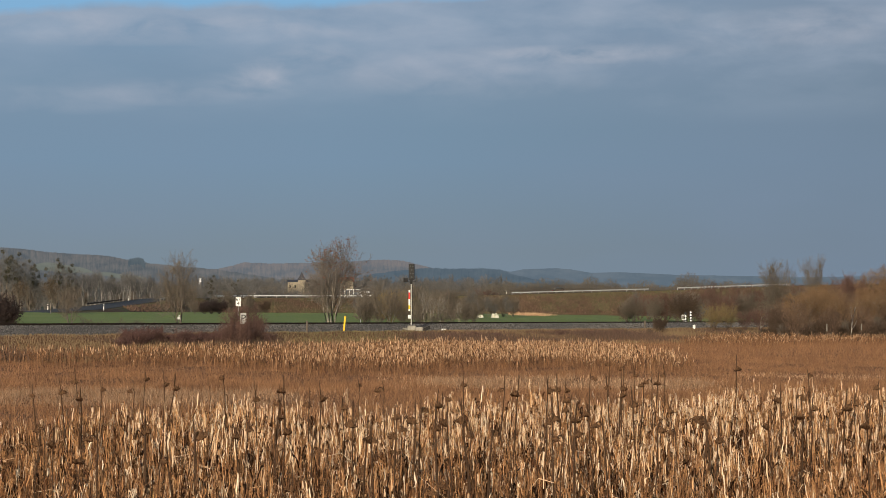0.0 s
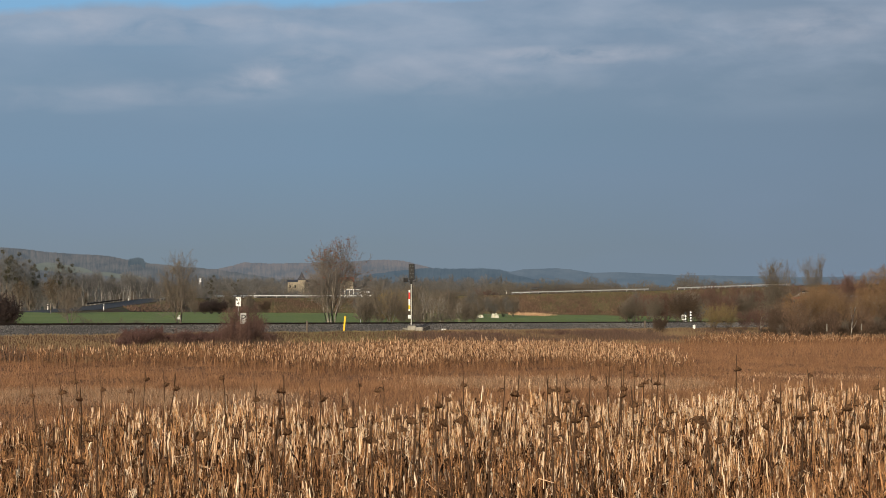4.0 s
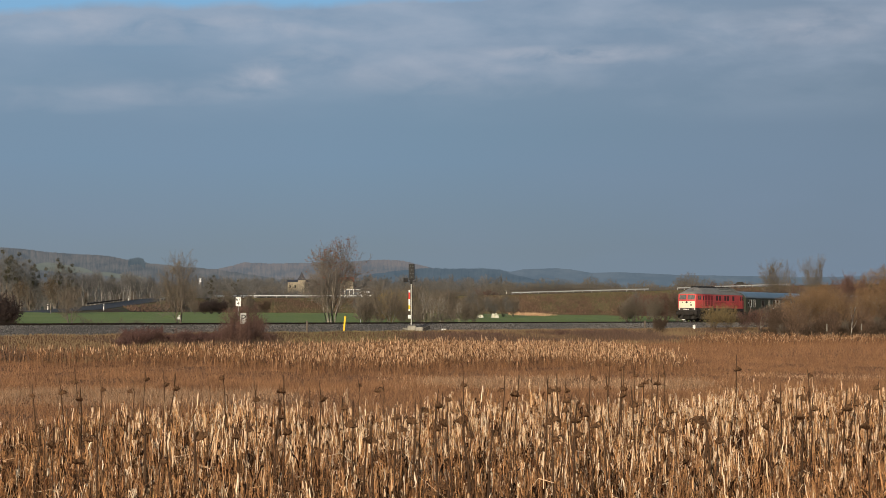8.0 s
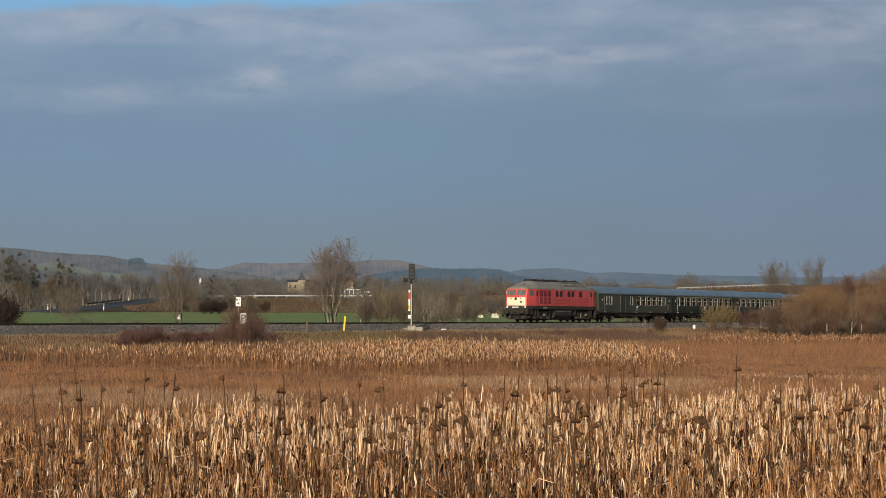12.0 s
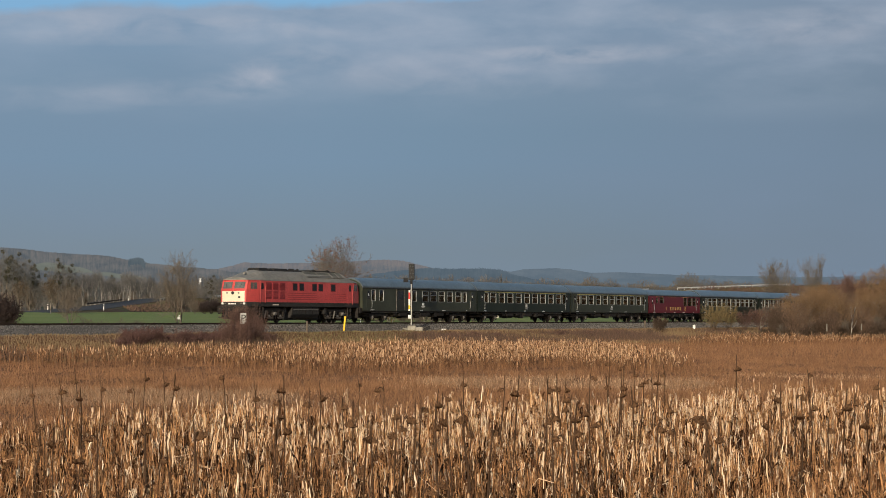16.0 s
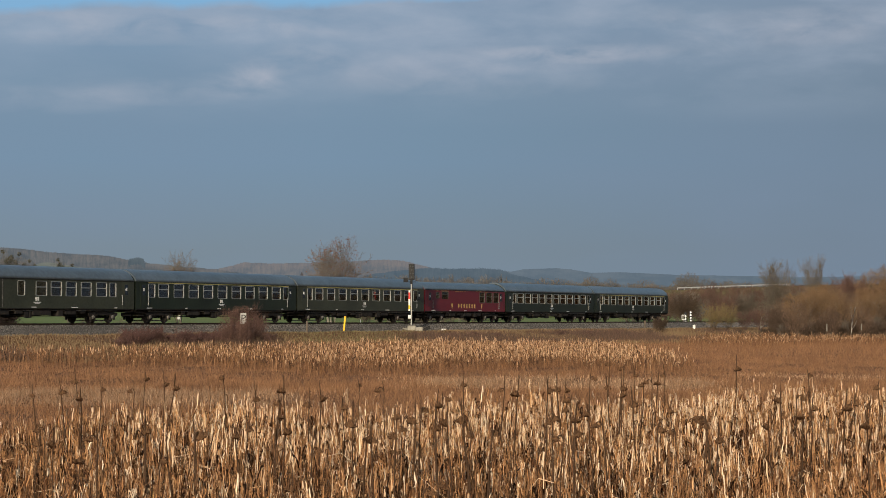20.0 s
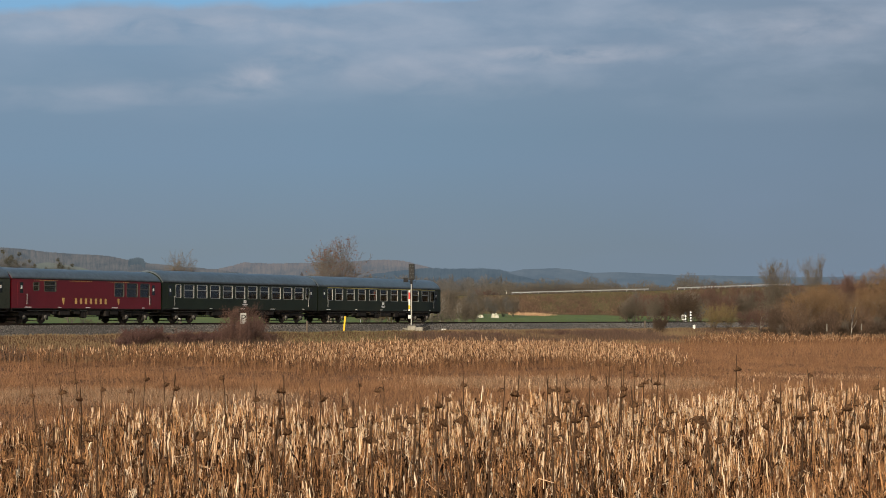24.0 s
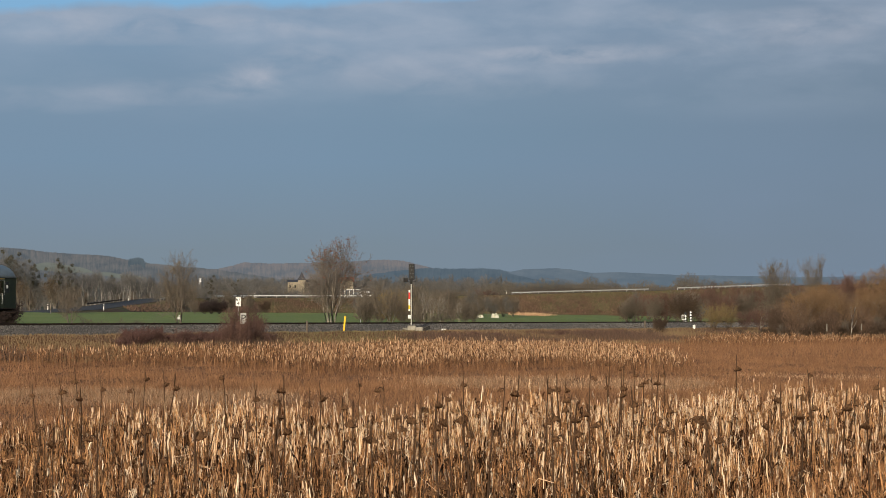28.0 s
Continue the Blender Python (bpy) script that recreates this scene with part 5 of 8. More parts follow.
def near_stand():
    rng = np.random.default_rng(11)
    x, y = scatter(rng, 11500, 13.5, 52, 0.02)
    patch = np.sin(x * 0.9 + 0.5 * y) * 0.5 + np.sin(x * 0.37 - y * 0.8) * 0.5
    ok = (y < near_edge(x, y)) & (rng.uniform(0, 1, len(x)) < (0.80 + 0.3 * patch) * np.interp(y, [14, 19, 25], [0.55, 0.68, 1.0]))
    x, y = x[ok], y[ok]
    n = len(x)
    h = rng.normal(0.97, 0.13, n) + 0.07 * np.sin(x * 1.7) * np.sin(y * 0.9)
    h = np.clip(h, 0.45, 1.45)
    stems = upright_blades(rng, x, y, h * 0.95, 0.13, 0.0055, 4)
    leaves, pale, low = [], [], []
    for i in range(5):
        jx, jy = x + rng.normal(0, 0.03, n), y + rng.normal(0, 0.03, n)
        leaves.append(spires(rng, jx, jy, h, 0.36, 0.70, 0.58, 0.94, 0.0044, 0.060, 0.20, 0.014))
    for i in range(6):
        s = rng.uniform(0, 1, n) < 0.85
        leaves.append(drooping_leaves(rng, x[s], y[s], h[s], 0.38, 0.92, 0.075, 0.26, 0.0042, 0.016))
    # dark-coloured leaves imitate the shade low among the plants
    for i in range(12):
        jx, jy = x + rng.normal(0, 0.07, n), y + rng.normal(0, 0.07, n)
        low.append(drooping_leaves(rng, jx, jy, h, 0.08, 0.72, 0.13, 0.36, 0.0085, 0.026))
    # pale tips keep to the tops, painting the sunlight that falls there
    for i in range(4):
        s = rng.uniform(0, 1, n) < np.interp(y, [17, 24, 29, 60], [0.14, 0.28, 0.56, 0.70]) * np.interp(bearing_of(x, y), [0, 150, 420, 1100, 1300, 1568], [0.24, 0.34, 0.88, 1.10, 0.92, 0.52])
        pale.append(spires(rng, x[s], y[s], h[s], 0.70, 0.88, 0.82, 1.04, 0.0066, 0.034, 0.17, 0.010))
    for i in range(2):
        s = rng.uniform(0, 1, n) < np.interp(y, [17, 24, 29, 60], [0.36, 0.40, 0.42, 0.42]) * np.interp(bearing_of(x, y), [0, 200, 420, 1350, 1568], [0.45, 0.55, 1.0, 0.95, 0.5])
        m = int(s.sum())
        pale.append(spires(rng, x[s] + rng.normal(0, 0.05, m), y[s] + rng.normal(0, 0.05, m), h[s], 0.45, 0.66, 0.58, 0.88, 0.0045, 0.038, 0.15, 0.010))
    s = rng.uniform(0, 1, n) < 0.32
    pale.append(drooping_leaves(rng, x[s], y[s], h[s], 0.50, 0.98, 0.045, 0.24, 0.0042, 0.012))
    # curled broad blades, as they show close by
    for i in range(3):
        s = (rng.uniform(0, 1, n) < 0.5) & (y < 27)
        m = int(s.sum())
        leaves.append(spires(rng, x[s] + rng.normal(0, 0.05, m), y[s] + rng.normal(0, 0.05, m), h[s], 0.30, 0.70, 0.55, 0.95, 0.0066, 0.075, 0.16, 0.024))
    # stalks broken over
    s = rng.uniform(0, 1, n) < np.interp(y, [16, 26, 30], [0.6, 0.45, 0.25])
    m = int(s.sum())
    lie = flat(rng, m) * rng.uniform(0.2, 0.65, m)[:, None]
    a = np.stack([x[s], y[s], land(x[s], y[s]) + h[s] * rng.uniform(0.1, 0.7, m)], -1)
    up = rng.uniform(-0.25, 0.35, m)
    spine = np.stack([a, a + lie * 0.5 + np.stack([0 * up, 0 * up, up * 0.6], -1), a + lie + np.stack([0 * up, 0 * up, up * 0.7 - 0.08], -1)], 1)
    spine[..., 2] = np.maximum(spine[..., 2], 0.02 + land(x[s], y[s])[:, None])
    broken = ribbons(spine, np.full((m, 3), 0.0048), flat(rng, m) * 0.4 + np.array([[0, 0, 0.9]]))
    # stems snapped at the knee, their tops hanging down beside them
    knees = []
    for chance, wide in ((0.42, 0.0046), (0.30, 0.0058)):
        s = (rng.uniform(0, 1, n) < chance) & (y < 27)
        m = int(s.sum())
        ground = land(x[s], y[s])
        tall = h[s] * rng.uniform(0.35, 0.85, m)
        sway = flat(rng, m) * rng.uniform(0.02, 0.10, m)[:, None]
        top = np.stack([x[s], y[s], ground + tall], -1) + sway
        drop = flat(rng, m) * rng.uniform(0.06, 0.40, m)[:, None]
        fall = tall * rng.uniform(0.15, 0.75, m)
        tip = top + drop - np.stack([0 * fall, 0 * fall, fall], -1)
        foot = top - sway * 0.8 - np.stack([0 * fall, 0 * fall, tall * 0.6], -1)
        knees.append(ribbons(np.stack([foot, top, tip], 1), np.full((m, 3), wide), flat(rng, m)))
    # long straws lying across the rest
    m = 2600
    lx, ly = scatter(rng, m, 14, 27, 0.02)
    m = len(lx)
    a = np.stack([lx, ly, land(lx, ly) + rng.uniform(0.06, 0.55, m)], -1)
    way = np.stack([rng.choice([-1.0, 1.0], m) * rng.uniform(0.15, 0.42, m), rng.normal(0, 0.12, m), rng.uniform(-0.16, 0.40, m)], -1)
    across = ribbons(np.stack([a, a + way * 0.5 + rng.normal(0, 0.012, (m, 3)), a + way], 1), np.full((m, 3), 0.0040), flat(rng, m) * 0.5 + np.array([[0, 0, 0.8]]))
    stuff("snapped_stems", "snapped straw stems with hanging tops", "dead crop", knees[:1] + [across], M["straw"])
    stuff("snapped_pale_stems", "bleached snapped stems in the dead crop", "dead crop", knees[1:], M["straw_pale"])
    # a few broad leaves that still hang, folded, on their stems
    s = rng.uniform(0, 1, n) < 0.035
    broad = drooping_leaves(rng, x[s], y[s], h[s], 0.25, 0.70, 0.07, 0.30, 0.026, 0.012)
    stuff("broad_dead_leaves", "broad ochre dead leaves hanging folded in the crop", "dead crop", [broad], M["leaf_gold"])
    stuff("straw_stems", "upright tan dead stems of a withered crop", "dead crop", [stems], M["straw"])
    stuff("straw_leaves", "tangled tan dead leaves hanging on stems", "dead crop", leaves, M["straw"])
    stuff("russet_leaves", "russet litter of leaves low in the crop, coloured dark for shade", "dead crop", low, M["straw_low"])
    stuff("sunlit_leaf_tips", "pale leaf tips above the dead crop, coloured brighter as if sunlit", "dead crop", pale, M["straw_pale"])
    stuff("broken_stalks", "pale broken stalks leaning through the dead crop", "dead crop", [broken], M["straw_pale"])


def mid_field():
    rng = np.random.default_rng(12)
    # low matted russet growth between the two stands, in tufts
    x, y = scatter(rng, 13000, 36, 150, 0.02)
    x4, y4 = scatter(rng, 14000, 36, 88, 0.02)
    x5, y5 = scatter(rng, 16000, 76, 150, 0.02)
    x, y = np.concatenate([x, x4, x5]), np.concatenate([y, y4, y5])
    x = np.repeat(x, 9) + rng.normal(0, 0.13, len(x) * 9)
    y = np.repeat(y, 9) + rng.normal(0, 0.13, len(y) * 9)
    tuft = np.repeat(rng.uniform(0.4, 1.3, len(x) // 9), 9)
    q = off_track(x, y)
    ok = (y > near_edge(x, y) - 3) & (q > 15)
    x, y, tuft = x[ok], y[ok], tuft[ok]
    h = rng.uniform(0.06, 0.30, len(x)) * tuft * (1 + 0.3 * np.sin(x * 0.33) * np.sin(y * 0.21))
    grey = (np.sin(x * 0.21 + 0.6) * np.sin(y * 0.16 + x * 0.05) > 0.35) & (y < 95) & (rng.uniform(0, 1, len(x)) < 0.7)
    stuff("russet_undergrowth", "low russet-brown withered growth across the field", "undergrowth", [upright_blades(rng, x[~grey], y[~grey], h[~grey] * 0.95, 0.9, 0.0105, 2)], M["brown_stems"])
    stuff("greyish_undergrowth", "patches of greyish flattened stems in the field", "undergrowth", [upright_blades(rng, x[grey], y[grey], h[grey] * 1.0, 0.9, 0.0105, 2)], M["grey_stems"])
    # bleached leaf scraps lying about in the flattened patches
    x, y = scatter(rng, 24000, 44, 100, 0.02)
    ok = (np.sin(x * 0.21 + 0.6) * np.sin(y * 0.16 + x * 0.05) > 0.12 + rng.normal(0, 0.12, len(x))) & (y > near_edge(x, y)) & (rng.uniform(0, 1, len(x)) < np.interp(bearing_of(x, y), [0, 400, 800], [0.15, 0.3, 1.0]))
    x, y = x[ok], y[ok]
    stuff("leaf_scraps", "bleached scraps of leaf scattered on the field", "leaf litter", [upright_blades(rng, x, y, rng.uniform(0.10, 0.24, len(x)), 1.0, 0.015, 2)], M["straw_far"])
    x, y = scatter(rng, 105000, 140, 262, 0.02)
    q = off_track(x, y)
    ok = (q > 12)
    x, y = x[ok], y[ok]
    h = rng.uniform(0.25, 0.6, len(x))
    stuff("russet_undergrowth", "low russet-brown withered stems towards the railway bank", "undergrowth", [upright_blades(rng, x, y, h, 0.9, 0.014, 2)], M["brown_stems"])
    # the farther straw stand
    x, y = scatter(rng, 26000, 92, 175, 0.02)
    b = bearing_of(x, y)
    front = 104 + 6 * np.sin(x * 0.35) + 3 * np.sin(x * 1.3) + np.maximum(500 - b, 0) * 0.035
    right = 1125 + (150 - y) * 2.2
    thin = np.clip((1.15 * right - b) / 300.0, 0, 1)
    q = off_track(x, y)
    ok = (y > front) & (b < right) & (q > 17) & (rng.uniform(0, 1, len(x)) < 0.35 + 0.6 * thin)
    x2, y2 = x[ok], y[ok]
    x, y = scatter(rng, 16000, 185, 250, 0.02)
    b = bearing_of(x, y)
    ok = (b > 1225 + 20 * np.sin(x)) & (off_track(x, y) > 13) & (y > 196 + 8 * np.sin(x * 0.4))
    x3, y3 = x[ok], y[ok]
    x, y = np.concatenate([x2, x3]), np.concatenate([y2, y3])
    h = np.clip(rng.normal(0.95, 0.14, len(x)), 0.4, 1.4)
    stuff("far_straw_stems", "russet stems of the second dead crop stand", "dead crop", [upright_blades(rng, x, y, h * 0.92, 0.10, 0.010, 3)], M["brown_stems"])
    pieces = []
    for i in range(2):
        s = rng.uniform(0, 1, len(x)) < np.interp(bearing_of(x, y), [0, 450, 700, 1180, 1230, 1568], [0.12, 0.31, 0.50, 0.70, 0.18, 0.30])
        pieces.append(upright_blades(rng, x[s] + rng.normal(0, 0.1, s.sum()), y[s], h[s] * rng.uniform(0.72, 1.05, s.sum()), 0.07, 0.016, 3, 0.79, 0.6))
        s &= rng.uniform(0, 1, len(x)) < 0.4
        pieces.append(drooping_leaves(rng, x[s], y[s], h[s], 0.4, 0.9, 0.05, 0.25, 0.010, 0.012))
    stuff("far_straw_leaves", "pale dead leaves on the second crop stand before the railway", "dead crop", pieces, M["straw_far"])
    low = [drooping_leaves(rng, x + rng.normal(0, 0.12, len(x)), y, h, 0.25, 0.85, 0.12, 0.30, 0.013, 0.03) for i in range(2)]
    stuff("far_russet_leaves", "russet litter of leaves low in the second stand, darkened for shaded gaps", "dead crop", low, M["far_low"])


def bank_grass():
    rng = np.random.default_rng(13)
    s = rng.uniform(-200, 105, 175000)
    q = rng.uniform(3.5, 20, len(s))
    x = TRACK.x + GO.x * s + SIDE.x * q
    y = TRACK.y + GO.y * s + SIDE.y * q
    h = rng.uniform(0.10, 0.32, len(s)) * np.interp(q, [3.5, 6, 12, 20], [0.45, 0.8, 1.6, 1.8])
    b = bearing_of(x, y)
    lean_dark = np.interp(b, [0, 180, 240, 700, 800, 1150, 1200, 1568], [0.35, 0.3, -0.2, -0.1, 0.75, 0.75, -0.1, -0.3])
    dark = (np.sin(s * 0.16 + 1.0) + 0.6 * np.sin(s * 0.47 + q) + rng.normal(0, 0.35, len(s)) > 0.75 - 1.4 * lean_dark) & (q > 6.2 + rng.normal(0, 0.5, len(s)))
    olive = ~dark & (rng.uniform(0, 1, len(s)) < np.interp(b, [480, 540, 720, 800], [0.0, 0.7, 0.7, 0.0])) & (q < 12)
    dry = ~dark & ~olive
    stuff("bank_grass", "dry yellowish grass on the railway bank", "grass", [upright_blades(rng, x[dry], y[dry], h[dry], 0.8, 0.024, 2)], M["dry_grass"])
    stuff("bank_olive_grass", "olive-green grass at the foot of the ballast", "grass", [upright_blades(rng, x[olive], y[olive], h[olive], 0.8, 0.024, 2)], M["bank_olive"])
    stuff("bank_weeds", "dark russet weeds along the railway bank", "weeds", [upright_blades(rng, x[dark], y[dark], h[dark] * 1.7, 0.6, 0.017, 3)], M["bank_umber"])
    # young crop beyond the line and rough grass on the road bank
    x, y = scatter(rng, 90000, 200, 540, 0.03)
    ok = (off_track(x, y) < -6)
    x, y = x[ok], y[ok]
    h = rng.uniform(0.08, 0.22, len(x))
    stuff("winter_crop", "short bright green winter crop beyond the railway", "crop", [upright_blades(rng, x, y, h * 0.4, 0.9, 0.035, 2)], M["green_grass"])


# ---- sunflowers gone to seed ----
def sunflower(seed, h, droop, head):
    rng = random.Random(seed)
    ob = thing("sunflower", "withered dark brown sunflower with nodding seed head", "sunflower", group="dead sunflowers in the field")
    g = G()
    girth = rng.uniform(0.0075, 0.0135) if head < 0.08 else 0.018
    pts = [Vector((0, 0, 0))]
    lean = Vector((rng.uniform(-0.06, 0.06), rng.uniform(-0.06, 0.06), 0))
    for i in range(1, 6):
        pts.append(Vector((0, 0, h * i / 5.0)) + lean * (i / 5.0) ** 2 * h + Vector((rng.uniform(-0.01, 0.01), rng.uniform(-0.01, 0.01), 0)))
    top = pts[-1]
    out = Vector((math.cos(seed * 2.4), math.sin(seed * 2.4), 0))
    bend = out * (0.4 if seed % 3 else 1.0)
    pts += [top + bend * 0.025 + Vector((0, 0, 0.05)), top + bend * 0.06 + Vector((0, 0, 0.05)), top + bend * 0.085 + Vector((0, 0, 0.01))]
    for i, (a, b) in enumerate(zip(pts, pts[1:])):
        g.tube(a, b, girth * (1 - 0.06 * i), girth * (0.94 - 0.06 * i), 6)
    part("stalk", g, M["stalk"], ob)
    axis = (out * (1 - droop) + Vector((0, 0, -droop - 0.2))).normalized()
    c = pts[-1]
    rough = lambda g: [tuple(Vector(v) + Vector((rng.uniform(-1, 1), rng.uniform(-1, 1), rng.uniform(-1, 1))) * head * 0.20) for v in g.v]
    disc = G().lathe(c, axis, [(0.004, head * 0.95), (head * 0.18, head * 0.80), (head * 0.30, head * 0.45), (head * 0.32, 0.01)], 11)
    disc.v = rough(disc)
    hd = part("seed_head", disc, M["seed_head"], ob, "dark shrivelled seed head")
    back = G().lathe(c, axis, [(-head * 0.75, 0.010), (-head * 0.45, head * 0.28), (-head * 0.20, head * 0.72), (0.002, head), (0.010, head * 0.95)], 11)
    back.v = rough(back)
    part("head_back", back, M["seed_back"], hd, "brown papery back of the head")
    for i in range(rng.randint(1, 3)):
        tip = top + Vector((rng.uniform(-0.03, 0.03), rng.uniform(-0.03, 0.03), rng.uniform(0.12, 0.26)))
        part("dry_tip", G().tube(top, top * 0.5 + tip * 0.5, 0.007, 0.006, 4).tube(top * 0.5 + tip * 0.5, tip, 0.006, 0.002, 4), M["stalk"], ob)
    s = axis.orthogonal().normalized()
    t = axis.cross(s)
    for i in range(9):
        a = 6.2832 * i / 9 + rng.uniform(-0.15, 0.15)
        d = s * math.cos(a) + t * math.sin(a)
        w = axis.cross(d) * 0.009
        ln = head * rng.uniform(0.4, 1.5)
        a0 = c + d * head * rng.uniform(0.45, 0.9)
        tip = a0 + d * ln * 0.25 - axis * ln * rng.uniform(0.6, 1.3)
        br = G().rings([[a0 - w, a0 + w, a0 + axis * 0.006], [tip - w * 0.1, tip + w * 0.1, tip + axis * 0.002]])
        part("bract", br, M["seed_back"], hd)
    for i in range(rng.randint(2, 4)):
        z = h * rng.uniform(0.45, 0.88)
        a = rng.uniform(0, 6.28)
        d = Vector((math.cos(a), math.sin(a), 0))
        w = Vector((-d.y, d.x, 0))
        b0 = lean * (z / h) ** 2 * h + Vector((0, 0, z))
        L = rng.uniform(0.06, 0.12)
        g = G()
        sp = [(0.01, 0.006, 0.0), (0.35 * L, 0.010, 0.02), (0.6 * L, 0.007, -0.04), (0.6 * L, 0.008, -0.11), (0.5 * L, 0.003, -0.18)]
        g.rings([[b0 + d * rr - w * hw + Vector((0, 0, dz)), b0 + d * (rr + 0.012) + Vector((0, 0, dz)), b0 + d * rr + w * hw + Vector((0, 0, dz))] for rr, hw, dz in sp])
        part("withered_leaf", g, M["seed_back"], ob)
    return ob


def sunflowers():
    kinds = [(sunflower(i + 1, 1.5, d, r), r) for i, (d, r) in enumerate(((0.9, 0.048), (0.75, 0.054), (0.95, 0.042), (0.6, 0.047), (0.85, 0.062), (1.0, 0.044)))]
    back = [(152, 668), (128, 690), (75, 693), (146, 696), (178, 686), (229, 687), (253, 670), (282, 688), (296, 689), (405, 674), (459, 708), (475, 712), (509, 687), (544, 712), (572, 711), (637, 680), (614, 720), (683, 693), (755, 716), (785, 711), (821, 674), (878, 677), (902, 698), (965, 701), (980, 689), (999, 688), (1004, 715), (1038, 662), (1084, 682), (1099, 684), (1074, 640), (1099, 652), (1125, 662), (1097, 699), (1128, 682), (1152, 678), (1129, 712), (1154, 678), (1177, 665), (1301, 651), (1376, 702), (1401, 699), (1439, 670), (1481, 708), (1506, 705), (1531, 711), (1562, 686), (1430, 710), (1417, 730), (1198, 722)]
    front = [(266, 760), (50, 777), (88, 783), (172, 772), (80, 753), (114, 809), (424, 752), (426, 766), (326, 802), (475, 735), (502, 765), (622, 748), (553, 785), (638, 768), (663, 781), (707, 761), (698, 738), (733, 733), (729, 745), (692, 770), (779, 758), (799, 757), (827, 768), (838, 748), (856, 757), (962, 750), (978, 740), (999, 744), (1017, 731), (978, 777), (1019, 768), (814, 843), (540, 850), (725, 842), (1051, 733), (1082, 744), (1154, 759), (1207, 764), (1241, 749), (1364, 752), (1254, 782), (1540, 752), (1470, 744)]
    grand = [(352, 757), (395, 868), (1265, 714), (1041, 876), (455, 860)]
    kinds.append((sunflower(9, 1.5, 0.55, 0.084), 0.084))
    rng = random.Random(3)
    used = set()
    for i, (bx, by) in enumerate(back + front + grand):
        h = 1.62 - max(by - 670, -20) * 0.0014 + rng.uniform(-0.08, 0.08)
        dist = (EYE_Z - h) * 3885.0 / (by - 565)
        x = (bx - 784) / 3885.0 * dist
        k = rng.randrange(len(kinds) - 1) if i < len(back + front) else len(kinds) - 1
        m = pose(x, dist, land_z(x, dist) - 0.03, rng.uniform(-4, 4), rng.uniform(-4, 4), rng.uniform(0, 360)) @ Matrix.Scale(h / 1.55, 4)
        if k not in used:
            used.add(k)
            kinds[k][0].matrix_basis = m
        else:
            copy_thing(kinds[k][0], m)
    for k, (ob, r) in enumerate(kinds):
        if k not in used:
            ob.matrix_basis = pose(2.0 - k, 30 + k, 0)


def bare_stalks():
    """Headless stalks that stand and lean among the straw."""
    kinds = []
    for k in range(4):
        rng = random.Random(40 + k)
        ob = thing("dead_stalk", "thin dark headless stalk standing in the dead crop", "stalk", group="bare stalks in the dead crop")
        g = G()
        p = Vector((0, 0, -0.05))
        for i in range(5):
            q = Vector((rng.uniform(-0.02, 0.02), rng.uniform(-0.02, 0.02), 0.3 * (i + 1)))
            g.tube(p, q, 0.0098 - 0.0014 * i, 0.0086 - 0.0014 * i, 5)
            p = q
        part("stalk", g, M["stalk"], ob)
        for i in range(2):
            z = rng.uniform(0.7, 1.3)
            d = Vector((rng.uniform(-1, 1), rng.uniform(-1, 1), 0)).normalized() * 0.05
            part("side_shoot", G().tube((0, 0, z), Vector((0, 0, z + 0.05)) + d, 0.005, 0.004, 4).tube(Vector((0, 0, z + 0.05)) + d, Vector((0, 0, z - 0.06)) + d * 1.5, 0.004, 0.002, 4), M["stalk"], ob)
        kinds.append(ob)
    rng = random.Random(6)
    for i in range(128):
        d = rng.uniform(20.5, 42)
        x = rng.uniform(-0.2, 0.2) * d
        m = pose(x, d, land_z(x, d), rng.gauss(0, 7), rng.gauss(0, 10), rng.uniform(0, 360)) @ Matrix.Scale(rng.uniform(0.68, 1.05), 4)
        if i < 4:
            kinds[i].matrix_basis = m
        else:
            copy_thing(kinds[i % 4], m)


# ---- trees and bushes without leaves ----
def tubes(seg, rad):
    """seg (n,2,3), rad (n,2): three-sided branches."""
    seg, rad = np.asarray(seg, float), np.asarray(rad, float)
    n = len(seg)
    d = seg[:, 1] - seg[:, 0]
    d /= np.linalg.norm(d, axis=1, keepdims=True) + 1e-9
    ref = np.where(np.abs(d[:, 2:3]) > 0.9, np.array([[1.0, 0, 0]]), np.array([[0, 0, 1.0]]))
    s = np.cross(d, ref)
    s /= np.linalg.norm(s, axis=1, keepdims=True) + 1e-9
    t = np.cross(d, s)
    ang = np.array([0, 2.0944, 4.18879])
    o = s[:, None] * np.cos(ang)[None, :, None] + t[:, None] * np.sin(ang)[None, :, None]
    v = seg[:, :, None, :] + o[:, None] * rad[:, :, None, None]
    b = (np.arange(n) * 6)[:, None]
    j = np.arange(3)
    f = np.stack([b + j, b + (j + 1) % 3, b + 3 + (j + 1) % 3, b + 3 + j], -1)
    return v.reshape(-1, 3), f.reshape(-1, 4)


def knit(ss, f):
    """Joins each limb's foot to the limb that it springs from."""
    ends, roots, extra = {}, {}, []
    key = lambda p: (round(p.x, 3), round(p.y, 3), round(p.z, 3))
    for i, s in enumerate(ss):
        ends.setdefault(key(s[2]), i)
    for k, s in enumerate(ss):
        q = key(s[1])
        a = ends[q] * 6 + 3 if q in ends else roots.setdefault((0,), k) * 6
        if a != k * 6 and a != k * 6 + 3:
            extra += [(a + j, a + (j + 1) % 3, k * 6 + (j + 1) % 3, k * 6 + j) for j in range(3)]
    return np.concatenate([f, np.array(extra)]) if extra else f


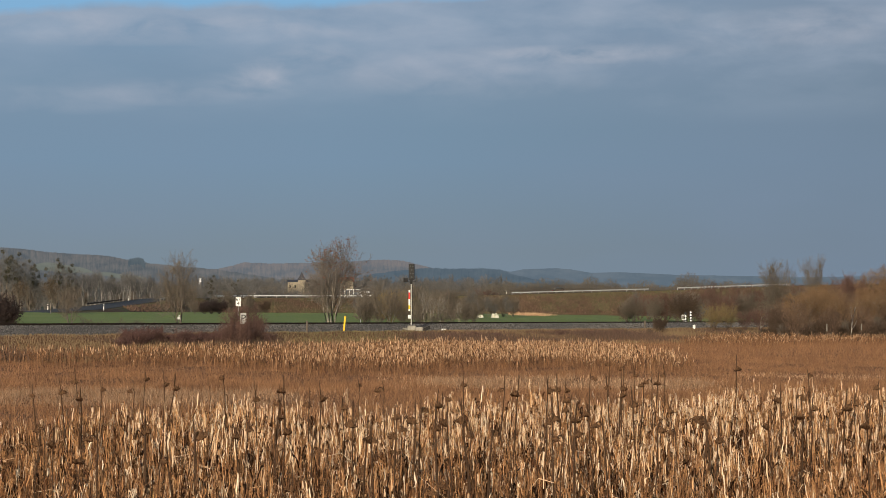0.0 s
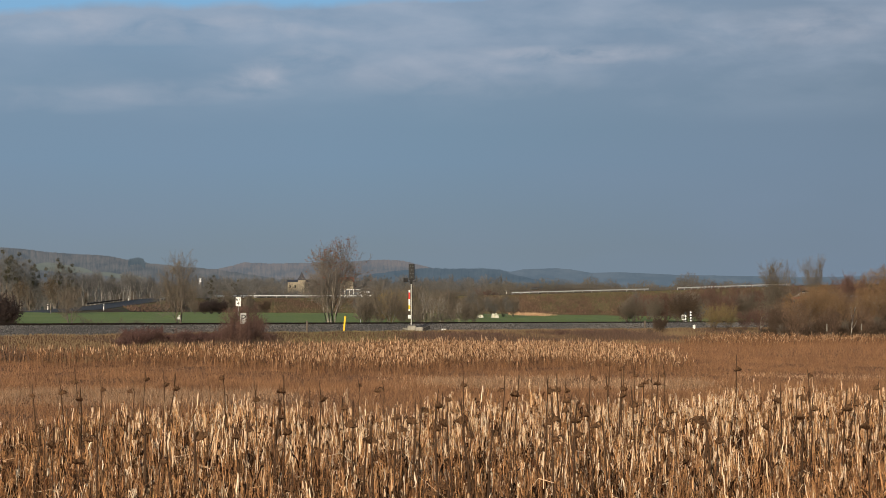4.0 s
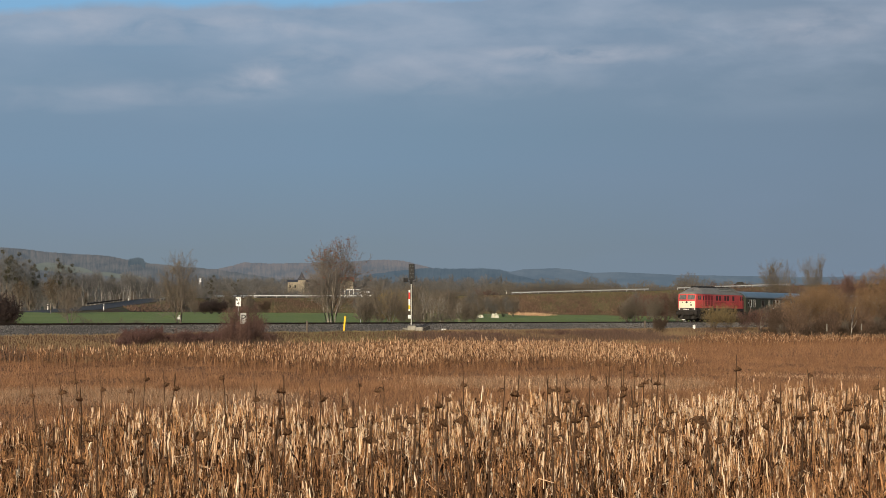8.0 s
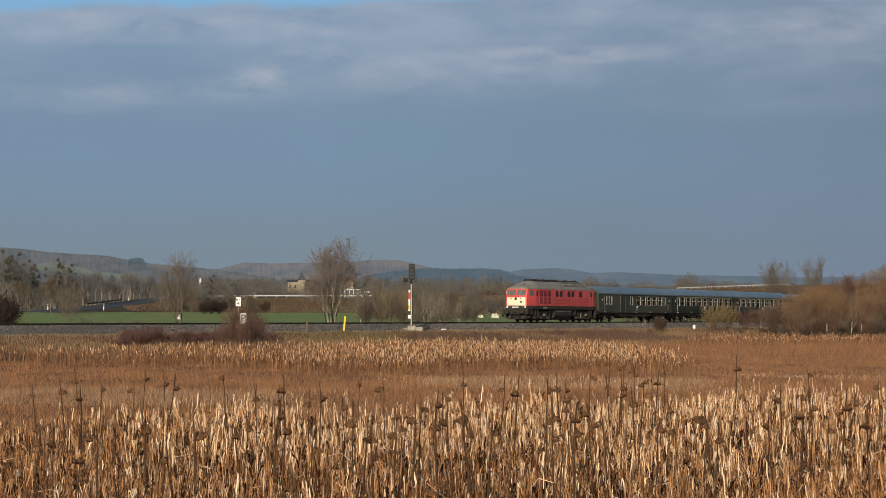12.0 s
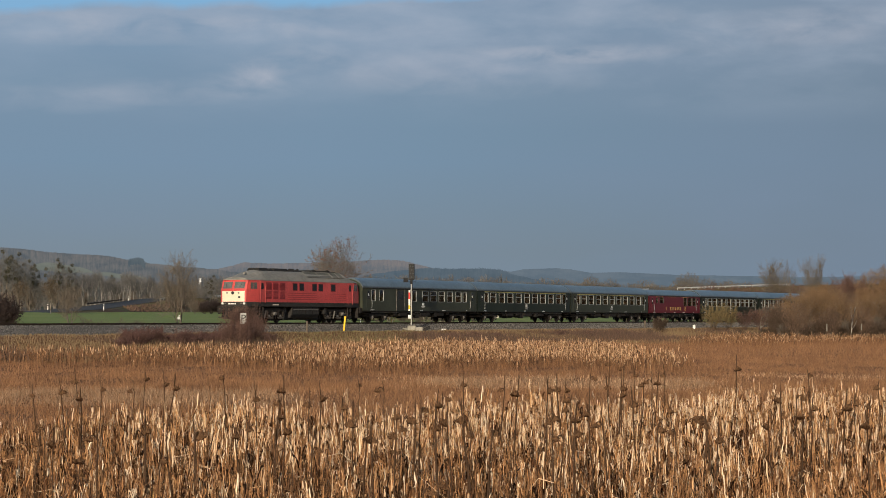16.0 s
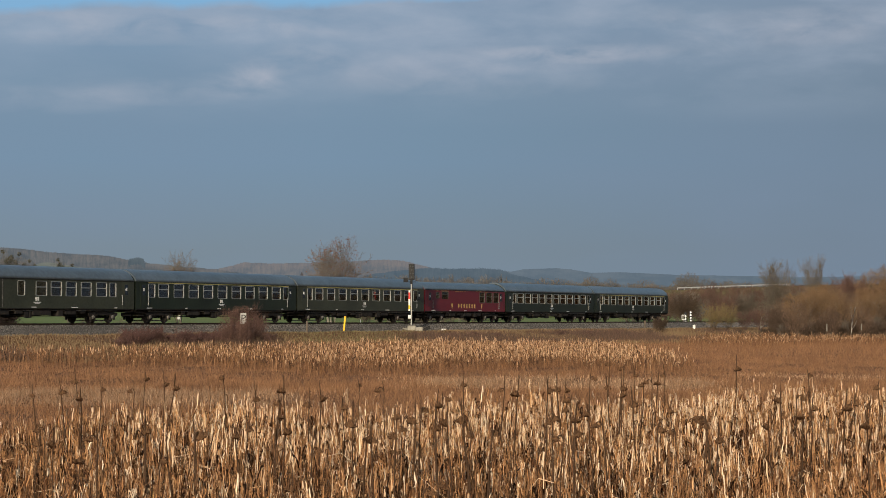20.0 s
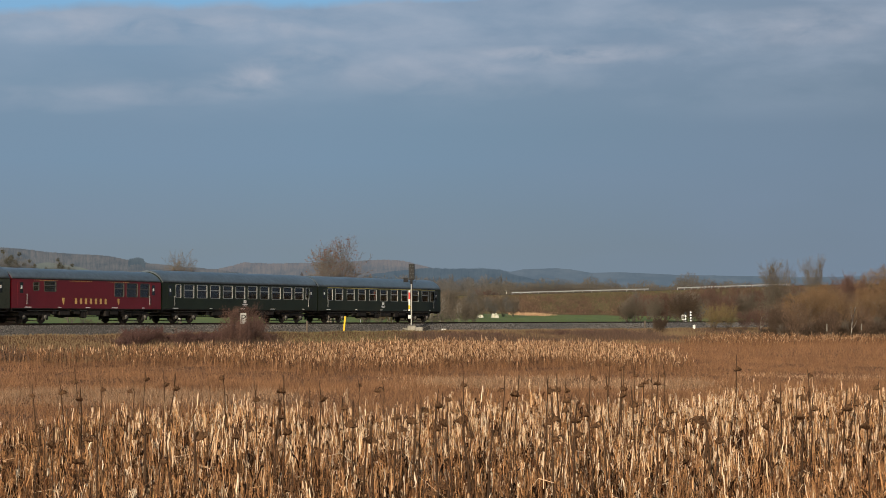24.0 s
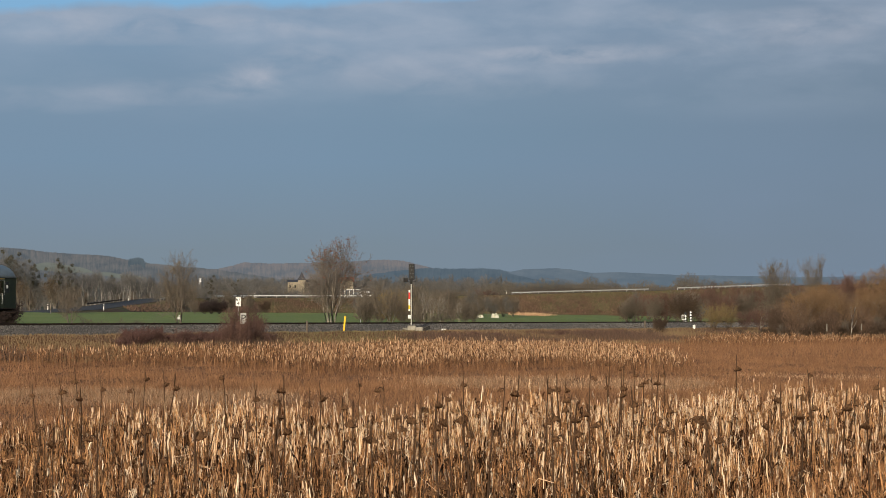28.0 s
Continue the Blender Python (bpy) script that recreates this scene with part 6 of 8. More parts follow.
def grow(rng, out, p, d, length, r, level, top, wild, up, forks):
    pieces = 7 if level == 0 else 2
    step = length / pieces
    for i in range(pieces):
        d = (d + Vector((rng.gauss(0, wild), rng.gauss(0, wild), rng.gauss(0, wild * 0.6) + up))).normalized()
        q = p + d * step
        r1 = r * (0.90 if level == 0 else 0.78)
        out.append((level, p, q, r, r1))
        p, r = q, r1
        if level < top and (level or i > 0):
            for k in range(forks[level]):
                a = rng.uniform(0, 6.2832)
                s = d.orthogonal().normalized()
                side = s * math.cos(a) + d.cross(s) * math.sin(a)
                b = (d * rng.uniform(0.6, 1.0) + side * rng.uniform(0.4, 0.85)).normalized()
                reach = rng.uniform(0.30, 0.46) * (1.0 - 0.07 * i) if level == 0 else rng.uniform(0.45, 0.70)
                grow(rng, out, p, b, length * reach, max(r * 0.5, 0.006), level + 1, top, wild * 1.1, up, forks)


def skeleton(seed, height, stems=1, top=3, wild=0.13, up=0.06, forks=(3, 3, 3, 0), thick=0.10, splay=0.25, share=0.55, thin=0.011):
    rng = random.Random(seed)
    out = []
    for s in range(stems):
        a = 6.2832 * s / stems + rng.uniform(-0.5, 0.5)
        d = Vector((math.cos(a) * splay, math.sin(a) * splay, 1)).normalized() if stems > 1 else Vector((rng.uniform(-0.05, 0.05), rng.uniform(-0.05, 0.05), 1))
        grow(rng, out, Vector((math.cos(a), math.sin(a), 0)) * (0.12 * (stems > 1)), d, height * share * rng.uniform(0.8, 1.1), thick / stems ** 0.5, 0, top, wild, up, forks)
    zmax = max(q.z for _, p, q, _, _ in out)
    k = height / zmax
    return [(l, p * k, q * k, max(r, thin), max(r1, thin)) for l, p, q, r, r1 in out]


def crown_tree(seed, height, width, low=0.22, n=700, twigs=3, thick=0.13, stems=1, thin=0.010):
    """Limbs that reach out to fill an egg-shaped crown, each twig joining the nearest branch towards the root."""
    rng = np.random.default_rng(seed)
    d = rng.normal(0, 1, (n, 3))
    d *= (rng.uniform(0, 1, n) ** 0.42 / np.linalg.norm(d, axis=1))[:, None]
    mid = (1 + low) / 2
    pts = np.stack([d[:, 0] * width / 2, d[:, 1] * width / 2, (mid + d[:, 2] * (1 - low) / 2 * 0.97) * height], -1)
    pts[:, :2] *= np.interp(pts[:, 2] / height, [low, 0.5, 0.72, 1], [0.75, 1.0, 1.1, 0.85])[:, None]
    pts[:, :2] *= (1 + 0.16 * np.sin(np.arctan2(pts[:, 1], pts[:, 0]) * 3 + seed))[:, None]
    node, parent, path = [np.zeros(3)], [-1], [0.0]
    for s in range(stems):
        a = 6.2832 * s / stems + rng.uniform(-0.4, 0.4)
        lean = np.array([math.cos(a), math.sin(a), 0]) * width * (0.16 if stems > 1 else 0.02)
        last = 0
        for k in range(1, 6):
            z = height * 0.11 * k
            p = lean * (k / 5.0) ** 0.8 + np.array([rng.normal(0, 0.03), rng.normal(0, 0.03), z])
            parent.append(last)
            path.append(path[last] + float(np.linalg.norm(p - node[last])))
            node.append(p)
            last = len(node) - 1
    order = np.argsort(np.linalg.norm(pts - np.array([[0, 0, 0.25 * height]]), axis=1))
    N = np.zeros((n + len(node), 3))
    N[:len(node)] = node
    P = np.zeros(n + len(node))
    P[:len(node)] = path
    m = len(node)
    for i in order:
        gap = np.linalg.norm(N[:m] - pts[i], axis=1)
        below = np.maximum(N[:m, 2] - pts[i, 2] + 0.1, 0)
        j = int(np.argmin(gap + 0.35 * P[:m] + 1.5 * below + (np.arange(m) == 0) * 2))
        N[m], P[m] = pts[i], P[j] + gap[j]
        parent.append(j)
        m += 1
    load = np.ones(m)
    for i in range(m - 1, 0, -1):
        load[parent[i]] += load[i]
    rad = np.maximum(thick * (load / load[0]) ** 0.5, thin)
    out = []
    for i in range(1, m):
        j = parent[i]
        r0 = min(rad[j], rad[i] * 1.35)
        out.append((0 if rad[i] > thin * 2.2 else 2, Vector(N[j]), Vector(N[i]), float(r0), float(rad[i])))
        if N[i, 2] > low * height * 0.9 and load[i] < 25:
            grow_to = N[i] - N[j]
            grow_to /= np.linalg.norm(grow_to) + 1e-6
            for k in range(twigs):
                v = grow_to * 0.8 + rng.normal(0, 0.55, 3) + np.array([0, 0, 0.45])
                v *= height * rng.uniform(0.02, 0.06) / np.linalg.norm(v)
                out.append((2, Vector(N[i]), Vector(N[i] + v), thin * 0.9, thin * 0.55))
                w = v * 0.5 + rng.normal(0, 0.012 * height, 3)
                out.append((2, Vector(N[i] + v * 0.6), Vector(N[i] + v * 0.6 + w), thin * 0.7, thin * 0.5))
    return out


def plant(name, label, category, seed, height, wood, twig, leaf=None, leaf_n=0, group="", clumps=0, wood_levels=2, leaf_pow=6, leaf_r=0.075, crown=None, **kw):
    ob = thing(name, label, category, group=group)
    seg = crown_tree(seed, height, **crown) if crown else skeleton(seed, height, **kw)
    lim = [s for s in seg if s[0] < wood_levels]
    tw = [s for s in seg if s[0] >= wood_levels]
    for nm, ss, mt in (("trunk", lim, wood), ("crown", tw, twig)):
        if ss:
            v, f = tubes([(s[1], s[2]) for s in ss], [(s[3], s[4]) for s in ss])
            if nm == "trunk":
                f = knit(ss, f)
            part(nm, raw_mesh(nm, v, f, M[mt]), M[mt], ob)
    rng = np.random.default_rng(seed)
    if leaf and leaf_n:
        zs = np.array([s[2].z for s in tw])
        pick = rng.choice(len(tw), leaf_n, p=(zs ** leaf_pow) / (zs ** leaf_pow).sum())
        c = np.array([tuple(tw[i][2]) for i in pick]) + rng.normal(0, 0.10, (leaf_n, 3))
        a = rng.normal(0, 1, (leaf_n, 2, 3))
        a *= leaf_r / np.linalg.norm(a, axis=2, keepdims=True)
        v = np.stack([c - a[:, 0], c - a[:, 1] * 0.6, c + a[:, 0], c + a[:, 1] * 0.6], 1).reshape(-1, 3)
        part("dead_leaves", raw_mesh("dead_leaves", v, np.arange(leaf_n * 4).reshape(-1, 4), M[leaf]), M[leaf], ob)
    if clumps:
        rr = random.Random(seed + 9)
        for i in range(clumps):
            s = rr.choice([k for k in seg if k[2].z > height * 0.55])
            cl = []
            for j in range(90):
                d = Vector((rr.gauss(0, 1), rr.gauss(0, 1), rr.gauss(0, 1))).normalized()
                e = Vector((rr.gauss(0, 1), rr.gauss(0, 1), rr.gauss(0, 1))).normalized()
                cl.append((s[2] + d * 0.35, s[2] + d * 0.35 + e * rr.uniform(0.12, 0.3)))
            v, f = tubes(cl, [(0.03, 0.03)] * len(cl))
            part("mistletoe", raw_mesh("mistletoe", v, f, M["mistletoe"]), M["mistletoe"], ob, "round green mistletoe clump")
    return ob


# how far the usual plant of a kind outgrows or falls short of its first one, in height and in spread
VIGOUR = {"tall_a": (0.66, 1.0), "tall_b": (0.455, 1.0), "bush_brown": (0.74, 0.82), "bush_dark": (0.66, 0.9), "bush_gold": (1.24, 1.0), "bush_tan": (1.2, 1.0), "bush_yellow": (1.25, 1.0), "bramble": (1.25, 0.8), "scrub": (0.75, 1.1), "pole": (0.95, 1.0), "birch_lean": (0.77, 0.8), "birch_a": (0.63, 1.0), "mist": (0.9, 1.0), "bush_dusk": (1.0, 1.0)}


class Nursery:
    """Keeps one built plant of each kind; the first placing moves it, the later ones copy it."""

    def __init__(self):
        self.made, self.used = {}, set()

    def put(self, key, bx, dist, height, turn=0.0, wide=1.0, sink=0.05, z=None):
        ob, h0 = self.made[key]
        size, girth = VIGOUR.get(key, (1.0, 1.0))
        x = (bx - 784) / 3885.0 * dist
        k = height / h0
        if key in self.used:
            k, wide = k * size, wide * girth
        spot = pose(x, dist, (land_z(x, dist) if z is None else z) - sink, 0, 0, turn)
        m = spot @ Matrix.Diagonal((k * wide, k * wide, k, 1))
        if key in self.used:
            s = ob.scale
            return copy_thing(ob, spot @ Matrix.Diagonal((k * wide / s.x, k * wide / s.y, k / s.z, 1)))
        self.used.add(key)
        ob.matrix_basis = m
        return ob


def at_line(bx, q):
    """Distance ahead at which the bearing meets the line q metres beside the track."""
    k = (bx - 784) / 3885.0
    return (q + TRACK.x * SIDE.x + TRACK.y * SIDE.y) / (k * SIDE.x + SIDE.y)


def build_trees():
    N = Nursery()
    mk = N.made
    mk["birch_a"] = (plant("bare_tree", "bare multi-stemmed tree with pale trunks", "tree", 21, 7.0, "birch", "twig", "dead_leaf", 60, stems=5, splay=0.24, forks=(3, 3, 2, 0), thick=0.15, share=0.92, up=0.13, wood_levels=1, thin=0.012), 7.0)
    mk["crown_a"] = (plant("bare_tree", "bare fan-shaped tree with russet leaves at its top", "tree", 36, 9.0, "bark_pale", "twig_pink", "dead_leaf", 950, wood_levels=1, leaf_pow=5, leaf_r=0.076, stems=9, splay=0.38, forks=(2, 3, 2, 0), thick=0.17, share=0.95, up=0.10, wild=0.09, thin=0.0115), 9.0)
    mk["tree_a"] = (plant("bare_tree", "bare vase-shaped tree with a few clinging brown leaves", "tree", 24, 7.0, "bark", "twig", "leaf_dull", 150, wood_levels=1, leaf_pow=1.5, leaf_r=0.07, stems=7, splay=0.22, forks=(2, 3, 2, 0), thick=0.12, share=0.95, up=0.09, wild=0.08, thin=0.0075), 7.0)
    mk["vee"] = (plant("bare_tree", "thin leafless sapling with forked stems", "tree", 26, 5.0, "bark", "twig", stems=4, splay=0.22, forks=(2, 2, 1, 0), thick=0.075, share=0.95, up=0.10, wild=0.09, wood_levels=1, thin=0.009), 5.0)
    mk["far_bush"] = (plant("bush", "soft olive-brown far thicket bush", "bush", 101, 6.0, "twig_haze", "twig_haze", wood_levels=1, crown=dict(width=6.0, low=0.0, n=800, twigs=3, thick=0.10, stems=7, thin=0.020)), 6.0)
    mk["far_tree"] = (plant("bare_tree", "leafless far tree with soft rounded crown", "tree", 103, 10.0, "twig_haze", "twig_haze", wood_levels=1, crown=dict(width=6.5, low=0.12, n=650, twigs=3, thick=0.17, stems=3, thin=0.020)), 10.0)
    mk["leafy"] = (plant("leafy_tree", "small tree keeping its withered olive-brown leaves", "tree", 28, 6.0, "bark_pale", "twig", "leaf_dull", 1300, wood_levels=1, leaf_pow=0.8, leaf_r=0.11, crown=dict(width=2.7, low=0.30, n=300, twigs=2, thick=0.10, thin=0.012)), 6.0)
    mk["bramble"] = (plant("bramble", "low purple-red bramble thicket on the bank", "bramble", 77, 1.2, "twig_purple", "twig_purple", stems=17, splay=0.7, forks=(3, 3, 0, 0), top=2, thick=0.035, share=0.9, up=0.05, wood_levels=1, thin=0.0055), 1.2)
    mk["scrub"] = (plant("bush", "thin leafless scrub at the edge of the crop", "bush", 78, 2.0, "twig", "twig", stems=9, splay=0.7, forks=(2, 3, 0, 0), top=2, thick=0.04, share=0.9, up=0.05, wood_levels=1, thin=0.006), 2.0)
    mk["fan"] = (plant("bare_tree", "bare dark fan-shaped tree behind the thicket", "tree", 37, 9.0, "bark", "twig", wood_levels=1, stems=9, splay=0.42, forks=(2, 3, 2, 0), thick=0.15, share=0.95, up=0.09, wild=0.09, thin=0.012), 9.0)
    mk["red_fan"] = (plant("bare_tree", "slim leafless tree with dark red twigs", "tree", 38, 8.0, "bark", "twig_red", wood_levels=1, stems=6, splay=0.16, forks=(3, 3, 2, 0), thick=0.12, share=0.95, up=0.10, wild=0.08, thin=0.013), 8.0)
    mk["stem_bush"] = (plant("bush", "golden bush with bare pale stems showing below", "bush", 85, 5.0, "bark_pale", "twig_gold", "leaf_ochre", 1500, wood_levels=2, leaf_pow=1.6, leaf_r=0.05, stems=8, splay=0.34, forks=(2, 3, 2, 0), thick=0.09, share=0.95, up=0.09, wild=0.11, thin=0.010), 5.0)
    mk["tall_a"] = (plant("bare_tree", "tall leafless tree with slender trunk", "tree", 41, 11.0, "bark", "twig_far", forks=(4, 4, 3, 0), thick=0.17, share=0.85, up=0.10, wood_levels=1, thin=0.016), 11.0)
    mk["tall_b"] = (plant("bare_tree", "leafless roadside tree with upright crown", "tree", 57, 11.0, "bark_pale", "twig_far", forks=(4, 4, 2, 0), thick=0.10, wild=0.06, share=0.88, up=0.13, wood_levels=1, thin=0.016), 11.0)
    mk["mist"] = (plant("bare_tree", "tall leafless tree hung with mistletoe clumps", "tree", 63, 12.0, "bark", "twig_far", wood_levels=1, clumps=13, crown=dict(width=6.0, low=0.30, n=420, twigs=3, thick=0.20, stems=3, thin=0.016)), 12.0)
    mk["pole"] = (plant("birch", "slim birch with pale bare trunk", "tree", 66, 9.0, "birch", "twig_far", wood_levels=1, crown=dict(width=1.7, low=0.55, n=90, twigs=3, thick=0.075, thin=0.015)), 9.0)
    mk["birch_lean"] = (plant("birch", "pale leaning birch before the thicket", "tree", 67, 6.0, "bark_pale", "bark_pale", wood_levels=1, crown=dict(width=2.6, low=0.42, n=160, twigs=3, thick=0.085, stems=2, thin=0.008)), 6.0)
    mk["birch_front"] = (plant("birch", "pale forked birch standing before the thicket", "tree", 69, 5.0, "birch", "twig_gold", stems=1, forks=(1, 2, 2, 0), thick=0.085, share=0.95, up=0.05, wild=0.06, wood_levels=2, thin=0.010), 5.0)
    mk["bush_brown"] = (plant("bush", "leafless brown thicket bush", "bush", 71, 4.0, "twig", "twig", stems=14, splay=0.45, forks=(3, 3, 0, 0), top=2, thick=0.11, share=0.9, up=0.07, wood_levels=1, thin=0.013), 4.0)
    mk["bush_red"] = (plant("bush", "leafless reddish-brown bush on the bank", "bush", 73, 2.5, "twig_red", "twig_red", stems=20, splay=0.45, forks=(2, 2, 0, 0), top=2, thick=0.06, share=0.9, up=0.06, wood_levels=1, thin=0.006), 2.5)
    mk["bush_gold"] = (plant("bush", "ochre bush with clinging dry leaves catching the sun", "bush", 79, 5.0, "twig", "twig_gold", "leaf_ochre", 3800, wood_levels=1, leaf_pow=1.6, leaf_r=0.052, crown=dict(width=4.8, low=0.02, n=1300, twigs=3, thick=0.09, stems=7, thin=0.010)), 5.0)
    mk["bush_tan"] = (plant("bush", "pinkish-brown leafless bush with fine twigs", "bush", 81, 5.0, "twig", "twig_tan", "leaf_dull", 900, wood_levels=1, leaf_pow=0.8, leaf_r=0.05, crown=dict(width=4.4, low=0.02, n=1200, twigs=3, thick=0.09, stems=8, thin=0.0095)), 5.0)
    mk["bush_yellow"] = (plant("bush", "yellow-green twiggy willow bush", "bush", 83, 3.5, "twig_gold", "twig_yellow", stems=14, splay=0.5, forks=(2, 3, 0, 0), top=2, thick=0.08, share=0.9, up=0.07, wood_levels=1, thin=0.008), 3.5)
    mk["bush_dark"] = (plant("bush", "dense dark leafless hedge bush", "bush", 89, 3.0, "twig_dark", "twig_dark", stems=20, splay=0.65, forks=(3, 3, 0, 0), top=2, thick=0.08, share=0.85, up=0.03, wood_levels=1, thin=0.010), 3.0)
    mk["bush_dusk"] = (plant("bush", "dense dusky hedge bush beside the line", "bush", 97, 2.6, "twig_dusk", "twig_dusk", stems=22, splay=0.6, forks=(3, 3, 0, 0), top=2, thick=0.08, share=0.85, up=0.03, wood_levels=1, thin=0.011), 2.6)
    rng = random.Random(8)
    put = lambda key, bx, dist, h, wide=1.0: N.put(key, bx, dist, h, rng.uniform(0, 360), wide)
    # beyond the line, along the crop
    put("tree_a", 318, at_line(318, -9), 7.2, 0.8)
    put("crown_a", 584, at_line(584, -9), 9.35, 0.95)
    for bx, h in ((160, 1.5), (180, 1.3), (218, 1.4), (234, 1.9), (250, 1.5), (288, 1.4), (300, 1.2)):
        put("scrub", bx, at_line(bx, -6.5), h, 1.1)
    put("vee", 127, at_line(127, -7), 4.1, 1.0)
    put("bush_dusk", 4, at_line(4, -7), 3.5, 0.9)
    put("bush_dusk", -14, at_line(-14, -8), 3.0, 0.9)
    put("bush_dusk", 362, 420, 2.7, 1.0)
    put("bush_dusk", 374, 425, 3.2, 1.1)
    put("bush_dusk", 388, 430, 3.0, 1.1)
    for bx, q, h in ((648, -20, 3.6), (672, -24, 4.4), (695, -18, 4.6), (712, -30, 4.0), (742, -26, 4.2), (800, -30, 4.6), (822, -25, 4.4), (838, -30, 4.4)):
        put("bush_yellow" if bx == 695 else "bush_brown", bx, at_line(bx, q), h)
    for bx, h, w in ((752, 4.6, 0.8), (764, 5.2, 0.9), (779, 5.0, 1.0), (812, 4.4, 0.8)):
        put("birch_lean", bx, at_line(bx, -9), h, w)
    for bx, h in ((768, 3.6), (786, 3.8), (730, 3.2)):
        put("scrub", bx, at_line(bx, -14), h, 1.0)
    put("birch_a", 690, at_line(690, -16), 4.4)
    put("tall_b", 838, at_line(838, -40), 5.0)
    # on the near bank
    put("bramble", 434, at_line(434, 10.3), 1.5, 0.8)
    for bx, q, h, w in ((411, 7, 2.6, 0.8), (438, 6, 2.8, 0.85), (460, 8, 2.3, 0.75), (404, 11, 1.9, 0.8), (447, 11, 2.4, 0.8), (425, 11.5, 2.0, 0.9), (433, 12.6, 2.5, 0.5), (470, 12, 1.3, 0.8)):
        put("bush_red", bx, at_line(bx, q), h, w)
    for i in range(14):
        bx = 215 + i * 14 + rng.uniform(-5, 5)
        put("bramble", bx, at_line(bx, rng.uniform(8, 11)), rng.uniform(0.65, 1.1) * (0.6 if 292 < bx < 318 else 1.0), 1.3)
    for bx, h in ((478, 0.9), (496, 0.5)):
        put("bush_red", bx, at_line(bx, 9), h, 1.6)
    for bx, h in ((800, 0.7), (840, 0.8), (880, 0.7), (990, 0.8), (1040, 0.8), (1095, 0.9)):
        put("bush_red", bx, at_line(bx, 9), h, 1.8)
    put("bush_dark", 1166, at_line(1166, 7), 1.9, 0.9)
    put("bush_dark", 1150, at_line(1150, 9), 1.2, 1.0)
    # thicket on the near side, where the line comes into sight
    put("bush_yellow", 1262, at_line(1262, 7), 3.0, 0.85)
    put("bush_yellow", 1288, at_line(1288, 7), 3.0, 0.8)
    put("bush_red", 1318, at_line(1318, 7), 3.0, 0.9)
    put("bush_dark", 1310, at_line(1310, 12), 1.6, 1.0)
    put("bush_red", 1345, at_line(1345, 8), 3.4, 0.9)
    for bx, q, h, key in ((1365, 6, 4.6, "bush_brown"), (1382, 12, 4.4, "bush_dark"), (1400, 7, 5.4, "bush_brown"), (1418, 14, 5.6, "bush_dark"), (1440, 10, 6.2, "bush_gold"), (1412, 9, 4.8, "bush_tan"), (1390, 9, 4.0, "bush_tan"), (1378, 8, 5.0, "bush_dark"), (1462, 16, 5.8, "bush_dark"), (1485, 9, 5.0, "bush_tan"), (1505, 15, 5.2, "bush_dark"), (1525, 8, 4.9, "bush_gold"), (1548, 14, 5.4, "bush_dark"), (1580, 9, 8.3, "bush_gold"), (1594, 14, 6.4, "bush_tan"), (1420, 18, 3.0, "bush_dark"), (1490, 20, 2.6, "bush_dark"), (1530, 20, 3.6, "bush_dark"), (1560, 20, 3.8, "bush_dark"), (1390, 17, 2.6, "bush_dark"), (1350, 14, 2.0, "bush_dark")):
        put(key, bx, at_line(bx, q), h, 1.0)
    for i in range(16):
        bx = 1370 + i * 14
        put(("bush_dark", "bush_brown", "bush_dark", "bush_tan")[i % 4], bx, at_line(bx, 17 + (i % 4)), rng.uniform(2.4, 4.4), 0.9)
    for bx, q, h, key in ((1476, 4.5, 5.0, "bush_brown"), (1500, 4.6, 5.2, "bush_dark"), (1522, 4.4, 5.0, "bush_brown"), (1545, 4.6, 5.4, "bush_dark"), (1568, 4.5, 5.6, "bush_brown"), (1504, 7, 4.7, "bush_tan"), (1550, 7, 5.0, "bush_gold"), (1462, 6, 5.0, "bush_dark"), (1448, 5, 5.0, "bush_brown"), (1455, 8, 5.2, "bush_gold"), (1470, 7, 5.4, "bush_tan"), (1492, 5, 4.2, "bush_gold"), (1535, 12, 4.6, "bush_dark")):
        put(key, bx, at_line(bx, q), h)
    put("birch_front", 1506, at_line(1506, 20.5), 5.6, 0.9)
    put("birch_front", 1345, at_line(1345, 12), 3.4, 0.8)
    put("fan", 1380, at_line(1380, -14), 11.4, 0.62)
    put("fan", 1443, at_line(1443, -6), 12.0, 0.36)
    put("red_fan", 1498, at_line(1498, -4), 9.4, 0.7)
    put("red_fan", 1508, at_line(1508, -6), 9.0, 0.7)
    put("red_fan", 1529, at_line(1529, -5), 9.6, 0.45)
    for bx, q, h in ((1428, 17, 6.0), (1450, 18, 6.3), (1470, 15, 6.0), (1532, 16, 5.2), (1558, 18, 6.2)):
        put("stem_bush", bx, at_line(bx, q), h, 1.0)
    # hedge on the far side, to the right
    for i, bx in enumerate(range(1104, 1590, 10)):
        put(("bush_brown", "bush_dark", "bush_brown", "bush_red", "tall_b")[i % 5], bx + rng.uniform(-6, 6), 400 + rng.uniform(-40, 30), rng.uniform(6.4, 8.4) * (0.82 if bx < 1195 else 1.0) + (1.2 if bx > 1390 else 0))
    for i, bx in enumerate(range(1118, 1590, 24)):
        put(("tall_a", "bush_red", "tall_b", "bush_brown")[i % 4], bx + rng.uniform(-8, 8), 470 + rng.uniform(-30, 40), rng.uniform(6.4, 8.2) * (0.8 if bx < 1195 else 1.0))
    for i, bx in enumerate(range(640, 835, 10)):
        put(("tall_a", "bush_brown", "tall_b", "vee", "bush_brown")[i % 5], bx + rng.uniform(-8, 8), 400 + rng.uniform(-50, 60), rng.uniform(6.0, 8.0))
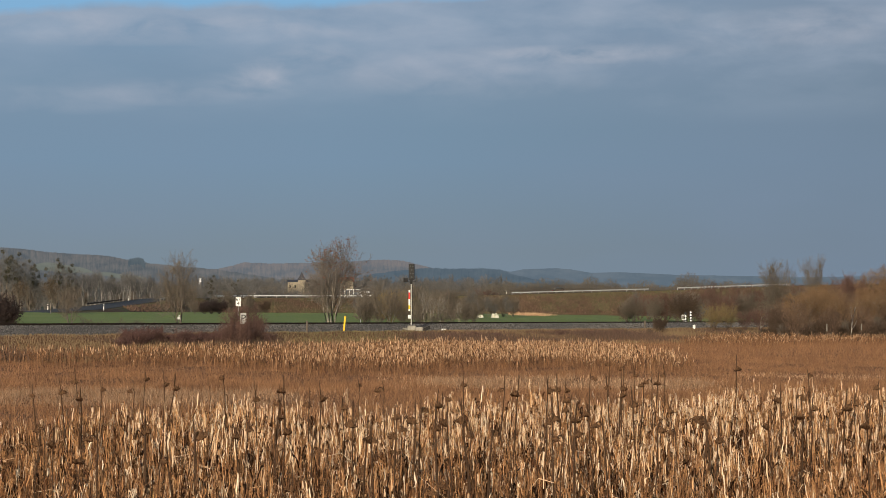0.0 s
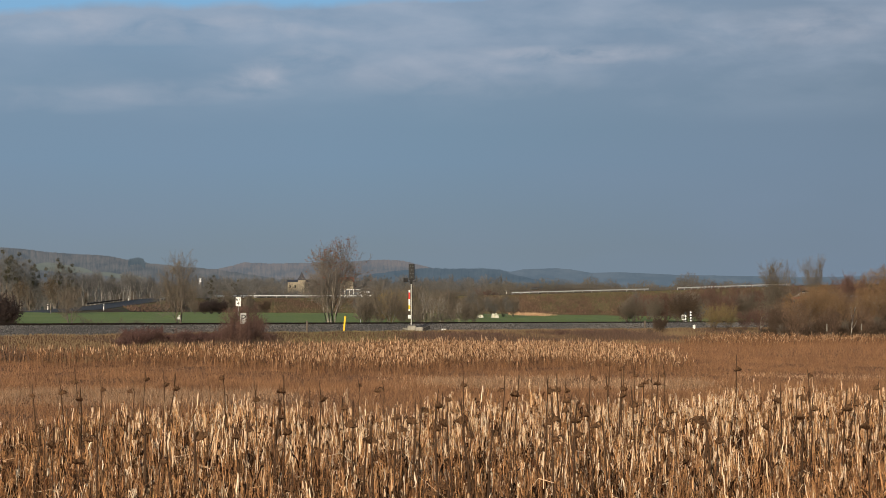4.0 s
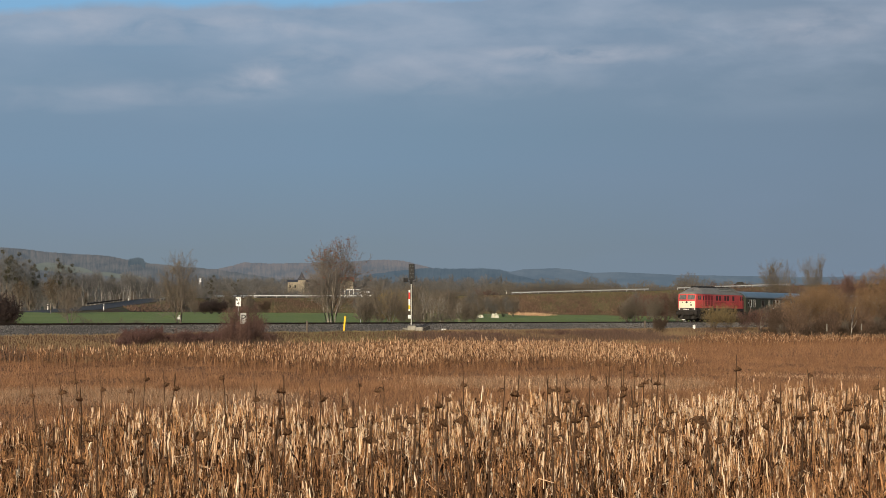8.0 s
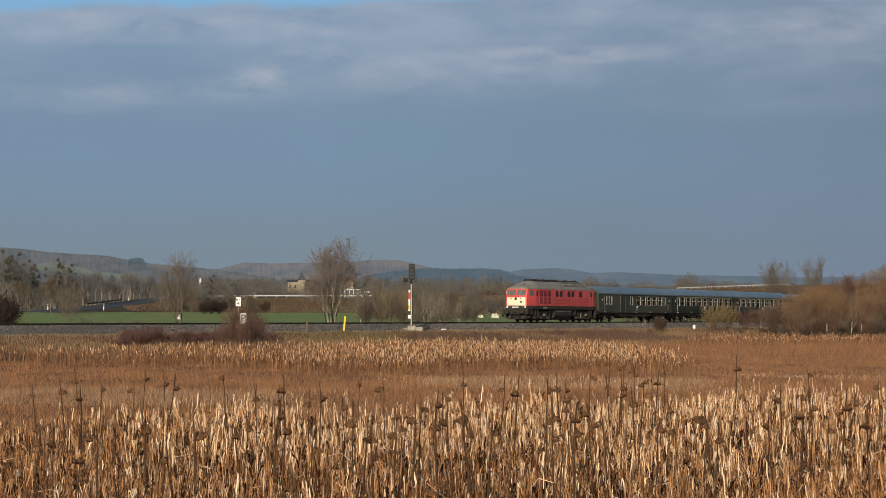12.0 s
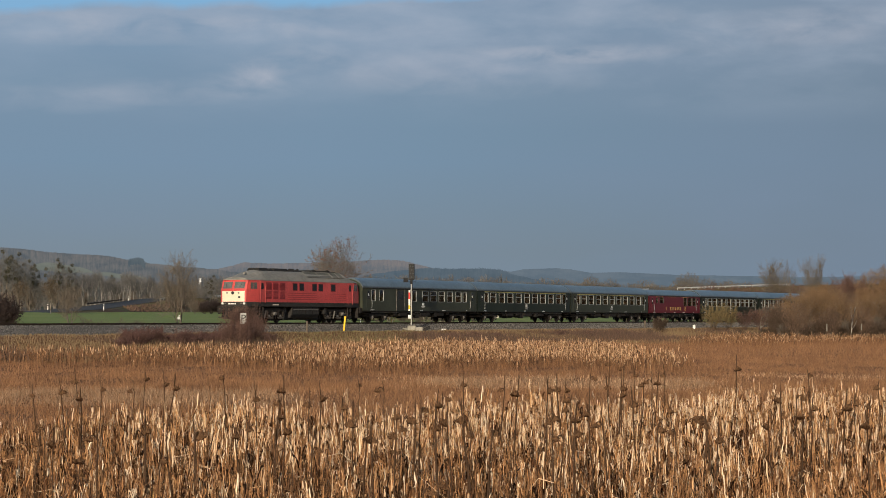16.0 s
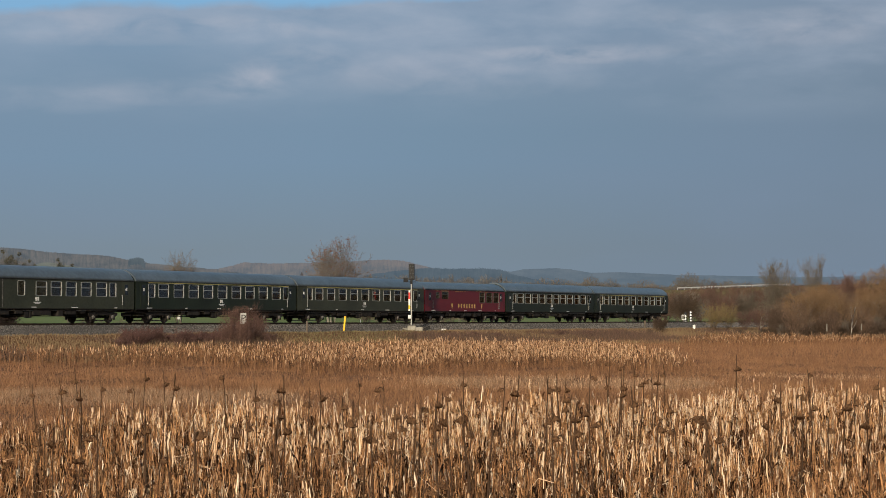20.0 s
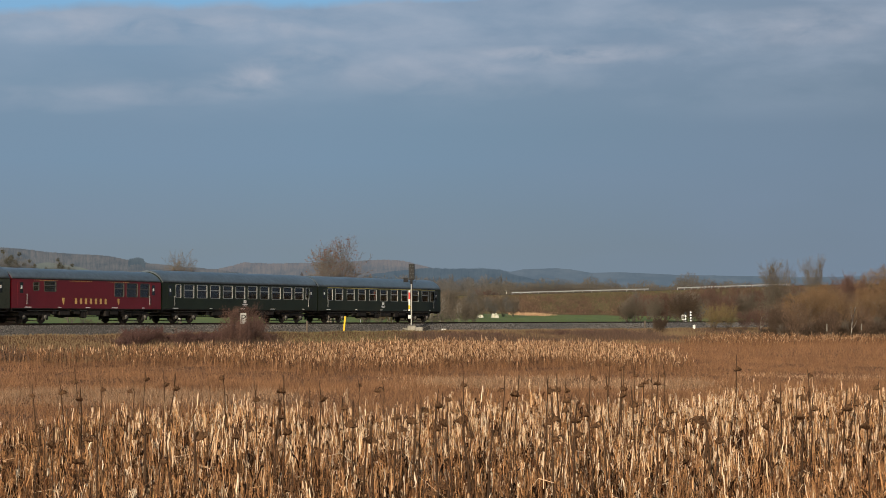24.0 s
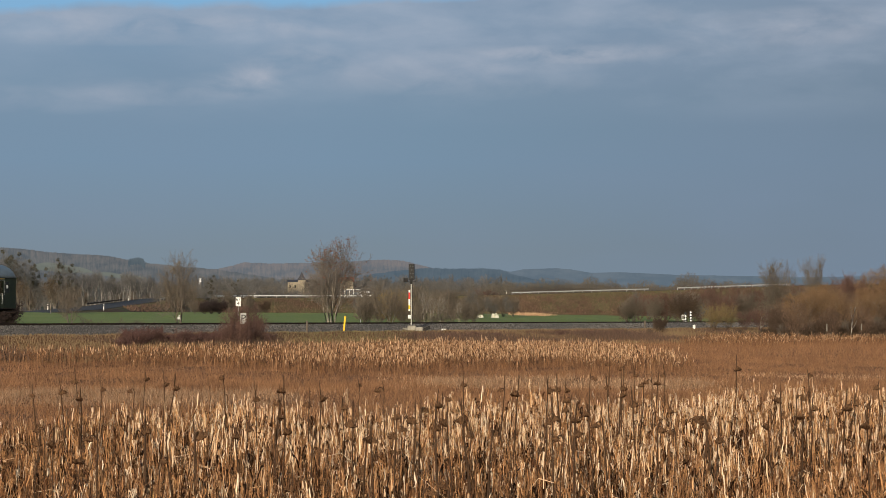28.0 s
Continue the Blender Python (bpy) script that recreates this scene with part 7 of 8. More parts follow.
    for i, bx in enumerate(range(835, 912, 9)):
        put(("bush_brown", "tall_b", "bush_brown", "tall_a")[i % 4], bx + rng.uniform(-4, 4), rng.uniform(455, 520), rng.uniform(5.5, 8.0))
    for i, bx in enumerate(range(20, 400, 12)):
        N.put("tall_b" if i % 3 else "birch_a", bx + rng.uniform(-6, 6), rng.uniform(470, 600) + (110 if 140 < bx < 310 else 0), rng.uniform(8.5, 11.5), rng.uniform(0, 360), 0.55)
    low_gap = lambda bx: 492 < bx < 552 or 592 < bx < 646
    for i, bx in enumerate(range(405, 1600, 13)):
        put(("far_tree", "far_bush")[i % 2], bx + rng.uniform(-6, 6), rng.uniform(690, 800), 6.0 if low_gap(bx) else rng.uniform(7.0, 10.5))
    for i, bx in enumerate(range(880, 1600, 9)):
        put("far_bush", bx + rng.uniform(-4, 4), rng.uniform(670, 760), rng.uniform(8.6, 11.6), 1.1)
    for bx, h in ((507, 9.6), (514, 11.4), (521, 10.0), (528, 10.8), (540, 11.6), (546, 9.0)):
        put("far_tree", bx, rng.uniform(740, 790), h, 0.45)
    for bx, h in ((1012, 11.0), (1050, 12.5), (1082, 12.0), (1204, 13.0), (1218, 14.5), (1232, 13.5), (1256, 12.0), (1288, 12.0)):
        put("far_tree", bx, rng.uniform(690, 730), h, 0.9)
    for i, bx in enumerate(range(400, 905, 9)):
        put(("far_bush", "far_tree", "far_bush", "bush_red")[i % 4], bx + rng.uniform(-4, 4), rng.uniform(655, 690), 2.6 if 592 < bx < 646 else 5.4 if low_gap(bx) else rng.uniform(6.0, 8.6), 1.1)
    for bx, d, h in ((512, 840, 12), (524, 850, 11), (543, 830, 12), (500, 800, 11), (560, 800, 11), (604, 760, 9), (616, 770, 8.5), (624, 765, 9), (606, 860, 12), (516, 870, 9.5), (531, 872, 8.5), (541, 866, 10), (622, 850, 12)):
        put("tall_a", bx, d, h)
    for i in range(44):
        bx = 146 + i * 3.5 + rng.uniform(-3, 3)
        put("pole", bx, float(np.interp(bx, [130, 290], [445, 575])) + rng.uniform(0, 26), rng.uniform(7.5, 10.5))
    # wood along the road, to the left
    for i, bx in enumerate(range(-20, 400, 13)):
        put(("tall_a", "tall_b", "tall_a", "mist", "birch_a", "tall_b", "bush_brown")[i % 7], bx + rng.uniform(-6, 6), rng.uniform(520, 640), rng.uniform(8.5, 12.0))
    for bx, d, h, key in ((6, 430, 13.2, "mist"), (32, 440, 12.9, "mist"), (52, 452, 11.8, "mist"), (18, 455, 12.4, "mist"), (60, 460, 11.0, "tall_a"), (90, 375, 6.0, "leafy"), (104, 470, 12.6, "mist"), (128, 480, 11.6, "mist"), (37, 380, 5.6, "leafy"), (124, 372, 5.2, "tree_a"), (140, 400, 6.6, "tall_b"), (420, 520, 8.5, "mist"), (405, 500, 7.0, "bush_brown"), (440, 480, 6.0, "bush_brown"), (470, 500, 4.5, "bush_dark"), (345, 420, 3.5, "bush_brown")):
        put(key, bx, d, h)


def far_woods():
    """Leafless woods and spruces over the plain and hills, told apart by tone alone."""
    rng = np.random.default_rng(31)
    protos = []
    for s in range(4):
        seg = skeleton(100 + s, 1.0, forks=(3, 3, 0, 0), top=2, thick=0.0075, share=0.85, thin=0.0019, wild=0.10, up=0.09)
        protos.append(tubes([(k[1], k[2]) for k in seg], [(k[3], k[4]) for k in seg]))

    def woods(name, label, place, mat_name, h0, h1):
        pieces = []
        for x, y in place:
            v, f = protos[int(rng.integers(4))]
            a = rng.uniform(0, 6.28)
            h = rng.uniform(h0, h1)
            c, s = math.cos(a) * h, math.sin(a) * h
            w = rng.uniform(0.9, 1.3)
            vv = np.stack([(v[:, 0] * c - v[:, 1] * s) * w + x, (v[:, 0] * s + v[:, 1] * c) * w + y, v[:, 2] * h + land_z(x, y) - 0.3], -1)
            pieces.append((vv, f))
        stuff(name, label, "wood", pieces, M[mat_name])

    def strip(n, b0, b1, d0, d1):
        b = rng.uniform(b0, b1, n)
        d = rng.uniform(d0, d1, n)
        return [((bb - 784) / 3885.0 * dd, dd) for bb, dd in zip(b, d)]
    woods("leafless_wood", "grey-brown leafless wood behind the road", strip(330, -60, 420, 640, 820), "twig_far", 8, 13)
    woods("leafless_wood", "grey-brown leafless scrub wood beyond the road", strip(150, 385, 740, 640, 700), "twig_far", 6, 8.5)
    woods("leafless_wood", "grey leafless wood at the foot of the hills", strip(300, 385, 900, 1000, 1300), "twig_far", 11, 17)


near_stand()
mid_field()
bank_grass()
sunflowers()
bare_stalks()
build_trees()
far_woods()


# ---- the road on its bank ----
def road_point(bx):
    """A place on the road's middle: bearing, rise above the eye's level and distance along its run."""
    dist = float(lerp_table(bx, [(-400, 300), (40, 385), (150, 430), (290, 560), (420, 610), (650, 630), (5200, 640)]))
    rise = float(lerp_table(bx, [(-400, 6), (40, 11), (150, 18), (290, 37), (420, 38), (650, 38), (905, 43.5), (1150, 50), (1400, 59), (1600, 63), (2400, 66), (5200, 66)]))
    return Vector(((bx - 784) / 3885.0 * dist, dist, EYE_Z + rise / 3885.0 * dist))


def road_frame(bx):
    p, q = road_point(bx - 8), road_point(bx + 8)
    d = q - p
    d.z = 0
    d.normalize()
    return road_point(bx), d, Vector((d.y, -d.x, 0))


def build_road():
    runs = list(range(-300, 300, 15)) + list(range(300, 2000, 40)) + [2500, 3500, 5000]
    road, bank = [], []
    for bx in runs:
        p, d, n = road_frame(bx)
        tilt = 0.015 if bx < 300 else 0.0
        road.append([p - n * 3.6 + Vector((0, 0, 3.6 * tilt)), p + n * 3.6 - Vector((0, 0, 3.6 * tilt))])
        low = min(land_z(*(p + n * 12).xy), p.z - 0.4) - 0.2
        fall = max(p.z - low, 0.5)
        foot = p + n * (5.2 + 1.7 * fall)
        back = p - n * (5.2 + 1.7 * fall)
        bank.append([Vector((back.x, back.y, low)), p - n * 5.0 + Vector((0, 0, -0.10 + 5 * tilt)), p + n * 5.0 - Vector((0, 0, 0.10 + 5 * tilt)), p + n * (5.0 + 0.9 * fall) - Vector((0, 0, 0.5 * fall)), Vector((foot.x, foot.y, low))])
    b = G().rings(bank, caps=False, closed=False)
    ob = new("road_bank", b.mesh("road_bank", M["bank_grass"]))
    tagged(ob, "rough grassy road embankment in dull green and brown", "embankment", kind="structure")
    r = G().rings(road, caps=False, closed=False)
    tagged(new("road", r.mesh("road", M["asphalt"])), "grey asphalt country road on the embankment", "road", kind="structure")
    # rough growth on the bank
    rng = np.random.default_rng(17)
    xs, ys, zs = [], [], []
    for i in range(26000):
        bx = rng.uniform(175, 1450) if i % 3 else rng.uniform(880, 1200)
        p, d, n = road_frame(bx)
        fall = max(p.z - land_z(*(p + n * 12).xy), 0.5)
        k = rng.uniform(0.02, 1)
        c = p + n * (5.0 + 1.7 * fall * k)
        xs.append((c.x, k)), ys.append(c.y), zs.append(p.z - 0.12 - fall * k)
    x, k = np.array(xs).T
    y, z = np.array(ys), np.array(zs)
    mound = np.sin(x * 0.33 + y * 0.4) + np.sin(x * 0.81 - k * 9.0) + 0.7 * np.sin(x * 0.12 + k * 4)
    kind = rng.normal(0, 0.5, len(x)) + 0.55 * mound
    green = k < 0.26 + 0.10 * np.sin(x * 0.2) + rng.normal(0, 0.06, len(x))
    for pick, nm, lb, mt, hh in ((~green & (kind < -0.35), "bank_tufts", "dry tufts on the road embankment", "dry_tuft", 0.7), (~green & (kind >= -0.35) & (kind < 0.75), "bank_scrub", "reddish scrub on the road embankment", "heath", 1.0), (~green & (kind >= 0.75), "bank_brambles", "dark bramble mounds on the road embankment", "bank_umber", 1.2), (green, "bank_herbs", "dull green grass along the road's edge", "verge", 0.45)):
        v, f = upright_blades(rng, x[pick], y[pick], rng.uniform(0.3, 1.0, pick.sum()) * hh, 1.0, 0.065, 3)
        dz = z[pick] - land(x[pick], y[pick])
        v[:, 2] += np.repeat(dz, 6)
        stuff(nm, lb, "grass", [(v, f)], M[mt])
    # a pale patch of reed at the foot of the bank
    b = np.clip(rng.normal(940, 17, 1400), 900, 985)
    d = rng.uniform(535, 580, 1400)
    px = (b - 784) / 3885.0 * d
    stuff("reed_patch", "pale straw-coloured reeds at the embankment's foot", "reeds", [upright_blades(rng, px, d, rng.uniform(0.25, 0.9, 1400), 0.6, 0.035, 3)], M["straw_far"])


def guard_rail(b0, b1, step, material="grey_paint", post="grey_paint", side=4.2):
    ob = thing("guard_rail", "galvanised steel guard rail on posts along the road", "guard rail", group="guard rails by the road")
    prof = [(-0.02, 0.33), (0.04, 0.38), (-0.02, 0.46), (-0.02, 0.50), (0.04, 0.58), (-0.02, 0.64), (-0.06, 0.64), (-0.06, 0.33)]
    rings = []
    bx = b0
    while bx <= b1:
        p, d, n = road_frame(bx)
        c = p + n * side
        rings.append([c + n * o + Vector((0, 0, z)) for o, z in prof])
        bx += step / 2
    part("beam", G().rings(rings), M[material], ob)
    bx = b0
    while bx <= b1:
        p, d, n = road_frame(bx)
        c = p + n * (side - 0.1)
        part("post", G().box(c.x - 0.07, c.x + 0.07, c.y - 0.07, c.y + 0.07, c.z - 0.5, c.z + 0.62), M[post], ob)
        bx += step
    return ob


def delineator(p, flip=False):
    ob = thing("delineator_post", "white roadside marker post with black band", "marker post", pose(*p), group="marker posts by the road")
    part("post", G().rings([[(-0.07, -0.05, 0), (0.07, -0.05, 0), (0.05, 0.06, 0), (-0.05, 0.06, 0)], [(-0.06, -0.05, 1.05), (0.06, -0.05, 1.05), (0.045, 0.05, 1.0), (-0.045, 0.05, 1.0)]]), M["white"], ob)
    part("band", G().box(-0.068, 0.068, -0.058, 0.06, 0.68, 0.88), M["black"], ob)


def car(label, paint):
    ob = thing("car", label, "car", group="cars on the road")
    prof = [(-2.1, 0.35), (-2.15, 0.62), (-2.05, 0.92), (-1.55, 0.98), (-1.05, 1.56), (0.45, 1.60), (1.15, 0.98), (1.95, 0.84), (2.12, 0.62), (2.1, 0.34)]
    body = G().rings([[(x, y, z if z < 1.0 else z - (0.03 if abs(y) > 0.75 else 0)) for x, z in prof] for y in (-0.84, -0.6, 0.6, 0.84)])
    part("body", body, M[paint], ob, bevel=0.02)
    for s in (-1, 1):
        part("side_window", G().rings([[(-1.35, y, 1.02), (0.95, y, 1.02), (0.36, y, 1.50), (-0.98, y, 1.47)] for y in (s * 0.83, s * 0.848)]), M["car_glass"], ob)
        for x in (-1.3, 1.3):
            w = part("wheel", G().lathe((0, -0.10, 0), (0, 1, 0), [(0, 0.2), (0, 0.30), (0.03, 0.32), (0.17, 0.32), (0.20, 0.30), (0.20, 0.2)], 14), M["tyre"], ob, at=pose(x, s * 0.75, 0.32))
            part("rim", G().lathe((0, -0.105, 0), (0, 1, 0), [(0, 0.05), (0, 0.19), (0.21, 0.19), (0.21, 0.05)], 10), M["axlebox"], w)
        part("headlight", G().box(2.02, 2.125, s * 0.5, s * 0.78, 0.62, 0.74), M["lamp_glass"], ob)
        part("tail_light", G().box(-2.13, -2.06, s * 0.55, s * 0.8, 0.68, 0.82), M["warn_red"], ob)
    part("windscreen", G().poly([(1.16, -0.7, 1.0), (1.16, 0.7, 1.0), (0.5, 0.62, 1.605), (0.5, -0.62, 1.605)]).poly([(-1.58, -0.7, 1.0), (-1.08, -0.62, 1.57), (-1.08, 0.62, 1.57), (-1.58, 0.7, 1.0)]), M["car_glass"], ob)
    return ob


# ---- beside the line ----
def beside(bx, q, z=None):
    d = at_line(bx, q)
    x = (bx - 784) / 3885.0 * d
    return pose(x, d, bed_z(x, d) if z is None else z)


def bed_z(x, y):
    q = abs(off_track(x, y))
    return max(land_z(x, y), float(np.interp(q, [0, 1.75, 3.3, 4.2], [2.12, 2.1, 1.52, 1.3])))


def text_mesh(s, size, material):
    cu = bpy.data.curves.new("lettering", "FONT")
    cu.body, cu.size, cu.align_x, cu.align_y, cu.extrude = s, size, "CENTER", "CENTER", 0.006
    tmp = bpy.data.objects.new("lettering", cu)
    me = bpy.data.meshes.new_from_object(tmp)
    me.materials.clear()
    me.materials.append(material)
    bpy.data.objects.remove(tmp)
    return me


def signal():
    ob = thing("railway_signal", "dark light signal on pale mast with red and white plate", "railway signal", beside(728, 3.25, 1.62))
    part("foundation", G().box(-0.35, 0.40, -0.40, 0.40, -0.25, 0.38), M["concrete"], ob, "weathered concrete block", bevel=0.04)
    part("foundation_step", G().box(0.42, 1.05, -0.5, 0.3, -0.25, 0.26), M["concrete"], ob, bevel=0.04)
    part("foundation_step", G().box(-0.85, -0.37, -0.3, 0.4, -0.25, 0.18), M["concrete"], ob, bevel=0.04)
    for sx, x0, x1 in ((-1, -0.9, -1.55), (1, 1.1, 1.75)):
        part("cable_trough", G().rings([[(x0, -0.45, -0.2), (x0, -0.15, -0.2), (x0, -0.15, 0.12), (x0, -0.45, 0.12)], [(x1, -0.30, 0.10), (x1, 0.0, 0.10), (x1, 0.0, 0.42), (x1, -0.30, 0.42)]]), M["soot"], ob, "black slanting cable trough")
    part("mast", G().box(-0.055, 0.055, -0.055, 0.055, 0.42, 4.35), M["mast"], ob, bevel=0.012)
    pl = part("mast_plate", G().box(-0.26, -0.10, -0.10, -0.08, 1.72, 3.62), M["white"], ob)
    part("red_field", G().box(-0.262, -0.098, -0.106, -0.099, 2.80, 3.42), M["warn_red"], pl)
    part("yellow_field", G().box(-0.262, -0.098, -0.106, -0.099, 1.88, 2.24), M["warn_yellow"], pl)
    part("junction_box", G().box(-0.30, -0.04, -0.22, -0.07, 1.02, 1.36), M["white"], ob, "white junction box", bevel=0.015)
    h = part("signal_head", G().box(-0.24, 0.30, -0.16, 0.10, 4.57, 6.05), M["black"], ob, "black signal shield", bevel=0.05)
    for x, z in ((-0.08, 5.82), (0.15, 5.82), (0.03, 5.5), (-0.08, 5.15), (0.15, 5.15), (0.03, 4.82)):
        part("lamp_hood", G().lathe((x, -0.16, z), (0, -1, 0), [(0, 0.085), (0.0, 0.095), (0.18, 0.095), (0.18, 0.085), (0.02, 0.08)], 12), M["soot"], h)
        part("lens", G().lathe((x, -0.165, z), (0, -1, 0), [(0, 0.09), (0.02, 0.07)], 12), M["panel_dark"], h)
    part("platform", G().box(-0.75, 0.45, -0.22, 0.26, 4.36, 4.42), M["soot"], ob)
    part("speed_indicator", G().box(-0.72, -0.30, -0.20, 0.02, 4.42, 4.72), M["soot"], ob, bevel=0.02)
    part("bracket", G().box(-0.1, 0.1, -0.12, 0.12, 4.2, 4.8), M["soot"], ob)
    part("cable", G().tube((0.09, 0.05, 0.4), (0.09, 0.05, 4.8), 0.02, k=6).tube((0.42, 0.05, 4.42), (0.42, 0.05, 5.6), 0.018, k=6), M["soot"], ob)


def line_side():
    signal()
    km = thing("kilometre_board", "white kilometre board with black numerals on a post", "sign", beside(422, -3.4, 1.5))
    part("post", G().tube((0, 0, 0), (0, 0, 2.95), 0.04, k=8), M["mast"], km)
    bd = part("board", G().box(-0.22, 0.22, -0.075, -0.045, 2.2, 2.98), M["white"], km, bevel=0.008)
    for s, z, sz in (("67", 2.77, 0.40), ("4", 2.42, 0.42)):
        part("numerals", text_mesh(s, sz, M["black"]), M["black"], bd, at=pose(0, -0.082, z, 90, 0, 0))
    wb = thing("whistle_board", "white board with dark letter on a short post", "sign", beside(431, 9.2))
    part("post", G().tube((0, 0, 0), (0, 0, 1.7), 0.035, k=8), M["wood"], wb)
    wbd = part("board", G().box(-0.22, 0.22, -0.06, -0.03, 0.94, 1.74), M["mast"], wb, bevel=0.008)
    part("lettering", text_mesh("P", 0.75, M["black"]), M["black"], wbd, at=pose(0, -0.066, 1.34, 90, 0, 0))
    yp = thing("yellow_marker_post", "leaning yellow plastic marker post on the bank", "marker post", beside(608, 4.2, 1.40) @ pose(0, 0, 0, 0, 6, 0))
    part("post", G().rings([[(-0.075, -0.06, 0), (0.075, -0.06, 0), (0.075, 0.06, 0), (-0.075, 0.06, 0)], [(-0.075, -0.06, 1.3), (0.075, -0.06, 1.3), (0.075, 0.06, 1.3), (-0.075, 0.06, 1.3)]]), M["warn_yellow"], yp)
    part("cap", G().rings([[(-0.09, -0.075, 1.3), (0.09, -0.075, 1.3), (0.09, 0.075, 1.3), (-0.09, 0.075, 1.3)], [(-0.08, -0.065, 1.45), (0.08, -0.065, 1.45), (0.08, 0.065, 1.45), (-0.08, 0.065, 1.45)]]), M["warn_yellow"], yp)
    first = None
    for bx, q, h in ((543, 4.4, 1.05), (1141, 4.2, 1.0)):
        m = beside(bx, q, 1.38)
        if first is None:
            first = thing("wooden_post", "short weathered brown post on the bank", "post", m, group="short posts on the bank")
            part("post", G().tube((0, 0, 0), (0.02, 0, h), 0.09, 0.08, 8), M["wood"], first)
        else:
            copy_thing(first, m)
    mk = thing("concrete_marker", "small white concrete marker in the ballast", "marker", beside(785, 3.6, 1.45))
    part("block", G().box(-0.2, 0.2, -0.15, 0.15, 0, 0.24), M["white"], mk, bevel=0.03)
    wp = thing("white_marker_post", "short white concrete post beside the line", "marker post", beside(1228, 5.0, 1.2))
    part("post", G().rings([[(-0.13, -0.1, 0), (0.13, -0.1, 0), (0.13, 0.1, 0), (-0.13, 0.1, 0)], [(-0.16, -0.1, 0.70), (0.16, -0.1, 0.72), (0.16, 0.1, 0.72), (-0.16, 0.1, 0.70)]]), M["white"], wp)
    part("foot", G().box(-0.5, -0.2, -0.1, 0.1, 0, 0.25), M["white"], wp, bevel=0.02)
    for bx in (1463, 1524):
        fp = thing("fence_post", "pale weathered fence post before the thicket", "post", beside(bx, 21.0), group="fence posts by the thicket")
        part("post", G().tube((0, 0, -0.1), (0, 0, 0.72), 0.07, 0.06, 8), M["concrete"], fp)
    # distant-signal boards on the far side of the line
    for bx, n, dz in ((1222, 4, 0.0), (1213, 3, -0.15)):
        sb = thing("approach_board", "white approach marker board with round spots", "sign", beside(bx, -3.6, 1.5), group="approach boards by the line")
        part("post", G().tube((0, 0.04, 0), (0, 0.04, 2.0), 0.035, k=8), M["mast"], sb)
        bd = part("board", G().box(-0.16, 0.16, -0.03, 0.0, 0.7 + dz, 2.15 + dz), M["black"], sb)
        for i in range(n):
            part("spot", G().lathe((0, -0.03, 0.9 + dz + i * 0.36), (0, -1, 0), [(0, 0.13), (0.012, 0.12)], 14), M["white"], bd)
    sq = thing("approach_sign", "small square white-rimmed sign beside the line", "sign", beside(1210, -3.6, 1.5))
    part("post", G().tube((0, 0.04, 0), (0, 0.04, 1.6), 0.035, k=8), M["mast"], sq)
    fb = G()
    for a, b, c, d in ((-0.28, 0.28, 1.58, 1.66), (-0.28, 0.28, 1.0, 1.08), (-0.28, -0.20, 1.08, 1.58), (0.20, 0.28, 1.08, 1.58)):
        fb.box(a, b, -0.03, 0.0, c, d)
    part("rim", fb, M["white"], sq)
    # pale wrapped heaps on the crop's edge
    for bx, w, h in ((849, 0.85, 0.66), (876, 0.95, 0.80)):
        p = at_sight(bx, 558, 430)
        hp = thing("pale_heap", "pale boulder-like heap on the green field", "heap", pose(p.x, p.y, land_z(p.x, p.y)), group="pale heaps on the field")
        rr = random.Random(bx)
        for k in range(4):
            sx = (k - 1.5) * w * 0.32
            hh = h * rr.uniform(0.6, 1.25)
            g = G().lathe((sx, rr.uniform(-0.3, 0.3), 0), (0, 0, 1), [(-0.1, w * 0.36), (hh * 0.35, w * 0.40), (hh * 0.75, w * 0.28), (hh, w * 0.10)], 7)
            g.v = [(x + rr.uniform(-0.16, 0.16), y + rr.uniform(-0.16, 0.16), z + rr.uniform(-0.10, 0.10)) for x, y, z in g.v]
            part("boulder", g, M["bale"], hp)


def house(bx, by, dist, w, h, roof, label, wall="render_wall", cols=4, rows=2, tile="roof_tile"):
    p = at_sight(bx, by, dist)
    ob = thing("house", label, "house", pose(p.x, p.y, p.z))
    part("wall", G().box(-w / 2, w / 2, 0, 8, -16, h), M[wall], ob)
    part("roof", G().rings([[(-w / 2 - 0.4, -0.4, h), (-w / 2 - 0.4, 4, h + roof), (-w / 2 - 0.4, 8.4, h)], [(w / 2 + 0.4, -0.4, h), (w / 2 + 0.4, 4, h + roof), (w / 2 + 0.4, 8.4, h)]]), M[tile], ob)
    for i in range(cols):
        for j in range(rows):
            x, z = -w / 2 + (i + 0.5) * w / cols, 0.9 + j * 2.7
            wd = part("window", G().box(x - 0.45, x + 0.45, -0.06, 0.02, z, z + 1.2), M["render_wall"], ob)
            part("pane", G().box(x - 0.38, x + 0.38, -0.075, -0.05, z + 0.08, z + 1.12), M["car_glass"], wd)
    return ob


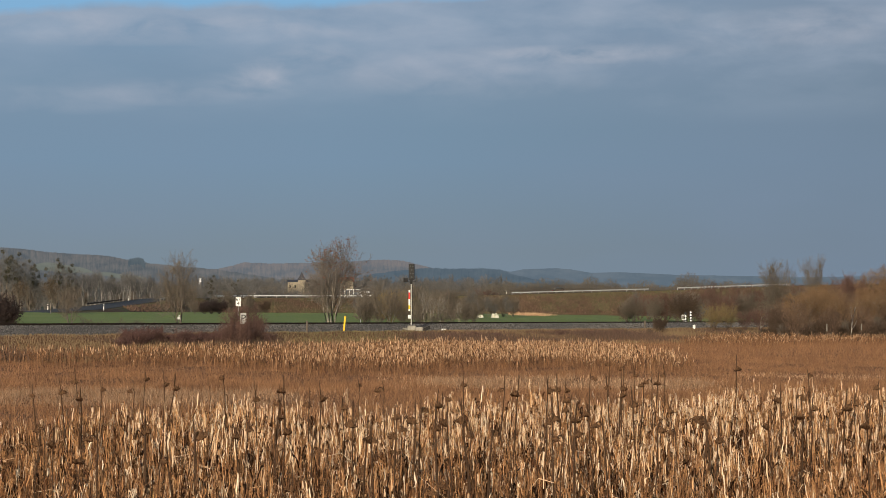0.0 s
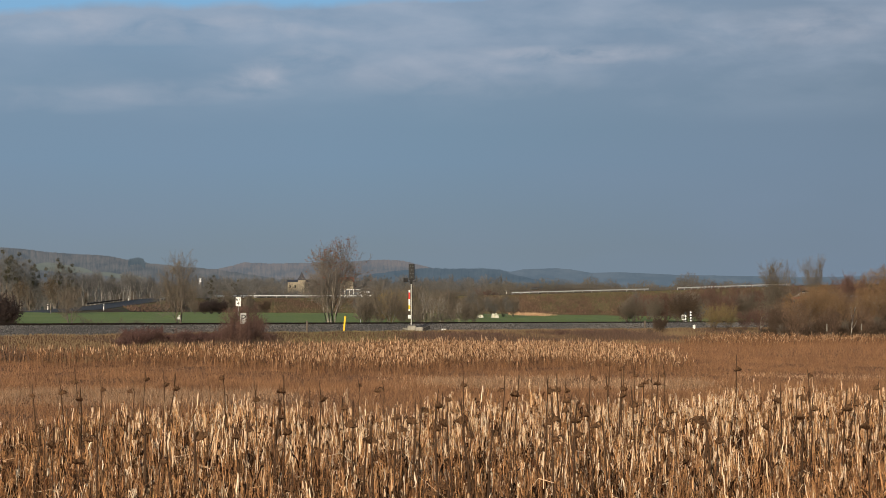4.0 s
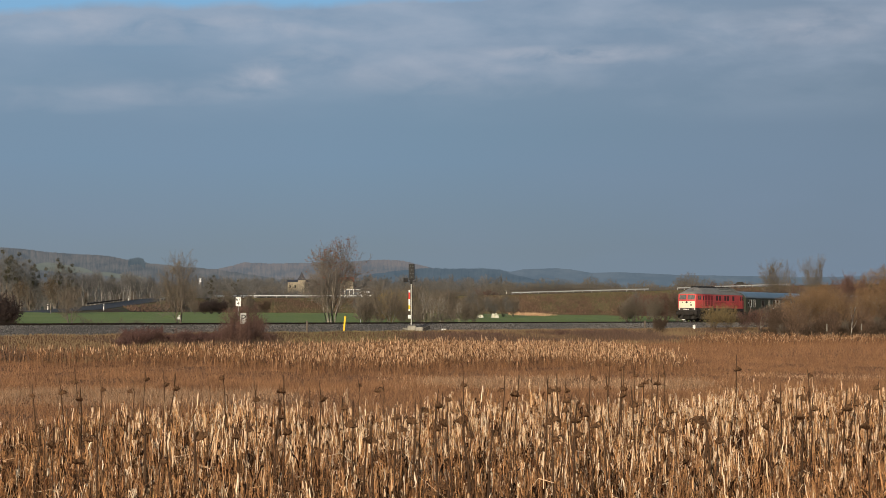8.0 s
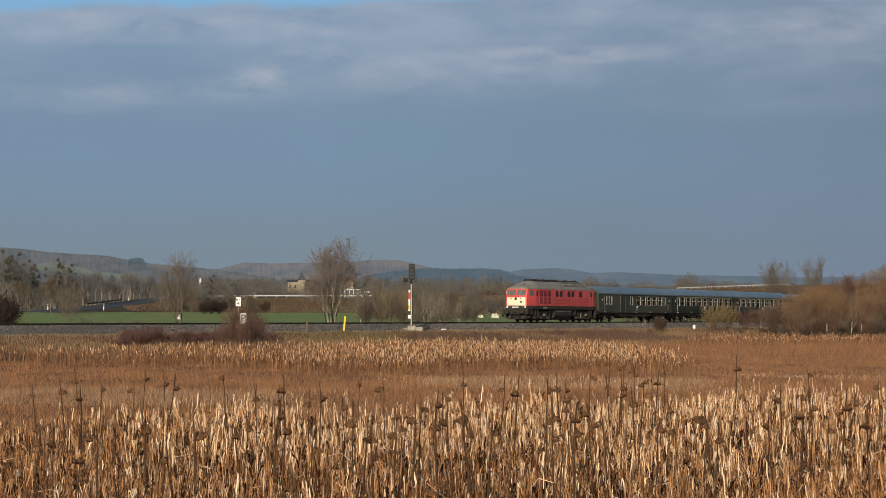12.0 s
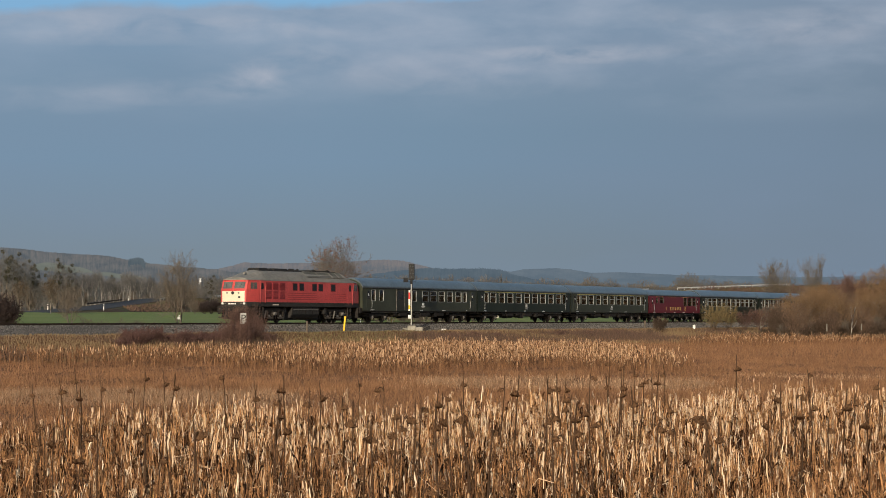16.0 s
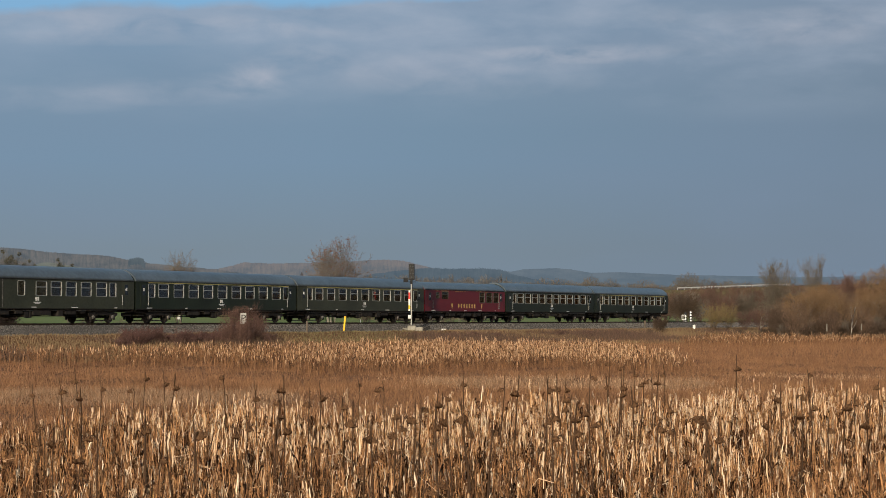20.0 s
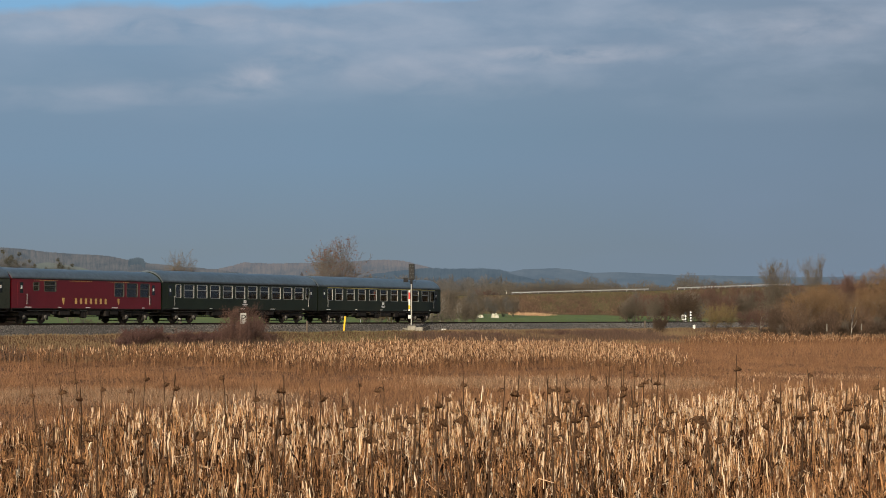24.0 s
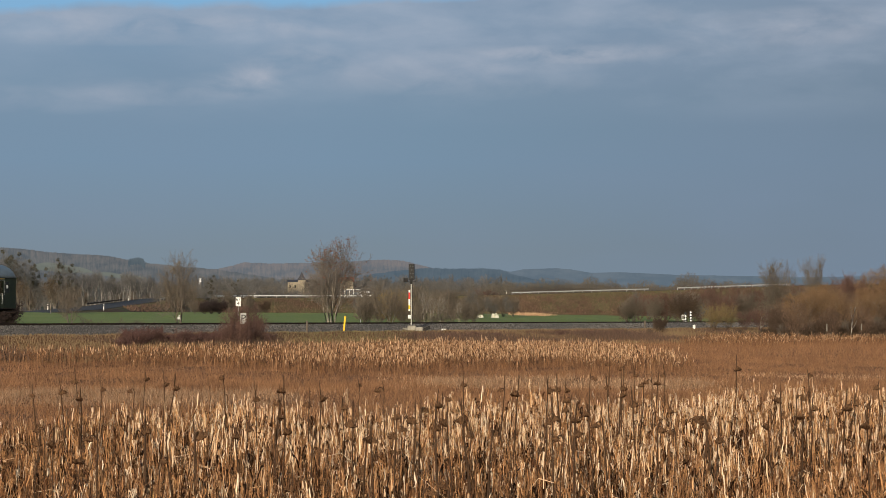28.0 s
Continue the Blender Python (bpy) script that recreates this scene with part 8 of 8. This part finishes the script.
def beyond_road():
    guard_rail(905, 1152, 15.5)
    guard_rail(1196, 1396, 12)
    guard_rail(352, 658, 18, "hall")
    guard_rail(184, 245, 7.5, "rail", "concrete", -3.6)
    guard_rail(258, 300, 6, "mast", "concrete", 3.6)
    for bx in (200, 256, 895, 1107, 1392, 440, 660):
        p, d, n = road_frame(bx)
        delineator(p + n * (-3.9 if bx < 300 else 4.0))
    for bx in (271,):
        p, d, n = road_frame(bx)
        delineator(p + n * 3.9)
    for bx, d in ((85, 372), (184, 400)):
        x = (bx - 784) / 3885.0 * d
        delineator((x, d, land_z(x, d) + 0.6))
    house(527, 514, 900, 8.2, 3.4, 1.0, "cream rendered house with small windows behind trees", rows=1, tile="slate")
    p = at_sight(534, 514, 896)
    tw = thing("turret", "small cream turret with a pointed slate roof", "turret", pose(p.x, p.y, p.z))
    part("wall", G().box(-1.4, 1.4, -1.4, 1.4, -16, 4.2), M["render_wall"], tw)
    part("roof", G().rings([[(-1.8, -1.8, 4.2), (1.8, -1.8, 4.2), (1.8, 1.8, 4.2), (-1.8, 1.8, 4.2)], [(-0.9, -0.9, 5.6), (0.9, -0.9, 5.6), (0.9, 0.9, 5.6), (-0.9, 0.9, 5.6)], [(-0.05, -0.05, 7.4), (0.05, -0.05, 7.4), (0.05, 0.05, 7.4), (-0.05, 0.05, 7.4)]]), M["slate"], tw, "pointed slate roof")
    house(612, 503, 1000, 6.5, 1.2, 2.0, "far house with red tiled roof among trees", cols=3, rows=1)
    p = at_sight(354, 500, 800)
    ms = thing("white_mast", "slim white mast above the roadside trees", "mast", pose(p.x, p.y, p.z))
    part("mast", G().tube((0, 0, -14), (0, 0, 1.2), 0.2, 0.16, 8), M["hall"], ms)
    part("mast_head", G().box(-0.45, 0.45, -0.3, 0.3, -1.0, 1.4), M["hall"], ms, bevel=0.05)
    d = at_line(318, -11)
    x = (318 - 784) / 3885.0 * d
    bs = thing("small_white_board", "small white board on a stake at the crop's edge", "sign", pose(x, d, land_z(x, d)))
    part("stake", G().tube((0, 0.03, 0), (0, 0.03, 1.3), 0.03, k=6), M["wood"], bs)
    part("board", G().box(-0.18, 0.15, -0.02, 0.01, 1.02, 1.25).box(-0.08, 0.04, -0.02, 0.01, 1.25, 1.42), M["white"], bs)
    d = at_line(638, -12)
    x = (638 - 784) / 3885.0 * d
    st = thing("white_stake", "thin white stake at the edge of the green crop", "stake", pose(x, d, land_z(x, d)))
    part("stake", G().tube((0, 0, -0.1), (0, 0, 0.95), 0.04, 0.035, 6), M["white"], st)
    hall = thing("white_hall", "low white metal-clad hall behind the road", "building", pose(*at_sight(627, 528, 652)))
    part("wall", G().box(-4.2, 1.6, 0, 8, -3, 2.4), M["panel_dark"], hall)
    part("cladding", G().box(1.62, 4.4, -0.2, 7, -3, 2.0), M["hall"], hall, bevel=0.05)
    part("roof", G().box(-4.4, 1.7, -0.3, 8.3, 2.4, 2.65), M["hall"], hall, bevel=0.03)
    for i in range(6):
        part("stripe", G().box(1.7, 4.3, -0.23, -0.2, -0.4 + i * 0.38, -0.25 + i * 0.38), M["grey_paint"], hall)
    for i in range(5):
        part("column", G().box(-4.2 + i * 1.3, -4.0 + i * 1.3, -0.12, 0.0, -3, 2.4), M["hall"], hall)


build_road()
line_side()
beyond_road()
CARS = [(car("dark passenger car on the embankment road", "car_dark"), 0.0), (car("charcoal passenger car on the embankment road", "car_silver"), 4.55)]


def car_way(t):
    """Bearing of a car along the road, t seconds after it passes the long guard rail's start."""
    if t < -4.6:
        return 698.0 + 47.0 * (t + 4.6)
    return 990 + 80 * t + 3.6 * t * t if t < 4.0 else 1367.6 + 108.8 * (t - 4.0)


# ---- what moves ----
def motions():
    walk(CLOUDS, [(t, pose(0, 0, 0, 0, 0, 0.24 * t / 28.0)) for t in (0.0, 7.0, 14.0, 21.0, 28.0)])
    times = [i * 0.5 for i in range(57)]
    for ob, centre, length in train_rows():
        walk(ob, [(t, track_pose(train_way(t) + centre)) for t in times])
    steps = [i / 30.0 for i in range(841)]
    for w, x, r in WHEELS:
        walk(w, [(t, pose(x, 0, r, 0, math.degrees(train_way(t) / r) % 360.0, 0)) for t in steps])
    for ob, delay in CARS:
        rows = []
        for i in range(29):
            p, d, n = road_frame(car_way(i - delay))
            p = p + n * 1.7
            rows.append((float(i), pose(p.x, p.y, p.z + 0.01, 0, 0, math.degrees(math.atan2(d.y, d.x)))))
        walk(ob, rows)


motions()
